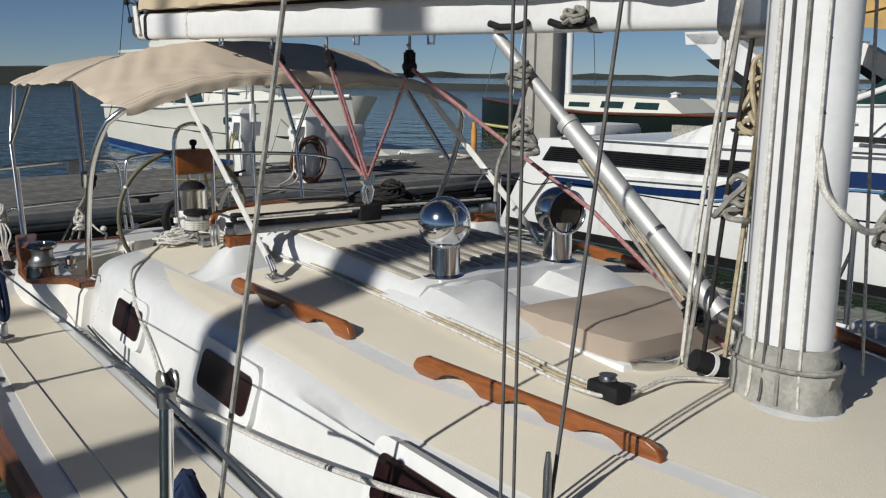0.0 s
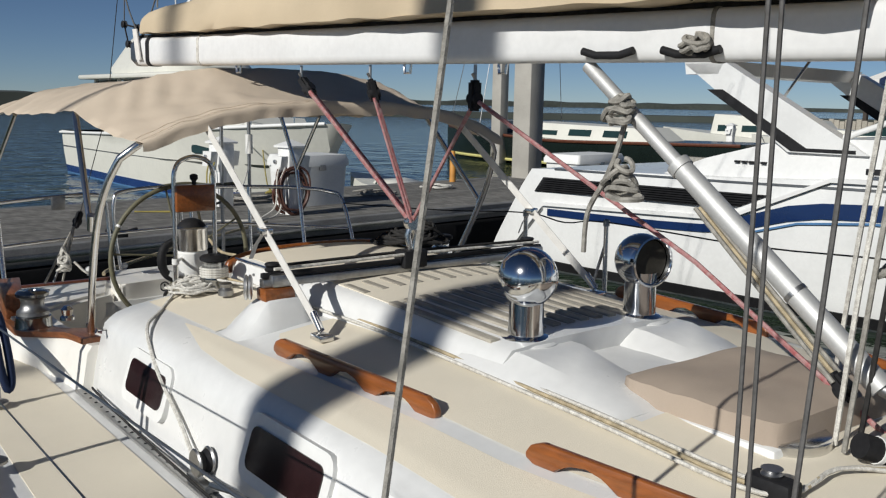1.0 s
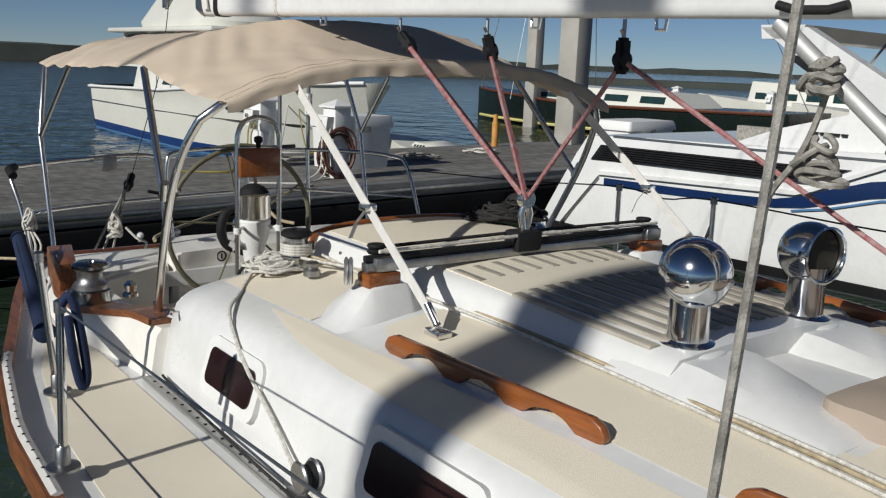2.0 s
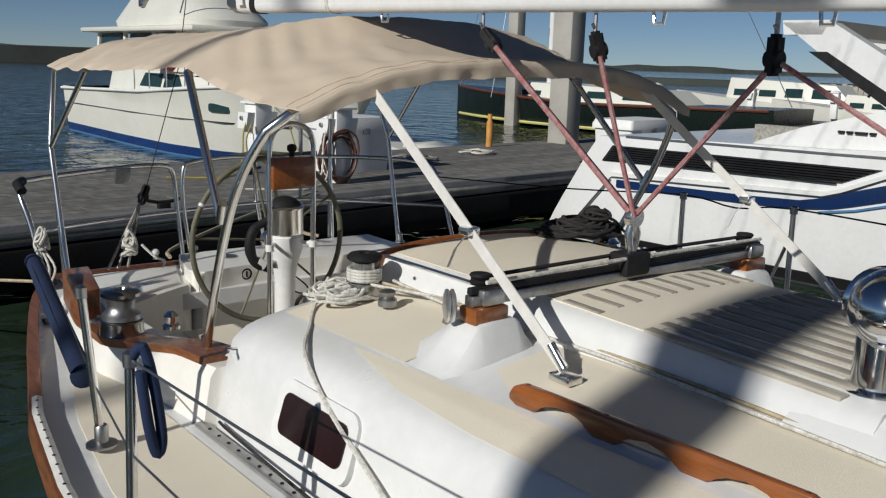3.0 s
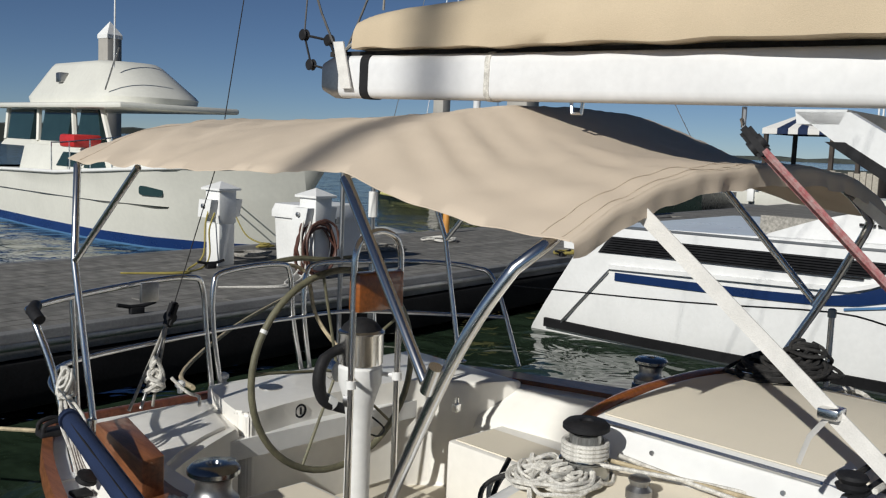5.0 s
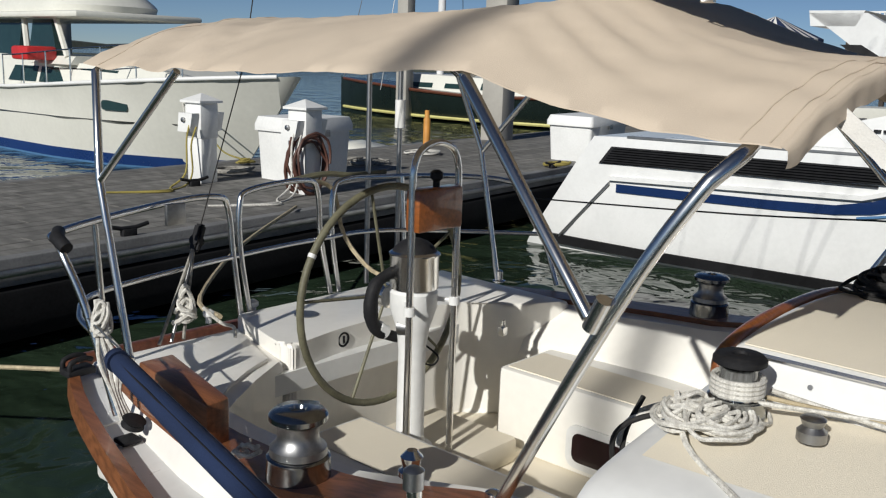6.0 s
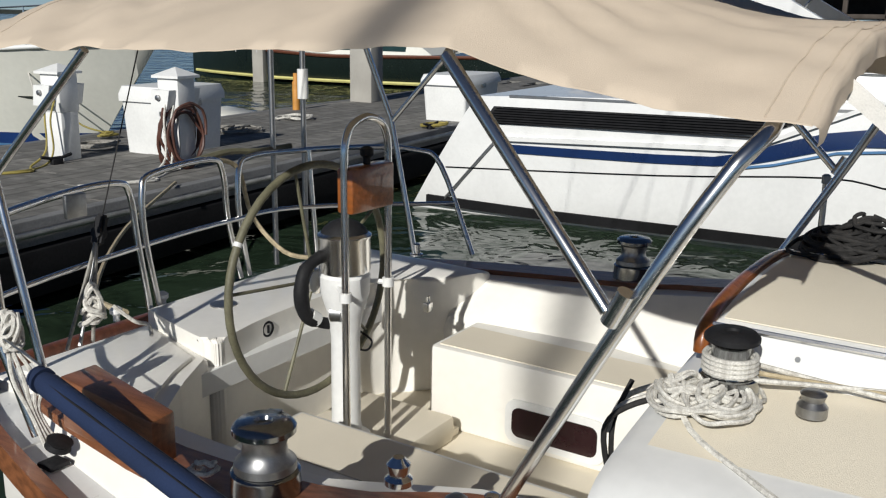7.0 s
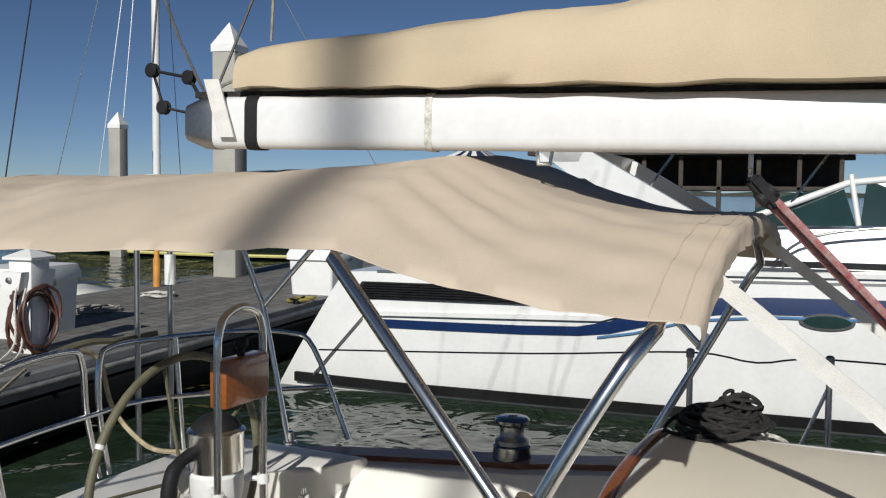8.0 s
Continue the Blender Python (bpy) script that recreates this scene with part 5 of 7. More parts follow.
for y0, y1, k in ((18.4, 19.9, 0), (16.7, 18.2, 0.0), (15.3, 16.6, 0.35)):
    bm = B()
    loft(bm, [[(CX - 0.97, y0 + 0.3, 1.58), (CX - 0.97, y1, 1.58), (CX - 0.87, y1, 2.16), (CX - 0.87, y0 + 0.3 + k, 2.16)], [(CX - 0.8, y0 + 0.3, 1.58), (CX - 0.8, y1, 1.58), (CX - 0.8, y1, 2.16), (CX - 0.8, y0 + 0.3 + k, 2.16)]], closed=True)
    part("house_window", bm, TINT_GLASS, cru)
for y0, y1 in ((15.25, 15.8), (16.65, 16.95), (18.3, 18.5), (19.95, 20.05)):
    bm = B()
    tube(bm, [(CX - 0.96, y0, 1.56), (CX - 0.86, y1, 2.20)], 0.05, 6)
    part("house_post", bm, CRUISER_WHITE, cru)
bm = B()
box(bm, CX - 1.12, CX + 1.12, 14.6, 20.6, 2.18, 2.28, 0.04)
part("hardtop", bm, CRUISER_WHITE, cru)
bm = B()
loft(bm, [[(CX + a * k, 17.3 + b * k * 1.0 + s, z) for a, b in rounded(1.9, 4.4, 0.85, 7)] for k, s, z in ((0.98, 0, 2.28), (1.0, 0, 2.40), (0.97, 0, 2.46), (0.66, 0.2, 2.98), (0.60, 0.25, 3.05), (0.3, 0.3, 3.10))], closed=True)
part("flybridge", bm, CRUISER_WHITE, cru)
bm = B()
tube(bm, [(CX - 0.6, 15.9, 2.9), (CX - 0.6, 15.85, 5.2)], 0.015, 6)
part("antenna", bm, PLASTIC_WHITE, cru)
bm = B()
tube(bm, [(CX - 0.9, 15.6, 2.5), (CX - 0.85, 15.2, 3.2)], 0.015, 6)
part("radio_whip", bm, DULL_STEEL, cru)
bm = B()
box(bm, CX - 0.88, CX - 0.70, 17.5, 17.7, 2.66, 2.84, 0.02)
part("horn", bm, DULL_STEEL, cru)
bm = B()
box(bm, CX - 1.45, CX - 0.95, 15.6, 16.2, 1.50, 1.72, 0.05)
part("fuel_can", bm, RED, cru)
bm = B()
prism_at(bm, rounded(0.55, 0.14, 0.05), -0.02, 0.02, Matrix.Translation((CX - cru_half(13.2, 0.98), 13.3, 0.92)) @ pose(0, 0, 0, 90, 0, -78))
part("hull_window", bm, TINT_GLASS, cru)
for y in lin(11.3, 16.5, 8):
    bm = B()
    h = cru_half(y, 1.4) * 0.94
    tube(bm, [(CX - h, y, cru_sheer(y)), (CX - h, y, cru_sheer(y) + 0.5)], 0.012, 6)
    part("rail_post", bm, STEEL, cru)
bm = B()
tube(bm, [(CX - cru_half(y, 1.4) * 0.94, y, cru_sheer(y) + 0.5) for y in lin(11.0, 16.5, 16)], 0.012, 6)
part("bow_rail", bm, STEEL, cru)

# ---------- dark sailing boat and far boats ----------
def far_boat(name, label, cat, c, length, beam, free, turn, hull_mat, stripe=None, house=(0.3, 0.62, 0.55), mast_h=0.0):
    ob = thing(name, (c[0], c[1], 0), label, cat)
    m = at(c[0], c[1], 0, 0, 0, turn)
    bm = B()
    rings = []
    for k in lin(0, 1, 15):
        w = beam / 2 * interp([(0, 0.02), (0.12, 0.45), (0.35, 0.93), (0.6, 1.0), (1.0, 0.72)], k)
        zt = free * interp([(0, 1.35), (0.5, 1.0), (1.0, 1.12)], k)
        y = (0.5 - k) * length
        rings.append([m @ Vector(q) for q in ((-w * 0.6, y, -0.2), (-w * 0.92, y, 0.2), (-w, y, zt), (w, y, zt), (w * 0.92, y, 0.2), (w * 0.6, y, -0.2))])
    loft(bm, rings, closed=True)
    part("hull", bm, hull_mat, ob)
    if stripe:
        for zf, mt in stripe:
            bm = B()
            pts = []
            for k in lin(0.02, 0.99, 24):
                w = beam / 2 * interp([(0, 0.02), (0.12, 0.45), (0.35, 0.93), (0.6, 1.0), (1.0, 0.72)], k)
                zt = free * interp([(0, 1.35), (0.5, 1.0), (1.0, 1.12)], k)
                f = 0.92 + 0.08 * (zf * zt - 0.2) / max(0.1, zt - 0.2)
                pts.append(m @ Vector((-w * f - 0.01, (0.5 - k) * length, zf * zt)))
            tube(bm, pts, 0.045, 6)
            part("stripe", bm, mt, ob)
    h0, h1, hh = house
    bm = B()
    y0, y1 = (0.5 - h1) * length, (0.5 - h0) * length
    loft(bm, [[m @ Vector(q) for q in ((-beam * 0.32, y, free * 0.98), (-beam * 0.27, y, z), (beam * 0.27, y, z), (beam * 0.32, y, free * 0.98))] for y, z in ((y0 - 0.6, free * 1.0), (y0, free + hh * 0.8), (y1, free + hh), (y1 + 0.15, free * 1.0))], closed=True)
    part("deckhouse", bm, CRUISER_WHITE, ob)
    n = 4
    for i in range(n):
        ya, yb = y0 + (y1 - y0) * (i + 0.15) / n, y0 + (y1 - y0) * (i + 0.8) / n
        bm = B()
        loft(bm, [[m @ Vector((-beam * 0.31 - 0.005, y, free + hh * 0.25)), m @ Vector((-beam * 0.285 - 0.005, y, free + hh * 0.62)), m @ Vector((-beam * 0.26, y, free + hh * 0.62)), m @ Vector((-beam * 0.26, y, free + hh * 0.25))] for y in (ya, yb)], closed=True)
        part("window", bm, TINT_GLASS, ob)
    if mast_h:
        bm = B()
        ym = (0.67 - 0.5) * length
        tube(bm, [m @ Vector((0, ym, free)), m @ Vector((0, ym, mast_h))], 0.11, 8)
        part("mast", bm, MAST_WHITE, ob)
        for sx, sy in ((-beam / 2, ym + 0.2), (beam / 2, ym + 0.2), (-beam / 2, ym + 0.9), (0, -length / 2), (0, length / 2)):
            bm = B()
            tube(bm, [m @ Vector((sx, sy, free)), m @ Vector((0, ym, mast_h * 0.98))], 0.012, 5)
            part("stay", bm, DULL_STEEL, ob)
    return ob


far_boat("moored_sailboat", "dark green moored sailboat with yellow sheer stripes", "sailboat", (18.5, 17.6), 11.5, 3.4, 0.80, 8, GREEN_HULL, ((0.15, YELLOW), (0.97, TEAK_DARK)), (0.28, 0.7, 0.5), 14.0)
far_boat("small_motorboat", "small white open motorboat at a far berth", "motorboat", (24.5, 12.0), 7.0, 2.4, 0.75, 10, CRUISER_WHITE, None, (0.35, 0.7, 0.5))
far_boat("small_motorboat", "small white cabin motorboat at a far berth", "motorboat", (27.0, 17.0), 8.0, 2.6, 0.8, 10, CRUISER_WHITE, None, (0.3, 0.75, 0.8))
far_boat("dinghy", "white dinghy moored behind the dock", "dinghy", (6.75, 10.6), 2.6, 1.2, 0.42, 8, CRUISER_WHITE, None, (0.4, 0.5, 0.1))
bm = B()
box(bm, 21.2, 22.6, 2, 26, 0.05, 0.5, 0.03)
tagged(part("far_dock", bm, DOCK_EDGE), "grey floating finger dock in the distance", "dock", kind="structure")
for x, y in ((22.4, 15.2), (23.2, 13.0), (22.2, 18.6)):
    power_post(x, y, 8)

# restaurant pavilion and timber bulkhead beyond the berths
pav = thing("pavilion", (44, 11, 0), "dark open waterfront pavilion with white roof railing", "pavilion")
bm = B()
box(bm, 42, 50, 2, 16, 2.05, 2.25, 0.03)
part("deck_slab", bm, DARK_TIMBER, pav)
bm = B()
box(bm, 41.5, 50, 1.5, 16.5, 3.7, 3.95, 0.05)
part("roof", bm, DARK_TIMBER, pav)
bm = B()
box(bm, 48, 48.2, 2, 16, 2.25, 3.7)
part("back_wall", bm, DARK_TIMBER, pav)
for y in lin(2, 16, 9):
    bm = B()
    box(bm, 42, 42.2, y - 0.1, y + 0.1, -0.5, 3.7, 0.02)
    part("post", bm, DARK_TIMBER, pav)
for y in lin(2, 16.3, 70):
    bm = B()
    box(bm, 41.6, 41.66, y - 0.035, y + 0.035, 3.96, 4.4)
    part("baluster", bm, PLASTIC_WHITE, pav)
bm = B()
box(bm, 41.58, 41.68, 1.5, 16.5, 4.38, 4.46)
part("top_rail", bm, PLASTIC_WHITE, pav)
aw = thing("awning_kiosk", (54, 25, 0), "kiosk with blue-grey and white striped awning roof", "kiosk")
apex = Vector((55.5, 25.2, 5.05))
n = 24
ring = []
for i in range(n):
    a = 2 * math.pi * i / n
    c, s = math.cos(a), math.sin(a)
    k = 2.3 / max(abs(c), abs(s))
    ring.append(Vector((55.5 + c * k, 25.2 + s * k, 3.75)))
for i in range(n):
    bm = B()
    p, q = ring[i], ring[(i + 1) % n]
    vs = [bm.verts.new(v) for v in (apex, p, q, p - Vector((0, 0, 0.35)), q - Vector((0, 0, 0.35)))]
    bm.faces.new((vs[0], vs[1], vs[2]))
    bm.faces.new((vs[1], vs[3], vs[4], vs[2]))
    part("awning_stripe", bm, WEB if i % 2 else NAVY, aw)
for x, y in ((53.4, 23.1), (53.4, 27.3), (57.6, 23.1), (57.6, 27.3)):
    bm = B()
    box(bm, x - 0.12, x + 0.12, y - 0.12, y + 0.12, -0.5, 3.6)
    part("post", bm, DARK_TIMBER, aw)
bm = B()
box(bm, 36, 37, 14, 24, -0.5, 1.35, 0.05)
tagged(part("bulkhead", bm, DARK_TIMBER), "weathered timber bulkhead along the far berths", "bulkhead", kind="structure")
for i in range(40):
    y = 14 + 10 * (i + 0.5) / 40
    bm = B()
    box(bm, 35.95, 36.02, y - 0.11, y + 0.11, -0.3, 1.4 + 0.05 * ((i * 7) % 5 - 2) / 2)
    part("plank", bm, TEAK_GREY, bpy.data.objects["bulkhead"])

# ---------- running rigging and ropes ----------
def rope(pts, r, mtl, label, cat="rope", smooth=5, name="rope", n=6, group=""):
    ob = part(name, tube(B(), pts, r, n, smooth), mtl, base=tuple(pts[0]))
    return tagged(ob, label, cat, group)


def tangle(c, rx, ry, h, turns, r, mtl, label, seed, name="tangled_rope"):
    """A loose heap of rope: one long strand wandering in flat loops."""
    rnd = random.Random(seed)
    pts = []
    a = 0.0
    cx = cy = 0.0
    for i in range(turns * 9):
        a += 2 * math.pi / 9 * rnd.uniform(0.75, 1.25)
        if i % 9 == 0:
            cx, cy = rnd.uniform(-0.45, 0.45), rnd.uniform(-0.45, 0.45)
            k = rnd.uniform(0.35, 0.75)
        x, y = cx + k * math.cos(a), cy + k * math.sin(a)
        d = math.hypot(x, y)
        z = h * max(0.0, 1 - d * d * 0.8) * (i / (turns * 9)) + r + rnd.uniform(0, 0.012)
        pts.append((c[0] + x * rx, c[1] + y * ry, c[2] + z))
    return rope(pts, r, mtl, label, "rope", 3, name)


def block_part(parent, p, q, w, mtl=BLACK):
    """A rope block: a flat rounded body hung between p and q."""
    p, q = Vector(p), Vector(q)
    d = (q - p)
    L = d.length
    rot = d.to_track_quat("Z", "Y").to_matrix().to_4x4()
    bm = B()
    prism_at(bm, [(-w * 0.35, -0.016), (w * 0.35, -0.016), (w * 0.35, 0.016), (-w * 0.35, 0.016)], 0.0, L, Matrix.Translation(p) @ rot)
    bmesh.ops.bevel(bm, geom=bm.edges[:], offset=0.008, segments=2, affect="EDGES")
    ob = part("block", bm, mtl, parent)
    bm = B()
    lathe(bm, [(w * 0.34, -0.02), (w * 0.36, 0.0), (w * 0.34, 0.02)], Matrix.Translation(p.lerp(q, 0.6)) @ rot @ pose(0, 0, 0, 90), 14)
    part("sheave", bm, BLACK, ob)


# mainsheet with its blocks
ms = thing("mainsheet", (-0.08, 0.88, 1.22), "red flecked mainsheet tackle between boom and traveler", "mainsheet")
low = Vector((-0.08, 0.885, 1.335))
tops = []
for t in (2.385, 1.955, 1.42):
    p = boom_pt(t, 0, -0.07)
    bm = B()
    tube(bm, [p, p - Vector((0, 0, 0.05))], 0.006, 6)
    tube(bm, [p + Vector((-0.012, 0, -0.03)), p + Vector((0.012, 0, -0.06))], 0.005, 6)
    part("shackle", bm, DULL_STEEL, ms)
    d = (low - p).normalized()
    q = p + Vector((0, 0, -0.05))
    block_part(ms, q, q + (d * 0.09 if t != 1.42 else Vector((0, 0, -0.10))), 0.06)
    tops.append(q + (d * 0.07 if t != 1.42 else Vector((0, 0, -0.07))))
for i, p in enumerate(tops):
    for k in ((-0.012, 0.012) if i < 2 else (0.0,)):
        bm = B()
        tube(bm, [p + Vector((k, k, 0)), low + Vector((k * 1.2, k, 0))], 0.0075 if i else 0.009, 6)
        part("fall", bm, ROPE_RED, ms)
bm = B()
tube(bm, [tops[2] + Vector((0, -0.02, 0)), (0.08, -0.3, 1.34), (0.10, -0.62, 1.14), (0.10, -0.88, 0.99)], 0.0075, 6)
part("tail", bm, ROPE_RED, ms)
bm = B()
tube(bm, [low + Vector((0, 0, -0.13)), low + Vector((-0.02, 0, -0.05)), low], 0.012, 8)
tube(bm, [low + Vector((0, 0, -0.13)), low + Vector((0.02, 0, -0.05)), low], 0.012, 8)
lathe(bm, [(0.03, -0.014), (0.034, 0), (0.03, 0.014)], Matrix.Translation(low) @ pose(0, 0, 0, 90), 16)
part("lower_block", bm, STEEL, ms)

# rigid vang and its tackle
vg = thing("boom_vang", (0, -1.05, 1.1), "silver tube boom vang with rope tackle below", "boom vang")
va, vb = boom_pt(0.965, 0, -0.075), Vector((-0.03, -0.955, 1.12))
bm = B()
tube(bm, [va, va.lerp(vb, 0.42)], 0.021, 12)
part("inner_tube", bm, VANG_ALU, vg)
bm = B()
tube(bm, [va.lerp(vb, 0.34), va.lerp(vb, 0.36)], 0.034, 12)
tube(bm, [va.lerp(vb, 0.36), va.lerp(vb, 0.97)], 0.030, 14)
part("outer_tube", bm, VANG_ALU, vg)
bm = B()
tube(bm, [va.lerp(vb, 0.72), va.lerp(vb, 0.73)], 0.032, 14)
part("collar", bm, DULL_STEEL, vg)
bm = B()
tube(bm, [va.lerp(vb, 0.97), vb + Vector((0, -0.06, 0))], 0.018, 8)
part("lower_toggle", bm, DULL_STEEL, vg)
for k in (-0.018, 0.0, 0.018):
    bm = B()
    tube(bm, [va.lerp(vb, 0.42) + Vector((k, 0, -0.05)), va.lerp(vb, 0.86) + Vector((k * 1.5, 0, -0.09))], 0.006, 6)
    part("tackle_line", bm, ROPE_GREY if k else ROPE_TAN, vg)
block_part(vg, va.lerp(vb, 0.84) + Vector((0, 0, -0.09)), va.lerp(vb, 0.90) + Vector((0, 0, -0.10)), 0.06)
c = va.lerp(vb, 0.16)
tangle(tuple(c + Vector((-0.03, 0, -0.05))), 0.045, 0.06, 0.09, 7, 0.008, ROPE_GREY, "grey rope knotted round the vang", 21, "rope_knot")
rope([c, c + Vector((-0.02, 0.02, -0.12)), c + Vector((-0.03, 0.05, -0.2)), c + Vector((-0.02, 0.12, -0.3)), c + Vector((-0.02, 0.13, -0.42))], 0.008, ROPE_GREY, "grey rope tail hanging from the vang")
tangle(tuple(c + Vector((-0.02, 0.0, -0.26))), 0.05, 0.07, 0.12, 6, 0.008, ROPE_GREY, "grey rope hank hanging under the boom", 22, "rope_hank")

# boom fittings
for t in (0.86, 0.60):
    p = boom_pt(t, 0.0, -0.05)
    bm = B()
    q = p - bs * 0.055
    tube(bm, [q - bd * 0.085 + bu * 0.012, q - bd * 0.04, q + bd * 0.04, q + bd * 0.085 + bu * 0.012], 0.011, 8)
    part("cleat", bm, BLACK, boom)
tangle(tuple(boom_pt(0.58, -0.065, -0.06)), 0.03, 0.05, 0.06, 6, 0.007, ROPE_GREY, "rope hitched round a boom cleat", 23, "rope_knot")
for t, mtl, w, lab in ((3.13, ROPE_WHITE, 0.009, "light rope lashing"), (3.615, BLACK, 0.018, "black band"), (0.55, ROPE_GREY, 0.006, "thin grey lashing")):
    bm = B()
    loft(bm, [[boom_pt(t + d, x * 1.06, y * 1.05) for x, y in sec] for d in (-w, w)], closed=True)
    part("band", bm, mtl, boom, lab)
bm = B()
loft(bm, [[boom_pt(t, x * k, y * k) for x, y in sec] for t, k in ((3.73, 1.03), (3.76, 1.03), (3.82, 0.7))], closed=True)
part("end_cap", bm, DULL_STEEL, boom)
bm = B()
loft(bm, [[boom_pt(t, s, -0.06 + 0.02) for s in (-0.052, -0.058)] + [boom_pt(t + 0.05, s, 0.11) for s in (-0.05, -0.044)] for t in (3.655, 3.675, 3.70)], closed=True)
part("web_strap", bm, WEB, boom)
bm = B()
loft(bm, [[boom_pt(t, x, y) for x, y in ((-0.012, 0.066), (0.012, 0.066), (0.012, 0.082), (-0.012, 0.082))] for t in (0.1, 3.8)], closed=True)
part("sail_track", bm, ROPE_BLACK, boom)
bm = B()
loft(bm, [[boom_pt(t, x * k, y * 1.25 * k) for x, y in sec] for t, k in ((-0.12, 0.9), (-0.08, 1.1), (0.10, 1.12), (0.12, 1.0))], closed=True)
part("gooseneck", bm, DULL_STEEL, boom)
for t in (2.85, 1.75, 1.30):
    p = boom_pt(t, 0, -0.068)
    bm = B()
    tube(bm, [p + bd * 0.018, p + bd * 0.014 - bu * 0.03, p - bd * 0.014 - bu * 0.03, p - bd * 0.018], 0.005, 6)
    part("padeye", bm, STEEL, boom)
e = boom_pt(3.76, 0, 0.05)
rope([e, e + Vector((-0.05, 0.12, 0.3)), e + Vector((-0.1, 0.3, 1.0)), e + Vector((0.1, -0.6, 3.0))], 0.004, ROPE_SHROUD, "grey topping lift line from the boom end", "rope", 3)
rope([e, e + Vector((0.15, -0.25, 0.8)), e + Vector((0.3, -1.2, 3.5))], 0.004, ROPE_SHROUD, "grey topping lift line from the boom end", "rope", 3)
for k, dz in ((0.0, 0.22), (0.10, 0.20), (0.03, 0.12)):
    bm = B()
    lathe(bm, [(0.016, -0.012), (0.020, -0.008), (0.014, 0), (0.020, 0.008), (0.016, 0.012)], Matrix.Translation(e + Vector((k * 0.3 - 0.02, 0.18 - k, dz - 0.125))) @ pose(0, 0, 0, 0, 90), 14)
    part("lift_sheave", bm, BLACK, boom)
bm = B()
tube(bm, [e + Vector((-0.02, 0.18, 0.095)), e + Vector((0.01, 0.08, 0.075)), e + Vector((0.0, 0.02, 0.0))], 0.005, 6)
tube(bm, [e + Vector((-0.02, 0.18, 0.095)), e + Vector((-0.011, 0.15, -0.005)), e + Vector((0.0, 0.03, -0.03))], 0.004, 6)
part("lift_link", bm, BLACK, boom)
rope([e + Vector((-0.02, 0.18, 0.095)), e + Vector((0.0, 0.1, 0.8)), e + Vector((0.1, -0.3, 3.2))], 0.003, ROPE_SHROUD, "thin dark lift line above the boom end", "rope", 3)
rope([e + Vector((0, 0, 0.02)), boom_pt(3.7, 0, 0.11), boom_pt(3.55, 0, 0.12)], 0.006, ROPE_GREY, "grey outhaul line at the boom end")

# cover: lacing hooks and lines up from its end
for t in lin(0.6, 3.3, 8):
    bm = B()
    p = boom_pt(t, -0.062, 0.085)
    tube(bm, [p, p + bd * 0.03 + bu * 0.012, p + bd * 0.07 + bu * 0.004], 0.004, 5)
    part("lacing_hook", bm, ROPE_BLACK, cover)
rope([boom_pt(3.58, 0, 0.21), boom_pt(3.5, 0.02, 1.2), boom_pt(3.0, 0.1, 3.5)], 0.004, ROPE_GREY, "thin grey line up from the sail cover")
rope([boom_pt(2.2, -0.05, 0.33), boom_pt(2.15, -0.10, 0.36), boom_pt(2.1, -0.11, 0.30)], 0.010, ROPE_GREY, "short lashing on the sail cover")

# mast details: boot, collar, winch, ropes
bm = B()
rings = []
for z, k in ((0.955, 1.32), (0.975, 1.30), (0.99, 1.25), (1.01, 1.24), (1.03, 1.19), (1.045, 1.22), (1.06, 1.22), (1.08, 1.16), (1.10, 1.17), (1.112, 1.12), (1.125, 1.10)):
    rings.append([(MX + x * k * (1 + 0.11 * noise.noise(Vector((x * 26, y * 26, z * 34)))), MY + y * k * (1 + 0.11 * noise.noise(Vector((x * 26, y * 26, z * 34 + 5)))), z) for x, y in oval])
loft(bm, rings, closed=True)
part("boot", bm, MAST_BOOT, mast, "wrinkled grey canvas mast boot")
bm = B()
lathe(bm, [(0.20, -0.03), (0.19, 0.005), (0.15, 0.014), (0.12, 0.02)], at(MX, MY, 0.955), 32)
part("collar", bm, GELCOAT, mast)
bm = B()
box(bm, MX - 0.012, MX + 0.012, MY + 0.112, MY + 0.128, 1.12, 9.0)
part("sail_track", bm, DULL_STEEL, mast)
bm = B()
tube(bm, [(-0.16, -0.95, 1.04), (0.02, -1.03, 0.975)], 0.03, 14)
wm = part("mast_winch", bm, BLACK, mast)
for k in (0.25, 0.5):
    bm = B()
    p = Vector((-0.16, -0.95, 1.04)).lerp(Vector((0.02, -1.03, 0.975)), k)
    d = (Vector((0.02, -1.03, 0.975)) - Vector((-0.16, -0.95, 1.04))).normalized()
    tube(bm, [p - d * 0.006, p + d * 0.006], 0.033, 14)
    part("white_ring", bm, PLASTIC_WHITE, wm)
for z in (1.45, 1.78):
    bm = B()
    tube(bm, [(-0.095, -1.22, z - 0.09), (-0.085, -1.2, z - 0.03), (-0.085, -1.2, z + 0.03), (-0.095, -1.22, z + 0.09)], 0.01, 8)
    part("cleat", bm, DULL_STEEL, mast)
g = "halyards at the mast"
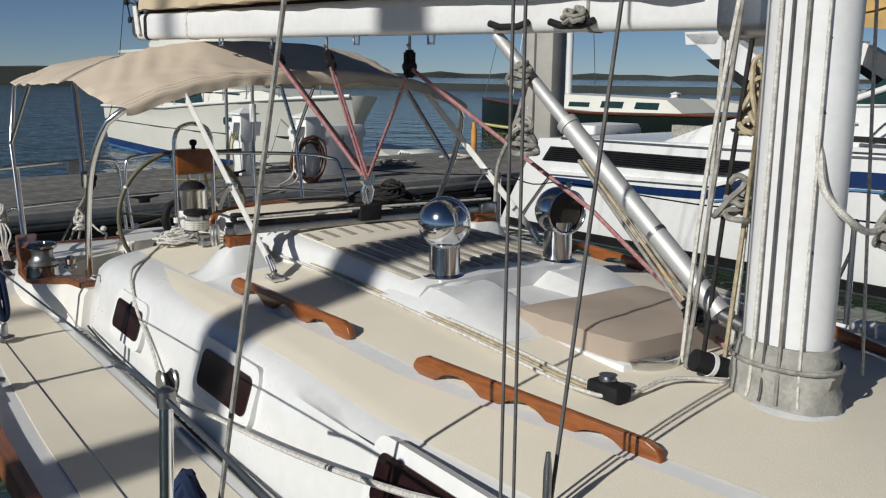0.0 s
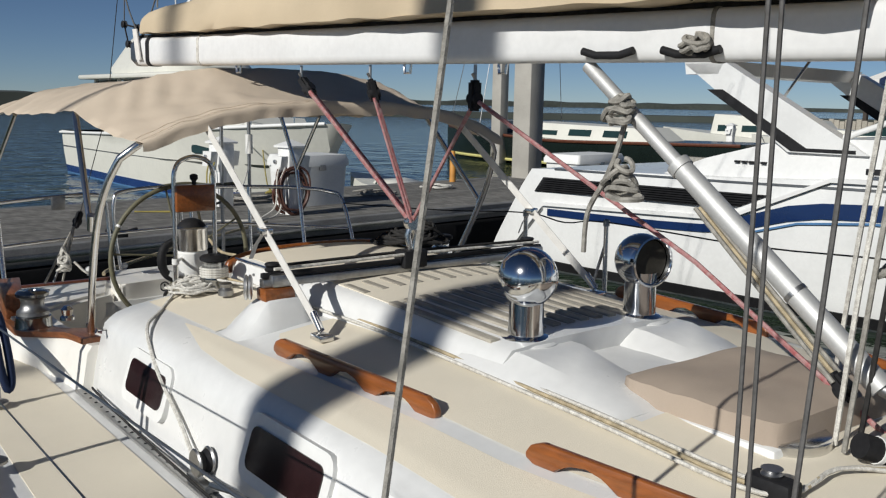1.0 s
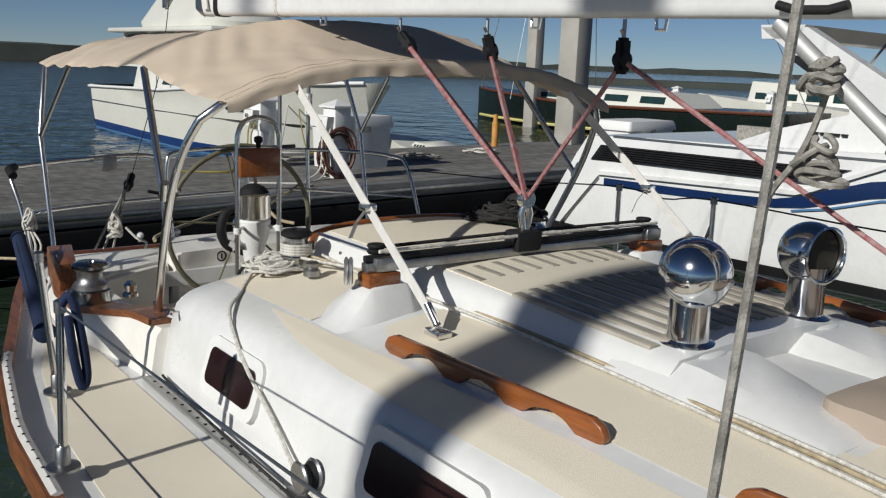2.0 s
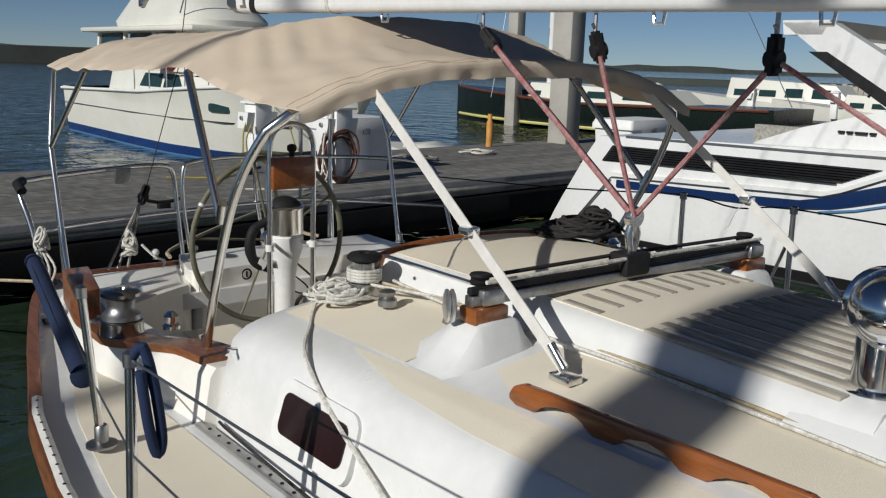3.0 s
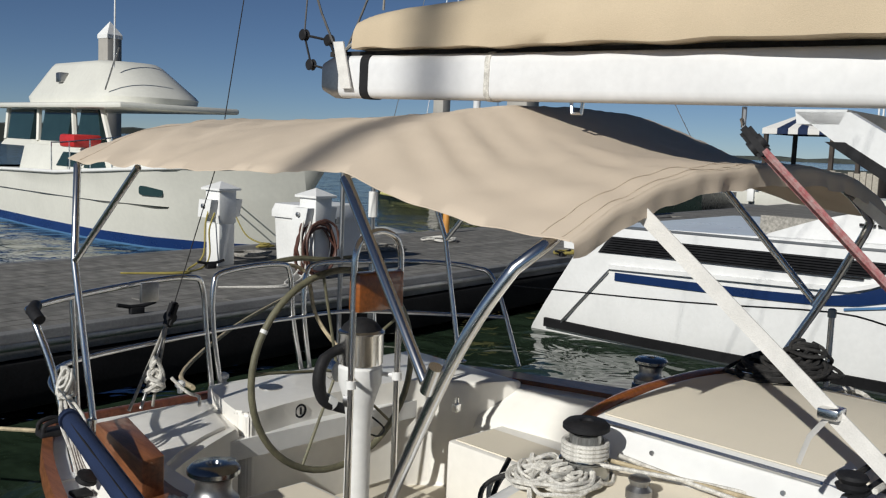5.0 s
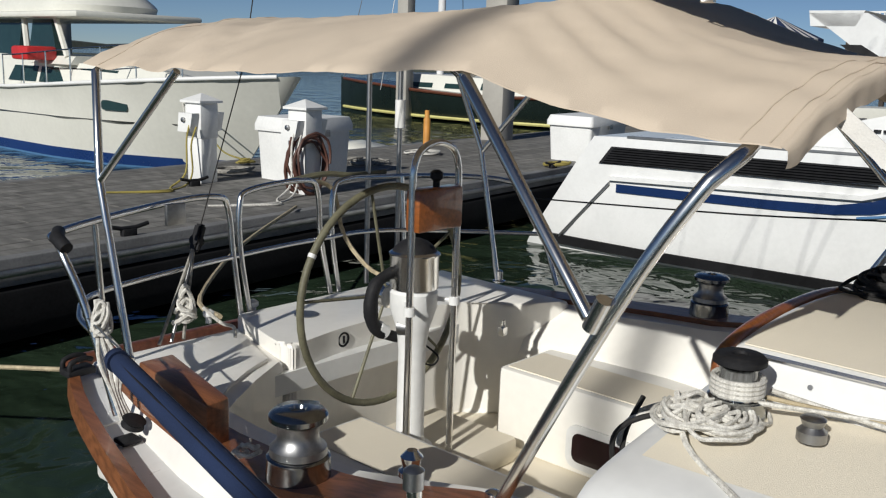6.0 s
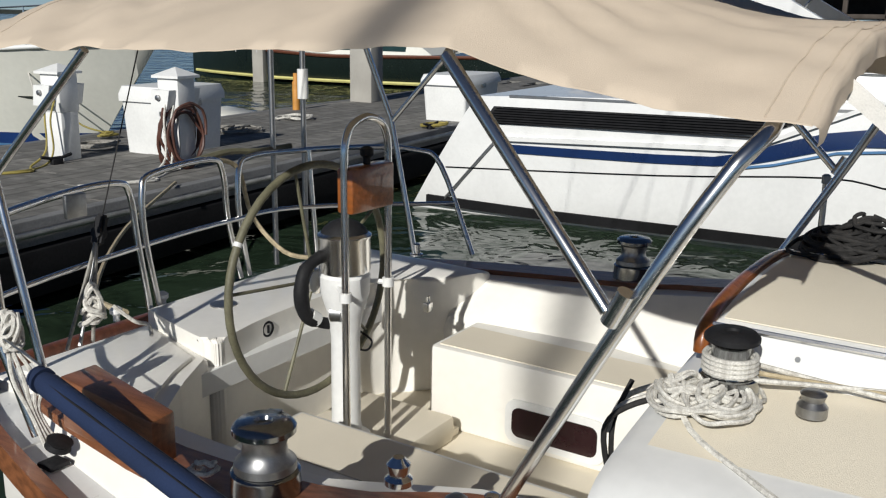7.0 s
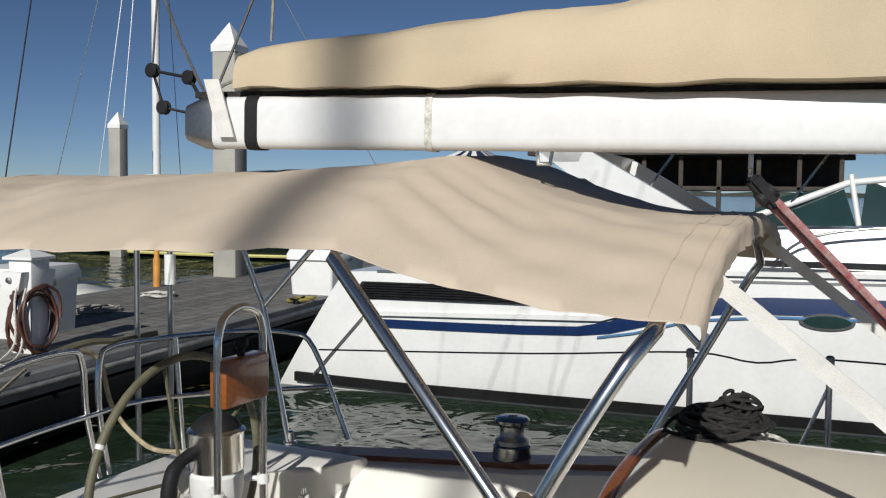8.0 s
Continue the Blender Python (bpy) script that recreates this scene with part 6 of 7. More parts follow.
HAL = [((0.16, -0.70, 1.02), (-0.15, -0.98, 2.3)), ((-0.10, -0.86, 1.0), (-0.05, -1.0, 2.4)), ((-0.13, -0.90, 1.0), (-0.06, -1.02, 2.6)), ((-0.06, -0.90, 1.02), (-0.02, -1.03, 2.5)), ((-0.05, -0.96, 0.99), (-0.03, -1.05, 2.6)), ((0.02, -0.93, 1.02), (0.0, -1.03, 2.4)), ((-0.09, -1.06, 0.98), (-0.07, -1.08, 3.2)), ((-0.095, -1.12, 0.98), (-0.085, -1.13, 3.2)), ((-0.10, -1.14, 0.98), (-0.085, -1.16, 3.2)), ((0.14, -1.32, 1.0), (0.09, -1.25, 2.8)), ((0.18, -1.30, 1.0), (0.10, -1.22, 2.8)), ((0.22, -1.2, 1.0), (0.12, -1.15, 2.8))]
for i, (p, q) in enumerate(HAL):
    p, q = Vector(p), Vector(q)
    rnd = random.Random(i)
    mid = p.lerp(q, 0.4) + Vector((rnd.uniform(-0.02, 0.02), rnd.uniform(-0.02, 0.02), 0))
    rope([p, mid, q], 0.0065 if i < 6 else 0.0045, (ROPE_WHITE, ROPE_WHITE, ROPE_GREY, ROPE_BLACK, ROPE_TAN, ROPE_WHITE)[i % 6], ("white", "white", "grey", "black", "tan", "white")[i % 6] + " halyard led down beside the mast", "halyard", 4, "halyard", group=g)
tangle((-0.02, -0.98, 1.62), 0.04, 0.05, 0.22, 9, 0.007, ROPE_TAN, "tan halyard tails bunched beside the mast", 31, "rope_hank")
tangle((-0.02, -0.99, 1.95), 0.04, 0.05, 0.25, 9, 0.007, ROPE_TAN, "tan halyard tails hung at the gooseneck", 32, "rope_hank")
tangle((-0.04, -0.96, 1.40), 0.05, 0.05, 0.12, 6, 0.008, ROPE_GREY, "grey rope knot beside the mast", 33, "rope_knot")
tangle((-0.09, -1.20, 1.66), 0.02, 0.035, 0.12, 5, 0.009, ROPE_WHITE, "white rope hitch on the mast cleat", 34, "rope_hitch")
rope([(-0.09, -1.17, 1.74), (-0.10, -1.22, 1.62), (-0.11, -1.25, 1.52), (-0.09, -1.30, 1.46), (0.0, -1.30, 1.42), (0.08, -1.29, 1.42)], 0.009, ROPE_WHITE, "thick pale rope hitched round the mast")
tangle((0.10, -1.31, 1.36), 0.04, 0.045, 0.12, 8, 0.008, ROPE_GREY, "grey rope knot on the mast front", 35, "rope_knot")
rope([(-0.075, -1.20, 2.6), (-0.08, -1.21, 2.1), (-0.085, -1.20, 1.7)], 0.007, ROPE_WHITE, "white rope tied down the mast side")

for a, r, mtl, word in ((168, 0.005, ROPE_WHITE, "white"), (183, 0.0035, ROPE_SHROUD, "dark"), (200, 0.005, ROPE_GREY, "grey"), (222, 0.004, ROPE_WHITE, "white")):
    ca, sa = math.cos(radians(a)), math.sin(radians(a))
    rope([(MX + 0.112 * ca, MY + 0.15 * sa, 0.985), (MX + 0.10 * ca, MY + 0.134 * sa, 1.14), (MX + 0.094 * ca, MY + 0.128 * sa, 2.2), (MX + 0.090 * ca, MY + 0.125 * sa, 4.5)], r, mtl, word + " halyard lying against the mast", "halyard", 4, "halyard", group=g)
bm = B()
tube(bm, [(MX + 0.108 * math.cos(t), MY + 0.148 * math.sin(t), 1.075) for t in lin(0, 2 * math.pi, 33)], 0.006, 6)
part("boot_lashing", bm, ROPE_GREY, mast)

# shrouds
SH = "standing rigging"
for p, q, r, m in (((-1.50, -0.90, 0.66), (-1.14, -0.80, 2.6), 0.0058, ROPE_GREY), ((-1.0, -1.19, 0.75), (-1.005, -1.19, 4.5), 0.0036, ROPE_SHROUD), ((-0.975, -1.20, 0.75), (-0.99, -1.19, 4.5), 0.0036, ROPE_SHROUD), ((-0.89, -1.20, 0.85), (-0.55, -1.15, 3.0), 0.0045, ROPE_SHROUD), ((1.0, -1.19, 0.75), (1.0, -1.19, 4.5), 0.004, DULL_STEEL)):
    ob = rope([p, q], r, m, "grey wire shroud from deck to mast", "shroud", 0, "shroud", group=SH)
for x, y, z in ((-1.0, -1.19, 0.72), (-0.975, -1.2, 0.72), (-0.89, -1.2, 0.80)):
    tb = thing("turnbuckle", (x, y, z), "steel rigging screw at a shroud foot", "turnbuckle", "shroud turnbuckles")
    bm = B()
    tube(bm, [(x, y, z), (x, y, z + 0.05), (x, y, z + 0.2), (x, y, z + 0.24)], [0.005, 0.009, 0.009, 0.005], 8)
    part("screw_body", bm, DULL_STEEL, tb)
tangle((-1.50, -0.87, 0.92), 0.025, 0.03, 0.10, 5, 0.012, NAVY, "navy rope tied round a shroud foot", 41, "rope_knot")
rope([(-1.50, -0.86, 1.02), (-1.53, -0.84, 0.95), (-1.53, -0.86, 0.84), (-1.50, -0.88, 0.78)], 0.014, NAVY, "navy line hanging at the shroud foot")

ck = thing("stern_chock", (-1.0, 3.70, 0.655), "black mooring chock on the stern corner", "chock")
bm = B()
box(bm, -1.05, -0.95, 3.66, 3.73, 0.65, 0.675, 0.006)
part("base", bm, BLACK, ck)
for y in (3.67, 3.72):
    bm = B()
    tube(bm, [(-1.04, y, 0.67), (-1.035, y, 0.70), (-0.99, y, 0.71), (-0.96, y, 0.70)], 0.009, 8, 3)
    part("horn", bm, BLACK, ck)

# near lifelines, padded cover, lashings
wire("lifeline", [(-1.556, -0.93, 1.20), (-1.54, 1.045, 1.11)], 0.003, DULL_STEEL, "thin steel lifeline wire along the deck", "lifeline", 0)
wire("lifeline", [(-1.57, -0.93, 0.92), (-1.545, 1.045, 0.89), (-1.41, 1.70, 0.82), (-1.13, 3.36, 0.95)], 0.003, DULL_STEEL, "thin steel lower lifeline wire", "lifeline", 0)
pad = thing("lifeline_pad", (-1.3, 2.5, 0.87), "navy canvas padded cover on the lifeline", "lifeline cover")
part("cover", tube(B(), [(-1.225, 3.02, 0.926), (-1.233, 2.96, 0.919), (-1.30, 2.5, 0.865), (-1.385, 1.93, 0.81), (-1.395, 1.86, 0.805)], [0.022, 0.030, 0.032, 0.032, 0.030], 12, 4), NAVY, pad)
part("zip_seam", tube(B(), [(-1.25, 2.96, 0.939), (-1.317, 2.5, 0.889), (-1.402, 1.93, 0.832)], 0.0035, 6, 4), BLACK, pad)
for p, q in (((-1.228, 3.0, 0.924), (-1.2295, 2.988, 0.9225)), ((-1.392, 1.885, 0.807), (-1.3935, 1.872, 0.806))):
    part("end_binding", tube(B(), [p, q], 0.0325, 12), NAVY, pad)
for i in range(4):
    rope([(-1.105 + 0.004 * i, 3.345, 1.0), (-1.125 + 0.004 * i, 3.30, 0.93), (-1.15 + 0.022 * i, 3.25 - 0.012 * i, 0.84), (-1.135 + 0.008 * i, 3.21, 0.75), (-1.13 + 0.012 * i, 3.16, 0.66)], 0.0055, ROPE_WHITE, "white lashing line at the stern rail", group="stern lashings")
tangle((-1.115, 3.29, 0.90), 0.03, 0.032, 0.12, 8, 0.006, ROPE_WHITE, "white lashing knotted at the stern rail", 42, "rope_knot")
ll = thing("lead_block", (-1.14, 3.12, 0.63), "black lead block shackled to the side deck", "lead block")
bm = B()
lathe(bm, [(0.03, -0.012), (0.035, -0.01), (0.025, 0), (0.035, 0.01), (0.03, 0.012)], at(-1.12, 3.12, 0.68, 20, 10), 16)
part("sheave", bm, BLACK, ll)
bm = B()
box(bm, -1.17, -1.11, 3.09, 3.15, 0.625, 0.64, 0.005)
part("base", bm, BLACK, ll)
sp = thing("stanchion_line", (-1.545, 1.045, 1.12), "navy line hitched over a stanchion top", "rope")
bm = B()
tube(bm, smooth_path([(-1.545, 1.045, 1.10), (-1.52, 1.025, 1.14), (-1.50, 1.015, 1.05), (-1.49, 1.005, 0.93), (-1.505, 1.0, 0.90), (-1.52, 1.005, 0.97), (-1.53, 1.015, 1.09)], 5), 0.012, 8)
part("loop", bm, NAVY, sp)

# side deck: tracks, sheet, turning block
trk = thing("genoa_track", (-1.09, 0.5, DECK_Z), "perforated aluminium genoa track on the side deck", "track")
bm = B()
box(bm, -1.107, -1.073, -1.2, 1.72, DECK_Z + 0.004, DECK_Z + 0.018, 0.003)
part("bar", bm, ALU, trk)
for i in range(44):
    y = -1.15 + i * 0.065
    bm = B()
    lathe(bm, [(0.006, 0), (0.006, 0.0015)], at(-1.09, y, DECK_Z + 0.018), 8)
    part("hole", bm, BLACK, trk)
tr2 = thing("rail_track", (-1.5, 1.5, 0.655), "white perforated track along the toe rail", "track")
bm = B()
pts = [(-half(y) + 0.004, y, DECK_Z + 0.040) for y in lin(2.15, 0.9, 10)]
tube(bm, pts, 0.02, 4, flat=(0.032, 0.014))
part("bar", bm, WEB, tr2)
for y in lin(2.1, 1.0, 18):
    bm = B()
    lathe(bm, [(0.005, 0), (0.005, 0.0015)], at(-half(y) + 0.004, y, DECK_Z + 0.0465), 8)
    part("hole", bm, BLACK, tr2)
tb = thing("turning_block", (-1.075, 0.66, DECK_Z), "grey turning block on a deck track car", "block")
bm = B()
box(bm, -1.10, -1.05, 0.49, 0.63, DECK_Z + 0.018, DECK_Z + 0.045, 0.006)
part("car", bm, DULL_STEEL, tb)
for k in (-0.016, 0.016):
    bm = B()
    lathe(bm, [(0.040, -0.005), (0.044, 0), (0.040, 0.005)], at(-1.075 + k * 1.3, 0.56, DECK_Z + 0.095, 0, 90), 18)
    part("cheek", bm, DULL_STEEL, tb)
bm = B()
lathe(bm, [(0.037, -0.016), (0.029, 0), (0.037, 0.016)], at(-1.075, 0.56, DECK_Z + 0.095, 0, 90), 18)
part("sheave", bm, BLACK, tb)
rope([(-0.66, 1.66, 1.06), (-0.76, 1.58, roof(0.76, 1.58) + 0.01), (-0.86, 1.44, roof(0.86, 1.44) + 0.005), (-0.965, 1.29, 0.965), (-1.005, 1.15, 0.91), (-1.03, 1.0, 0.85), (-1.05, 0.80, 0.775), (-1.078, 0.60, 0.70), (-1.085, 0.45, 0.69), (-1.105, 0.0, 0.765), (-1.14, -0.45, 0.85), (-1.21, -1.0, 0.99), (-1.31, -1.5, 1.16), (-1.41, -1.94, 1.36), (-1.52, -2.25, 1.52), (-1.66, -2.8, 1.85)], 0.0068, ROPE_WHITE, "pale jib sheet over the cabin side to its block", "rope", 4)
rope([(-1.07, 1.62, 0.665), (-1.075, 1.5, 0.66), (-1.10, 0.95, 0.66), (-1.12, 0.0, 0.66), (-1.15, -1.2, 0.67)], 0.005, ROPE_BLACK, "dark control line along the side deck", "rope", 4)
hk = thing("eye_hook", (-1.0, 1.63, 0.88), "small steel eye on the coaming side", "eye")
bm = B()
tube(bm, [(-1.0, 1.63, 0.885), (-1.045, 1.615, 0.895), (-1.055, 1.595, 0.885), (-1.035, 1.60, 0.875)], 0.005, 6)
part("eye", bm, STEEL, hk)

# halyards led aft over the cabin top, organizer, clutch block
org = thing("deck_organizer", (-0.42, -0.90, 0.965), "black deck organizer with sheaves for halyards", "organizer")
bm = B()
box(bm, -0.455, -0.395, -0.96, -0.85, roof(0.42, -0.9), roof(0.42, -0.9) + 0.045, 0.012)
part("body", bm, BLACK, org)
bm = B()
lathe(bm, [(0.022, 0), (0.024, 0.004), (0.018, 0.01), (0.024, 0.016)], at(-0.425, -0.9, roof(0.42, -0.9) + 0.045), 14)
part("sheave", bm, DULL_STEEL, org)
for i, u in enumerate((-0.445, -0.465, -0.49)):
    rope([(-0.06 - 0.02 * i, -1.02, 0.985), (-0.25, -0.95, roof(0.25, -0.95) + 0.025), (u + 0.03, -0.9, roof(u, -0.9) + 0.02), (u, -0.4, roof(u, -0.4) + 0.019), (u, 0.4, roof(u, 0.4) + 0.019), (u - 0.01, 0.85, roof(u, 0.85) + 0.02), (u - 0.02, 1.2, roof(u, 1.2) + 0.02), (-0.60 + 0.05 * i, 1.52, roof(0.58, 1.5) + 0.05)], 0.0055, (ROPE_WHITE, ROPE_TAN, ROPE_WHITE)[i], "pale halyard led aft along the cabin top", "halyard", 5, "halyard", group="halyards led aft")
for x, y in ((-0.615, 1.385), (0.515, 1.385)):
    fb = thing("fairlead", (x, y, roof(0.5, y)), "grey cabin-top fairlead block for halyards", "fairlead", "fairleads")
    bm = B()
    lathe(bm, [(0.03, 0), (0.03, 0.02), (0.02, 0.03), (0.026, 0.045), (0.02, 0.05)], at(x, y, roof(0.5, y)), 14)
    part("body", bm, DULL_STEEL, fb)
clutch = thing("rope_clutch", (-0.56, 1.03, roof(0.55, 1.03)), "grey rope clutch with lines through it", "rope clutch")
bm = B()
prism(bm, [(0.98, roof(0.55, 1.0)), (1.14, roof(0.55, 1.1)), (1.12, roof(0.55, 1.1) + 0.04), (1.03, roof(0.55, 1.0) + 0.06), (0.98, roof(0.55, 1.0) + 0.05)], "x", -0.60, -0.50, 0.006)
part("body", bm, DULL_STEEL, clutch)
z = roof(0.58, 1.56)
tangle((-0.65, 1.575, z + 0.0), 0.12, 0.10, 0.04, 24, 0.005, ROPE_WHITE, "heap of pale halyard tails round a cabin winch", 51)
tangle((-0.66, 1.63, z - 0.012), 0.08, 0.07, 0.06, 13, 0.0055, ROPE_WHITE, "pale halyard tails piled beside a cabin winch", 52)
for i in range(4):
    rope([(-0.585 + 0.053 * math.cos(a), 1.56 + 0.053 * math.sin(a), z + 0.062 + 0.01 * i) for a in lin(0, 6.2, 14)], 0.006, ROPE_WHITE, "halyard turn wound on a winch drum", "rope", 2, group="winch turns")
rope([(-0.68, 1.62, z + 0.03), (-0.72, 1.73, z - 0.02), (-0.71, 1.78, 0.92), (-0.68, 1.77, 0.80), (-0.66, 1.78, 0.92), (-0.64, 1.75, 1.02)], 0.0065, ROPE_BLACK, "dark rope tail hanging over the cabin edge")
rope([(-0.66, 1.62, z + 0.03), (-0.69, 1.75, z - 0.03), (-0.66, 1.79, 0.90), (-0.63, 1.77, 0.97), (-0.6, 1.7, z)], 0.0065, ROPE_WHITE, "white rope loop hanging over the cabin edge")
tangle((0.36, 1.50, 1.135), 0.16, 0.14, 0.07, 34, 0.006, ROPE_BLACK, "heap of black rope on the companionway hatch", 53)
tangle((0.40, 1.46, 1.14), 0.10, 0.10, 0.10, 20, 0.006, ROPE_BLACK, "upper coils of a black rope heap", 54)
tangle((0.58, 1.42, roof(0.58, 1.4)), 0.13, 0.12, 0.05, 9, 0.0075, ROPE_WHITE, "pale rope coiled beside a cabin winch", 55)

# stern: backstay tackle, poles, lines
bt = thing("backstay_tackle", (-0.6, 3.66, 0.70), "backstay tackle with blocks at the transom", "tackle")
block_part(bt, (-0.46, 3.76, 1.10), (-0.50, 3.75, 1.0), 0.06)
for k in (-0.05, 0.0, 0.05):
    bm = B()
    tube(bm, [(-0.50, 3.75, 1.02), (-0.66 + k, 3.66, 0.70)], 0.007, 6)
    part("fall", bm, ROPE_GREY if k else DULL_STEEL, bt)
tangle((-0.60, 3.66, 0.745), 0.045, 0.045, 0.14, 10, 0.008, ROPE_WHITE, "white rope hank on the backstay tackle", 61, "rope_hank")
rope([(-0.55, 3.62, 0.82), (-0.50, 3.58, 0.76), (-0.46, 3.56, 0.74), (-0.48, 3.52, 0.715)], 0.007, ROPE_WHITE, "white rope tail on the aft seat")
rope([(-0.46, 3.76, 1.10), (-0.30, 3.70, 1.7), (0.0, 3.3, 5.0)], 0.0025, ROPE_BLACK, "steel backstay wire above its tackle", "backstay", 0)
rope([(-0.30, 3.88, 0.68), (-0.05, 4.4, 0.62), (0.9, 5.4, 0.58), (2.1, 6.35, 0.58)], 0.012, ROPE_TAN, "tan mooring line from stern to dock", "mooring line")
rope([(-1.02, 3.70, 0.668), (-1.06, 3.78, 0.66), (-1.3, 4.3, 0.60), (-2.2, 5.6, 0.52), (-3.2, 7.0, 0.56)], 0.008, ROPE_TAN, "tan mooring line from the stern quarter", "mooring line")
rope([(0.10, 3.85, 1.22), (0.30, 3.88, 1.16), (0.34, 3.84, 0.95), (0.40, 3.72, 0.80), (0.48, 3.62, 0.77)], 0.010, ROPE_TAN, "tan hose hanging from the stern rail", "hose")
rope([(0.05, 3.86, 1.215), (0.25, 3.88, 1.23), (0.42, 3.87, 1.215), (0.60, 3.85, 1.22)], 0.014, HOSE_GREEN, "yellow-green line bundled on the stern rail")
for x, z0, z1 in ((0.70, 0.70, 1.80), (0.50, 0.70, 1.75)):
    pl = thing("stern_pole", (x, 3.86, z0), "thin steel pole clamped to the stern rail", "pole", "stern poles")
    bm = B()
    tube(bm, [(x, 3.86, z0), (x, 3.86, z1)], 0.012, 8)
    part("shaft", bm, DULL_STEEL, pl)
    if x > 0.6:
        bm = B()
        tube(bm, [(x, 3.86, 1.42), (x, 3.86, 1.55)], 0.024, 10)
        part("float", bm, PLASTIC_WHITE, pl)
for x, y in ((-0.42, 3.78), (-0.20, 3.79)):
    kb = thing("cleat_knob", (x, y, 0.70), "small white plastic knob at the transom", "knob", "transom knobs")
    bm = B()
    lathe(bm, [(0.012, 0), (0.012, 0.02), (0.022, 0.03), (0.022, 0.045), (0.01, 0.055)], at(x, y, 0.70), 12)
    part("ball", bm, PLASTIC_WHITE, kb)
tangle((-1.102, 2.589, 0.738), 0.035, 0.05, 0.025, 3, 0.006, ROPE_WHITE, "white rope bowline lying on the coaming", 62, "rope_knot")
sn = thing("snatch_block", (-1.02, 2.12, 0.835), "polished snatch block on the coaming cap", "block")
bm = B()
lathe(bm, [(0.03, 0), (0.03, 0.012), (0.02, 0.02), (0.026, 0.045), (0.012, 0.06)], at(-1.02, 2.10, 0.835), 16)
part("body", bm, CHROME, sn)

# opening port in the far seat, padlock, drain holes
op = thing("seat_port", (0.368, 2.40, 0.33), "white framed tinted port in the seat front", "port")
m = Matrix.Translation((0.369, 2.40, 0.335)) @ Matrix(((0, 0, -1), (1, 0, 0), (0, 1, 0))).to_4x4()
bm = B()
prism_at(bm, rounded(0.40, 0.17, 0.045), -0.01, 0.012, m)
part("port_frame", bm, PLASTIC_WHITE, op)
bm = B()
prism_at(bm, rounded(0.34, 0.115, 0.03), -0.01, 0.016, m)
part("pane", bm, WINDOW, op)
pk = thing("padlock", (0.60, 3.10, 0.60), "steel padlock on a cockpit locker hasp", "padlock")
bm = B()
box(bm, 0.565, 0.60, 3.085, 3.115, 0.60, 0.64, 0.004)
part("lock_body", bm, STEEL, pk)
bm = B()
tube(bm, [(0.572, 3.1, 0.64), (0.574, 3.1, 0.665), (0.59, 3.1, 0.665), (0.593, 3.1, 0.64)], 0.004, 6)
part("shackle", bm, STEEL, pk)
gr = thing("cockpit_grate", (0.1, 3.08, 0.225), "cream slatted cockpit grating", "grating")
for i in range(3):
    bm = B()
    box(bm, 0.12 + 0.0 * i, 0.36, 2.80 + 0.14 * i, 2.87 + 0.14 * i, 0.222, 0.25, 0.005)
    part("slat", bm, CREAM, gr)

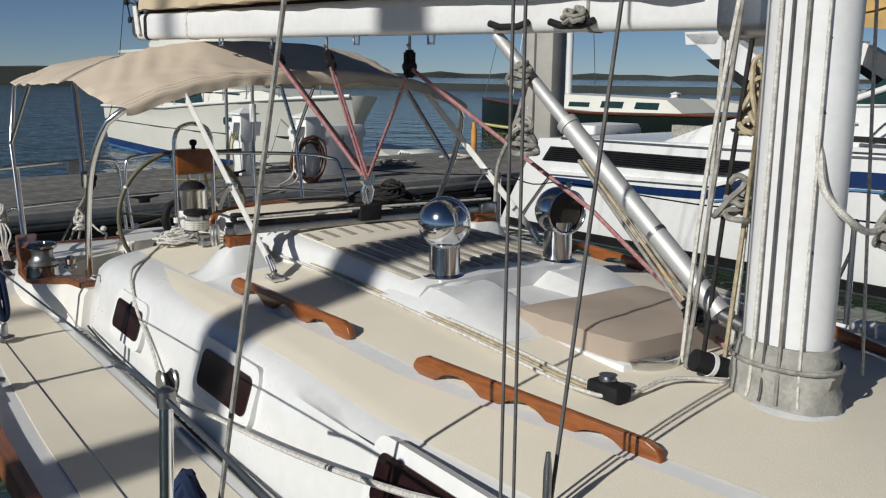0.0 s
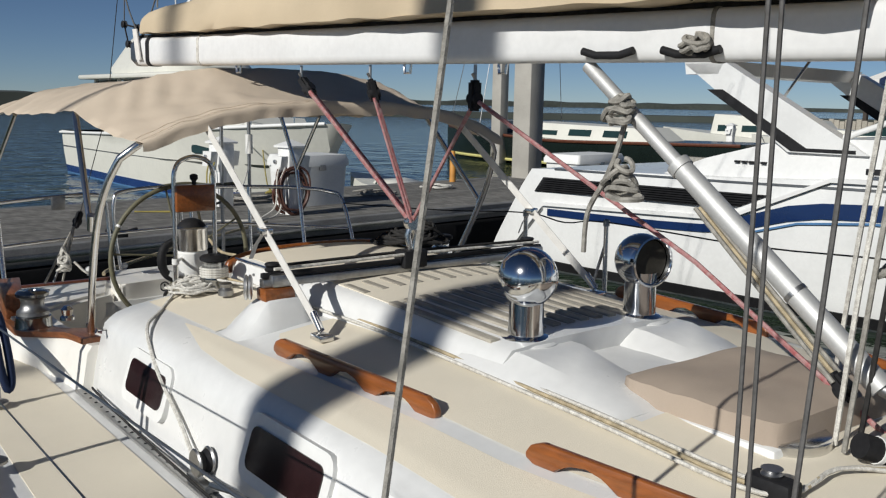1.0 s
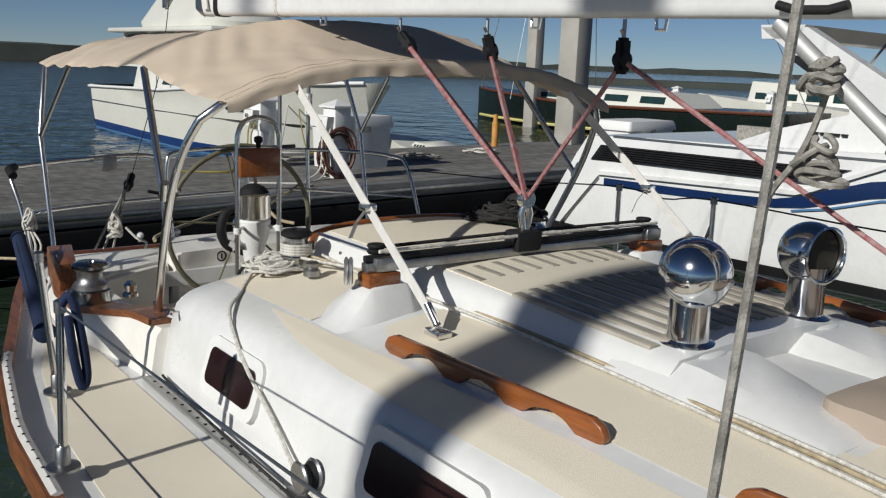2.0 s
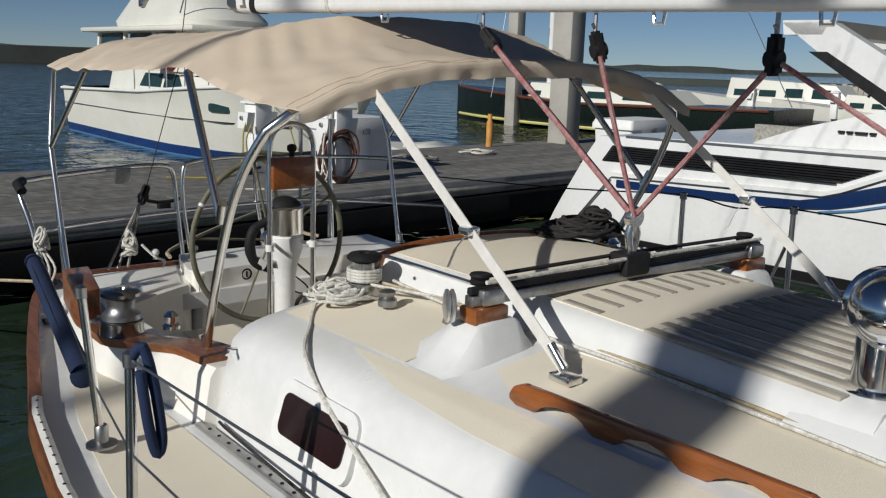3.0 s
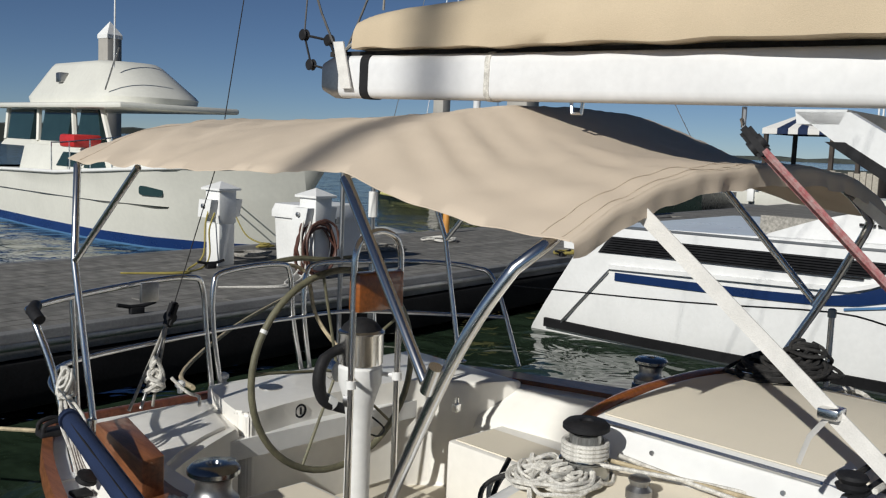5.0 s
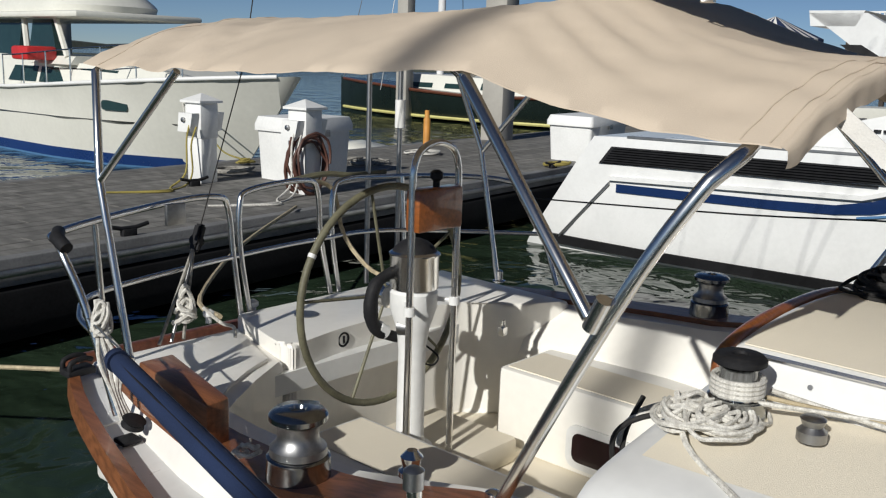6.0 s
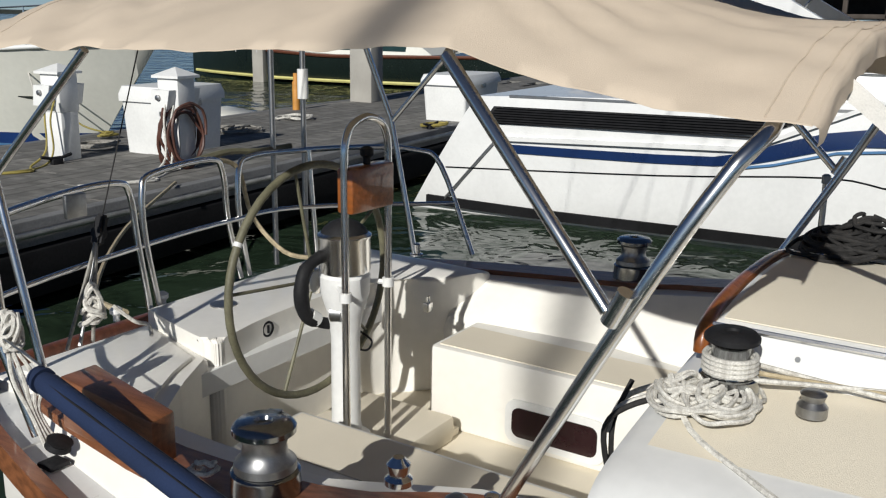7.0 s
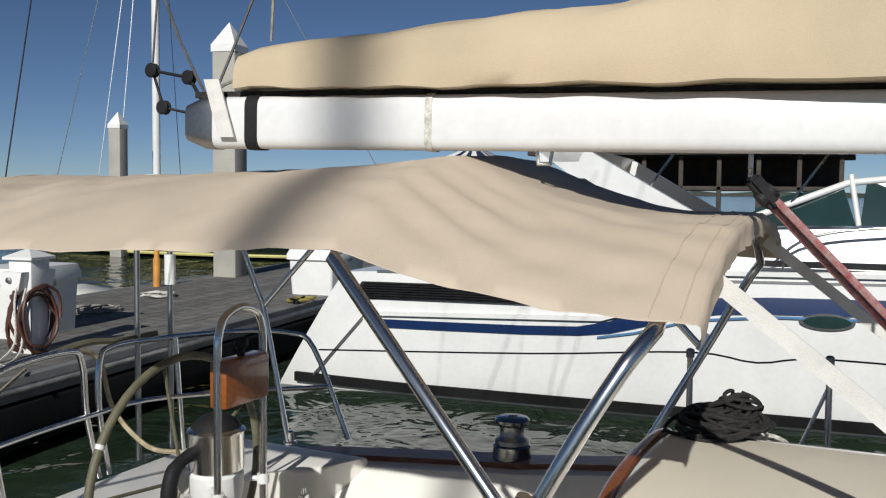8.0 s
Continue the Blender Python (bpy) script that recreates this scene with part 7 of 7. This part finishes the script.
# loose lines on the dock
cz = DOCK_Z + 0.012
for c, rx, ry, turns, mtl, lab, seed in (((5.0, 1.75), 0.34, 0.22, 7, ROPE_GREY, "grey dock line lying in loose coils", 71), ((6.4, 1.9), 0.26, 0.20, 6, ROPE_WHITE, "pale dock line lying in loose coils", 72), ((3.9, 2.45), 0.12, 0.10, 5, HOSE_YELLOW, "yellow line heaped at a dock cleat", 73)):
    p = dock(*c, cz)
    tangle(tuple(p), rx, ry, 0.05, turns, 0.011, mtl, lab, seed)
p, q = dock(3.9, 2.5, cz + 0.05), Vector((5.2, 12.3, 1.15))
for dx, mtl, lab in ((0.0, HOSE_YELLOW, "yellow mooring line from cruiser to dock"), (-0.5, ROPE_WHITE, "white mooring line from cruiser to dock")):
    a, b = p + Vector((dx, 0, 0)), q + Vector((dx * 0.3, 0.3, 0))
    rope([a, a.lerp(b, 0.35) - Vector((0, 0, 0.22)), a.lerp(b, 0.7) - Vector((0, 0, 0.16)), b], 0.010, mtl, lab, "mooring line", 5)

# lines hanging from the power posts
for x, y, mtl, word in ((2.42, 8.10, HOSE_YELLOW, "yellow"), (2.74, 7.02, ROPE_WHITE, "white")):
    for k, z0 in ((0.0, 0.52), (0.07, 0.60)):
        rope([(x - 0.14, y - 0.12 + k, DOCK_Z + z0), (x - 0.22, y - 0.16 + k, DOCK_Z + z0 * 0.7), (x - 0.20 - k, y - 0.14, DOCK_Z + 0.12), (x - 0.32 - 2 * k, y - 0.20, cz), (x - 0.62, y - 0.34 - k, cz), (x - 0.95 - 2 * k, y - 0.22 + k, cz)], 0.009, mtl, word + " line hanging from a dock power post", "rope", 5, group="dock post lines")

# ---------- dock planks ----------
plank_len, plank_w = 3.0, (DOCK_W - 0.2) / 19
me0 = None
for r in range(19):
    for c in range(-1, 5):
        off = (r * 0.83) % plank_len
        a0 = c * plank_len + off - 1.5
        if me0 is None:
            bm = B()
            box(bm, 0.004, plank_len - 0.004, 0.004, plank_w - 0.004, -0.04, 0.0, 0.004)
            me0 = bpy.data.meshes.new("plank")
            bm.to_mesh(me0)
            bm.free()
            me0.materials.append(DOCK_WOOD)
        ob = new("plank", me0)
        ob.parent = dock_ob
        ob.matrix_basis = Matrix.Rotation(DA, 4, "Z") @ Matrix.Translation((a0, 0.1 + r * plank_w, DOCK_Z + 0.004 * ((r * 5 + c * 3) % 4) / 4))
bm = B()
for r in range(19):
    for a0 in [-14 + 3 * k for k in range(4)] + [15 + 3 * k for k in range(6)]:
        box(bm, a0 + 0.004, a0 + 2.996, 0.104 + r * plank_w, 0.096 + (r + 1) * plank_w, DOCK_Z - 0.04, DOCK_Z - 0.001, m=dock_m)
tagged(part("far_planks", bm, DOCK_WOOD, dock_ob), kind="stuff")

# canvas seams
for y in (1.405, 1.455, 3.57):
    bm = B()
    tube(bm, [(bim_x(u, y), y, bim_pt(u, y) + 0.001) for u in lin(-0.995, 0.995, 90)], 0.0016, 4)
    part("seam", bm, CANVAS, bim)
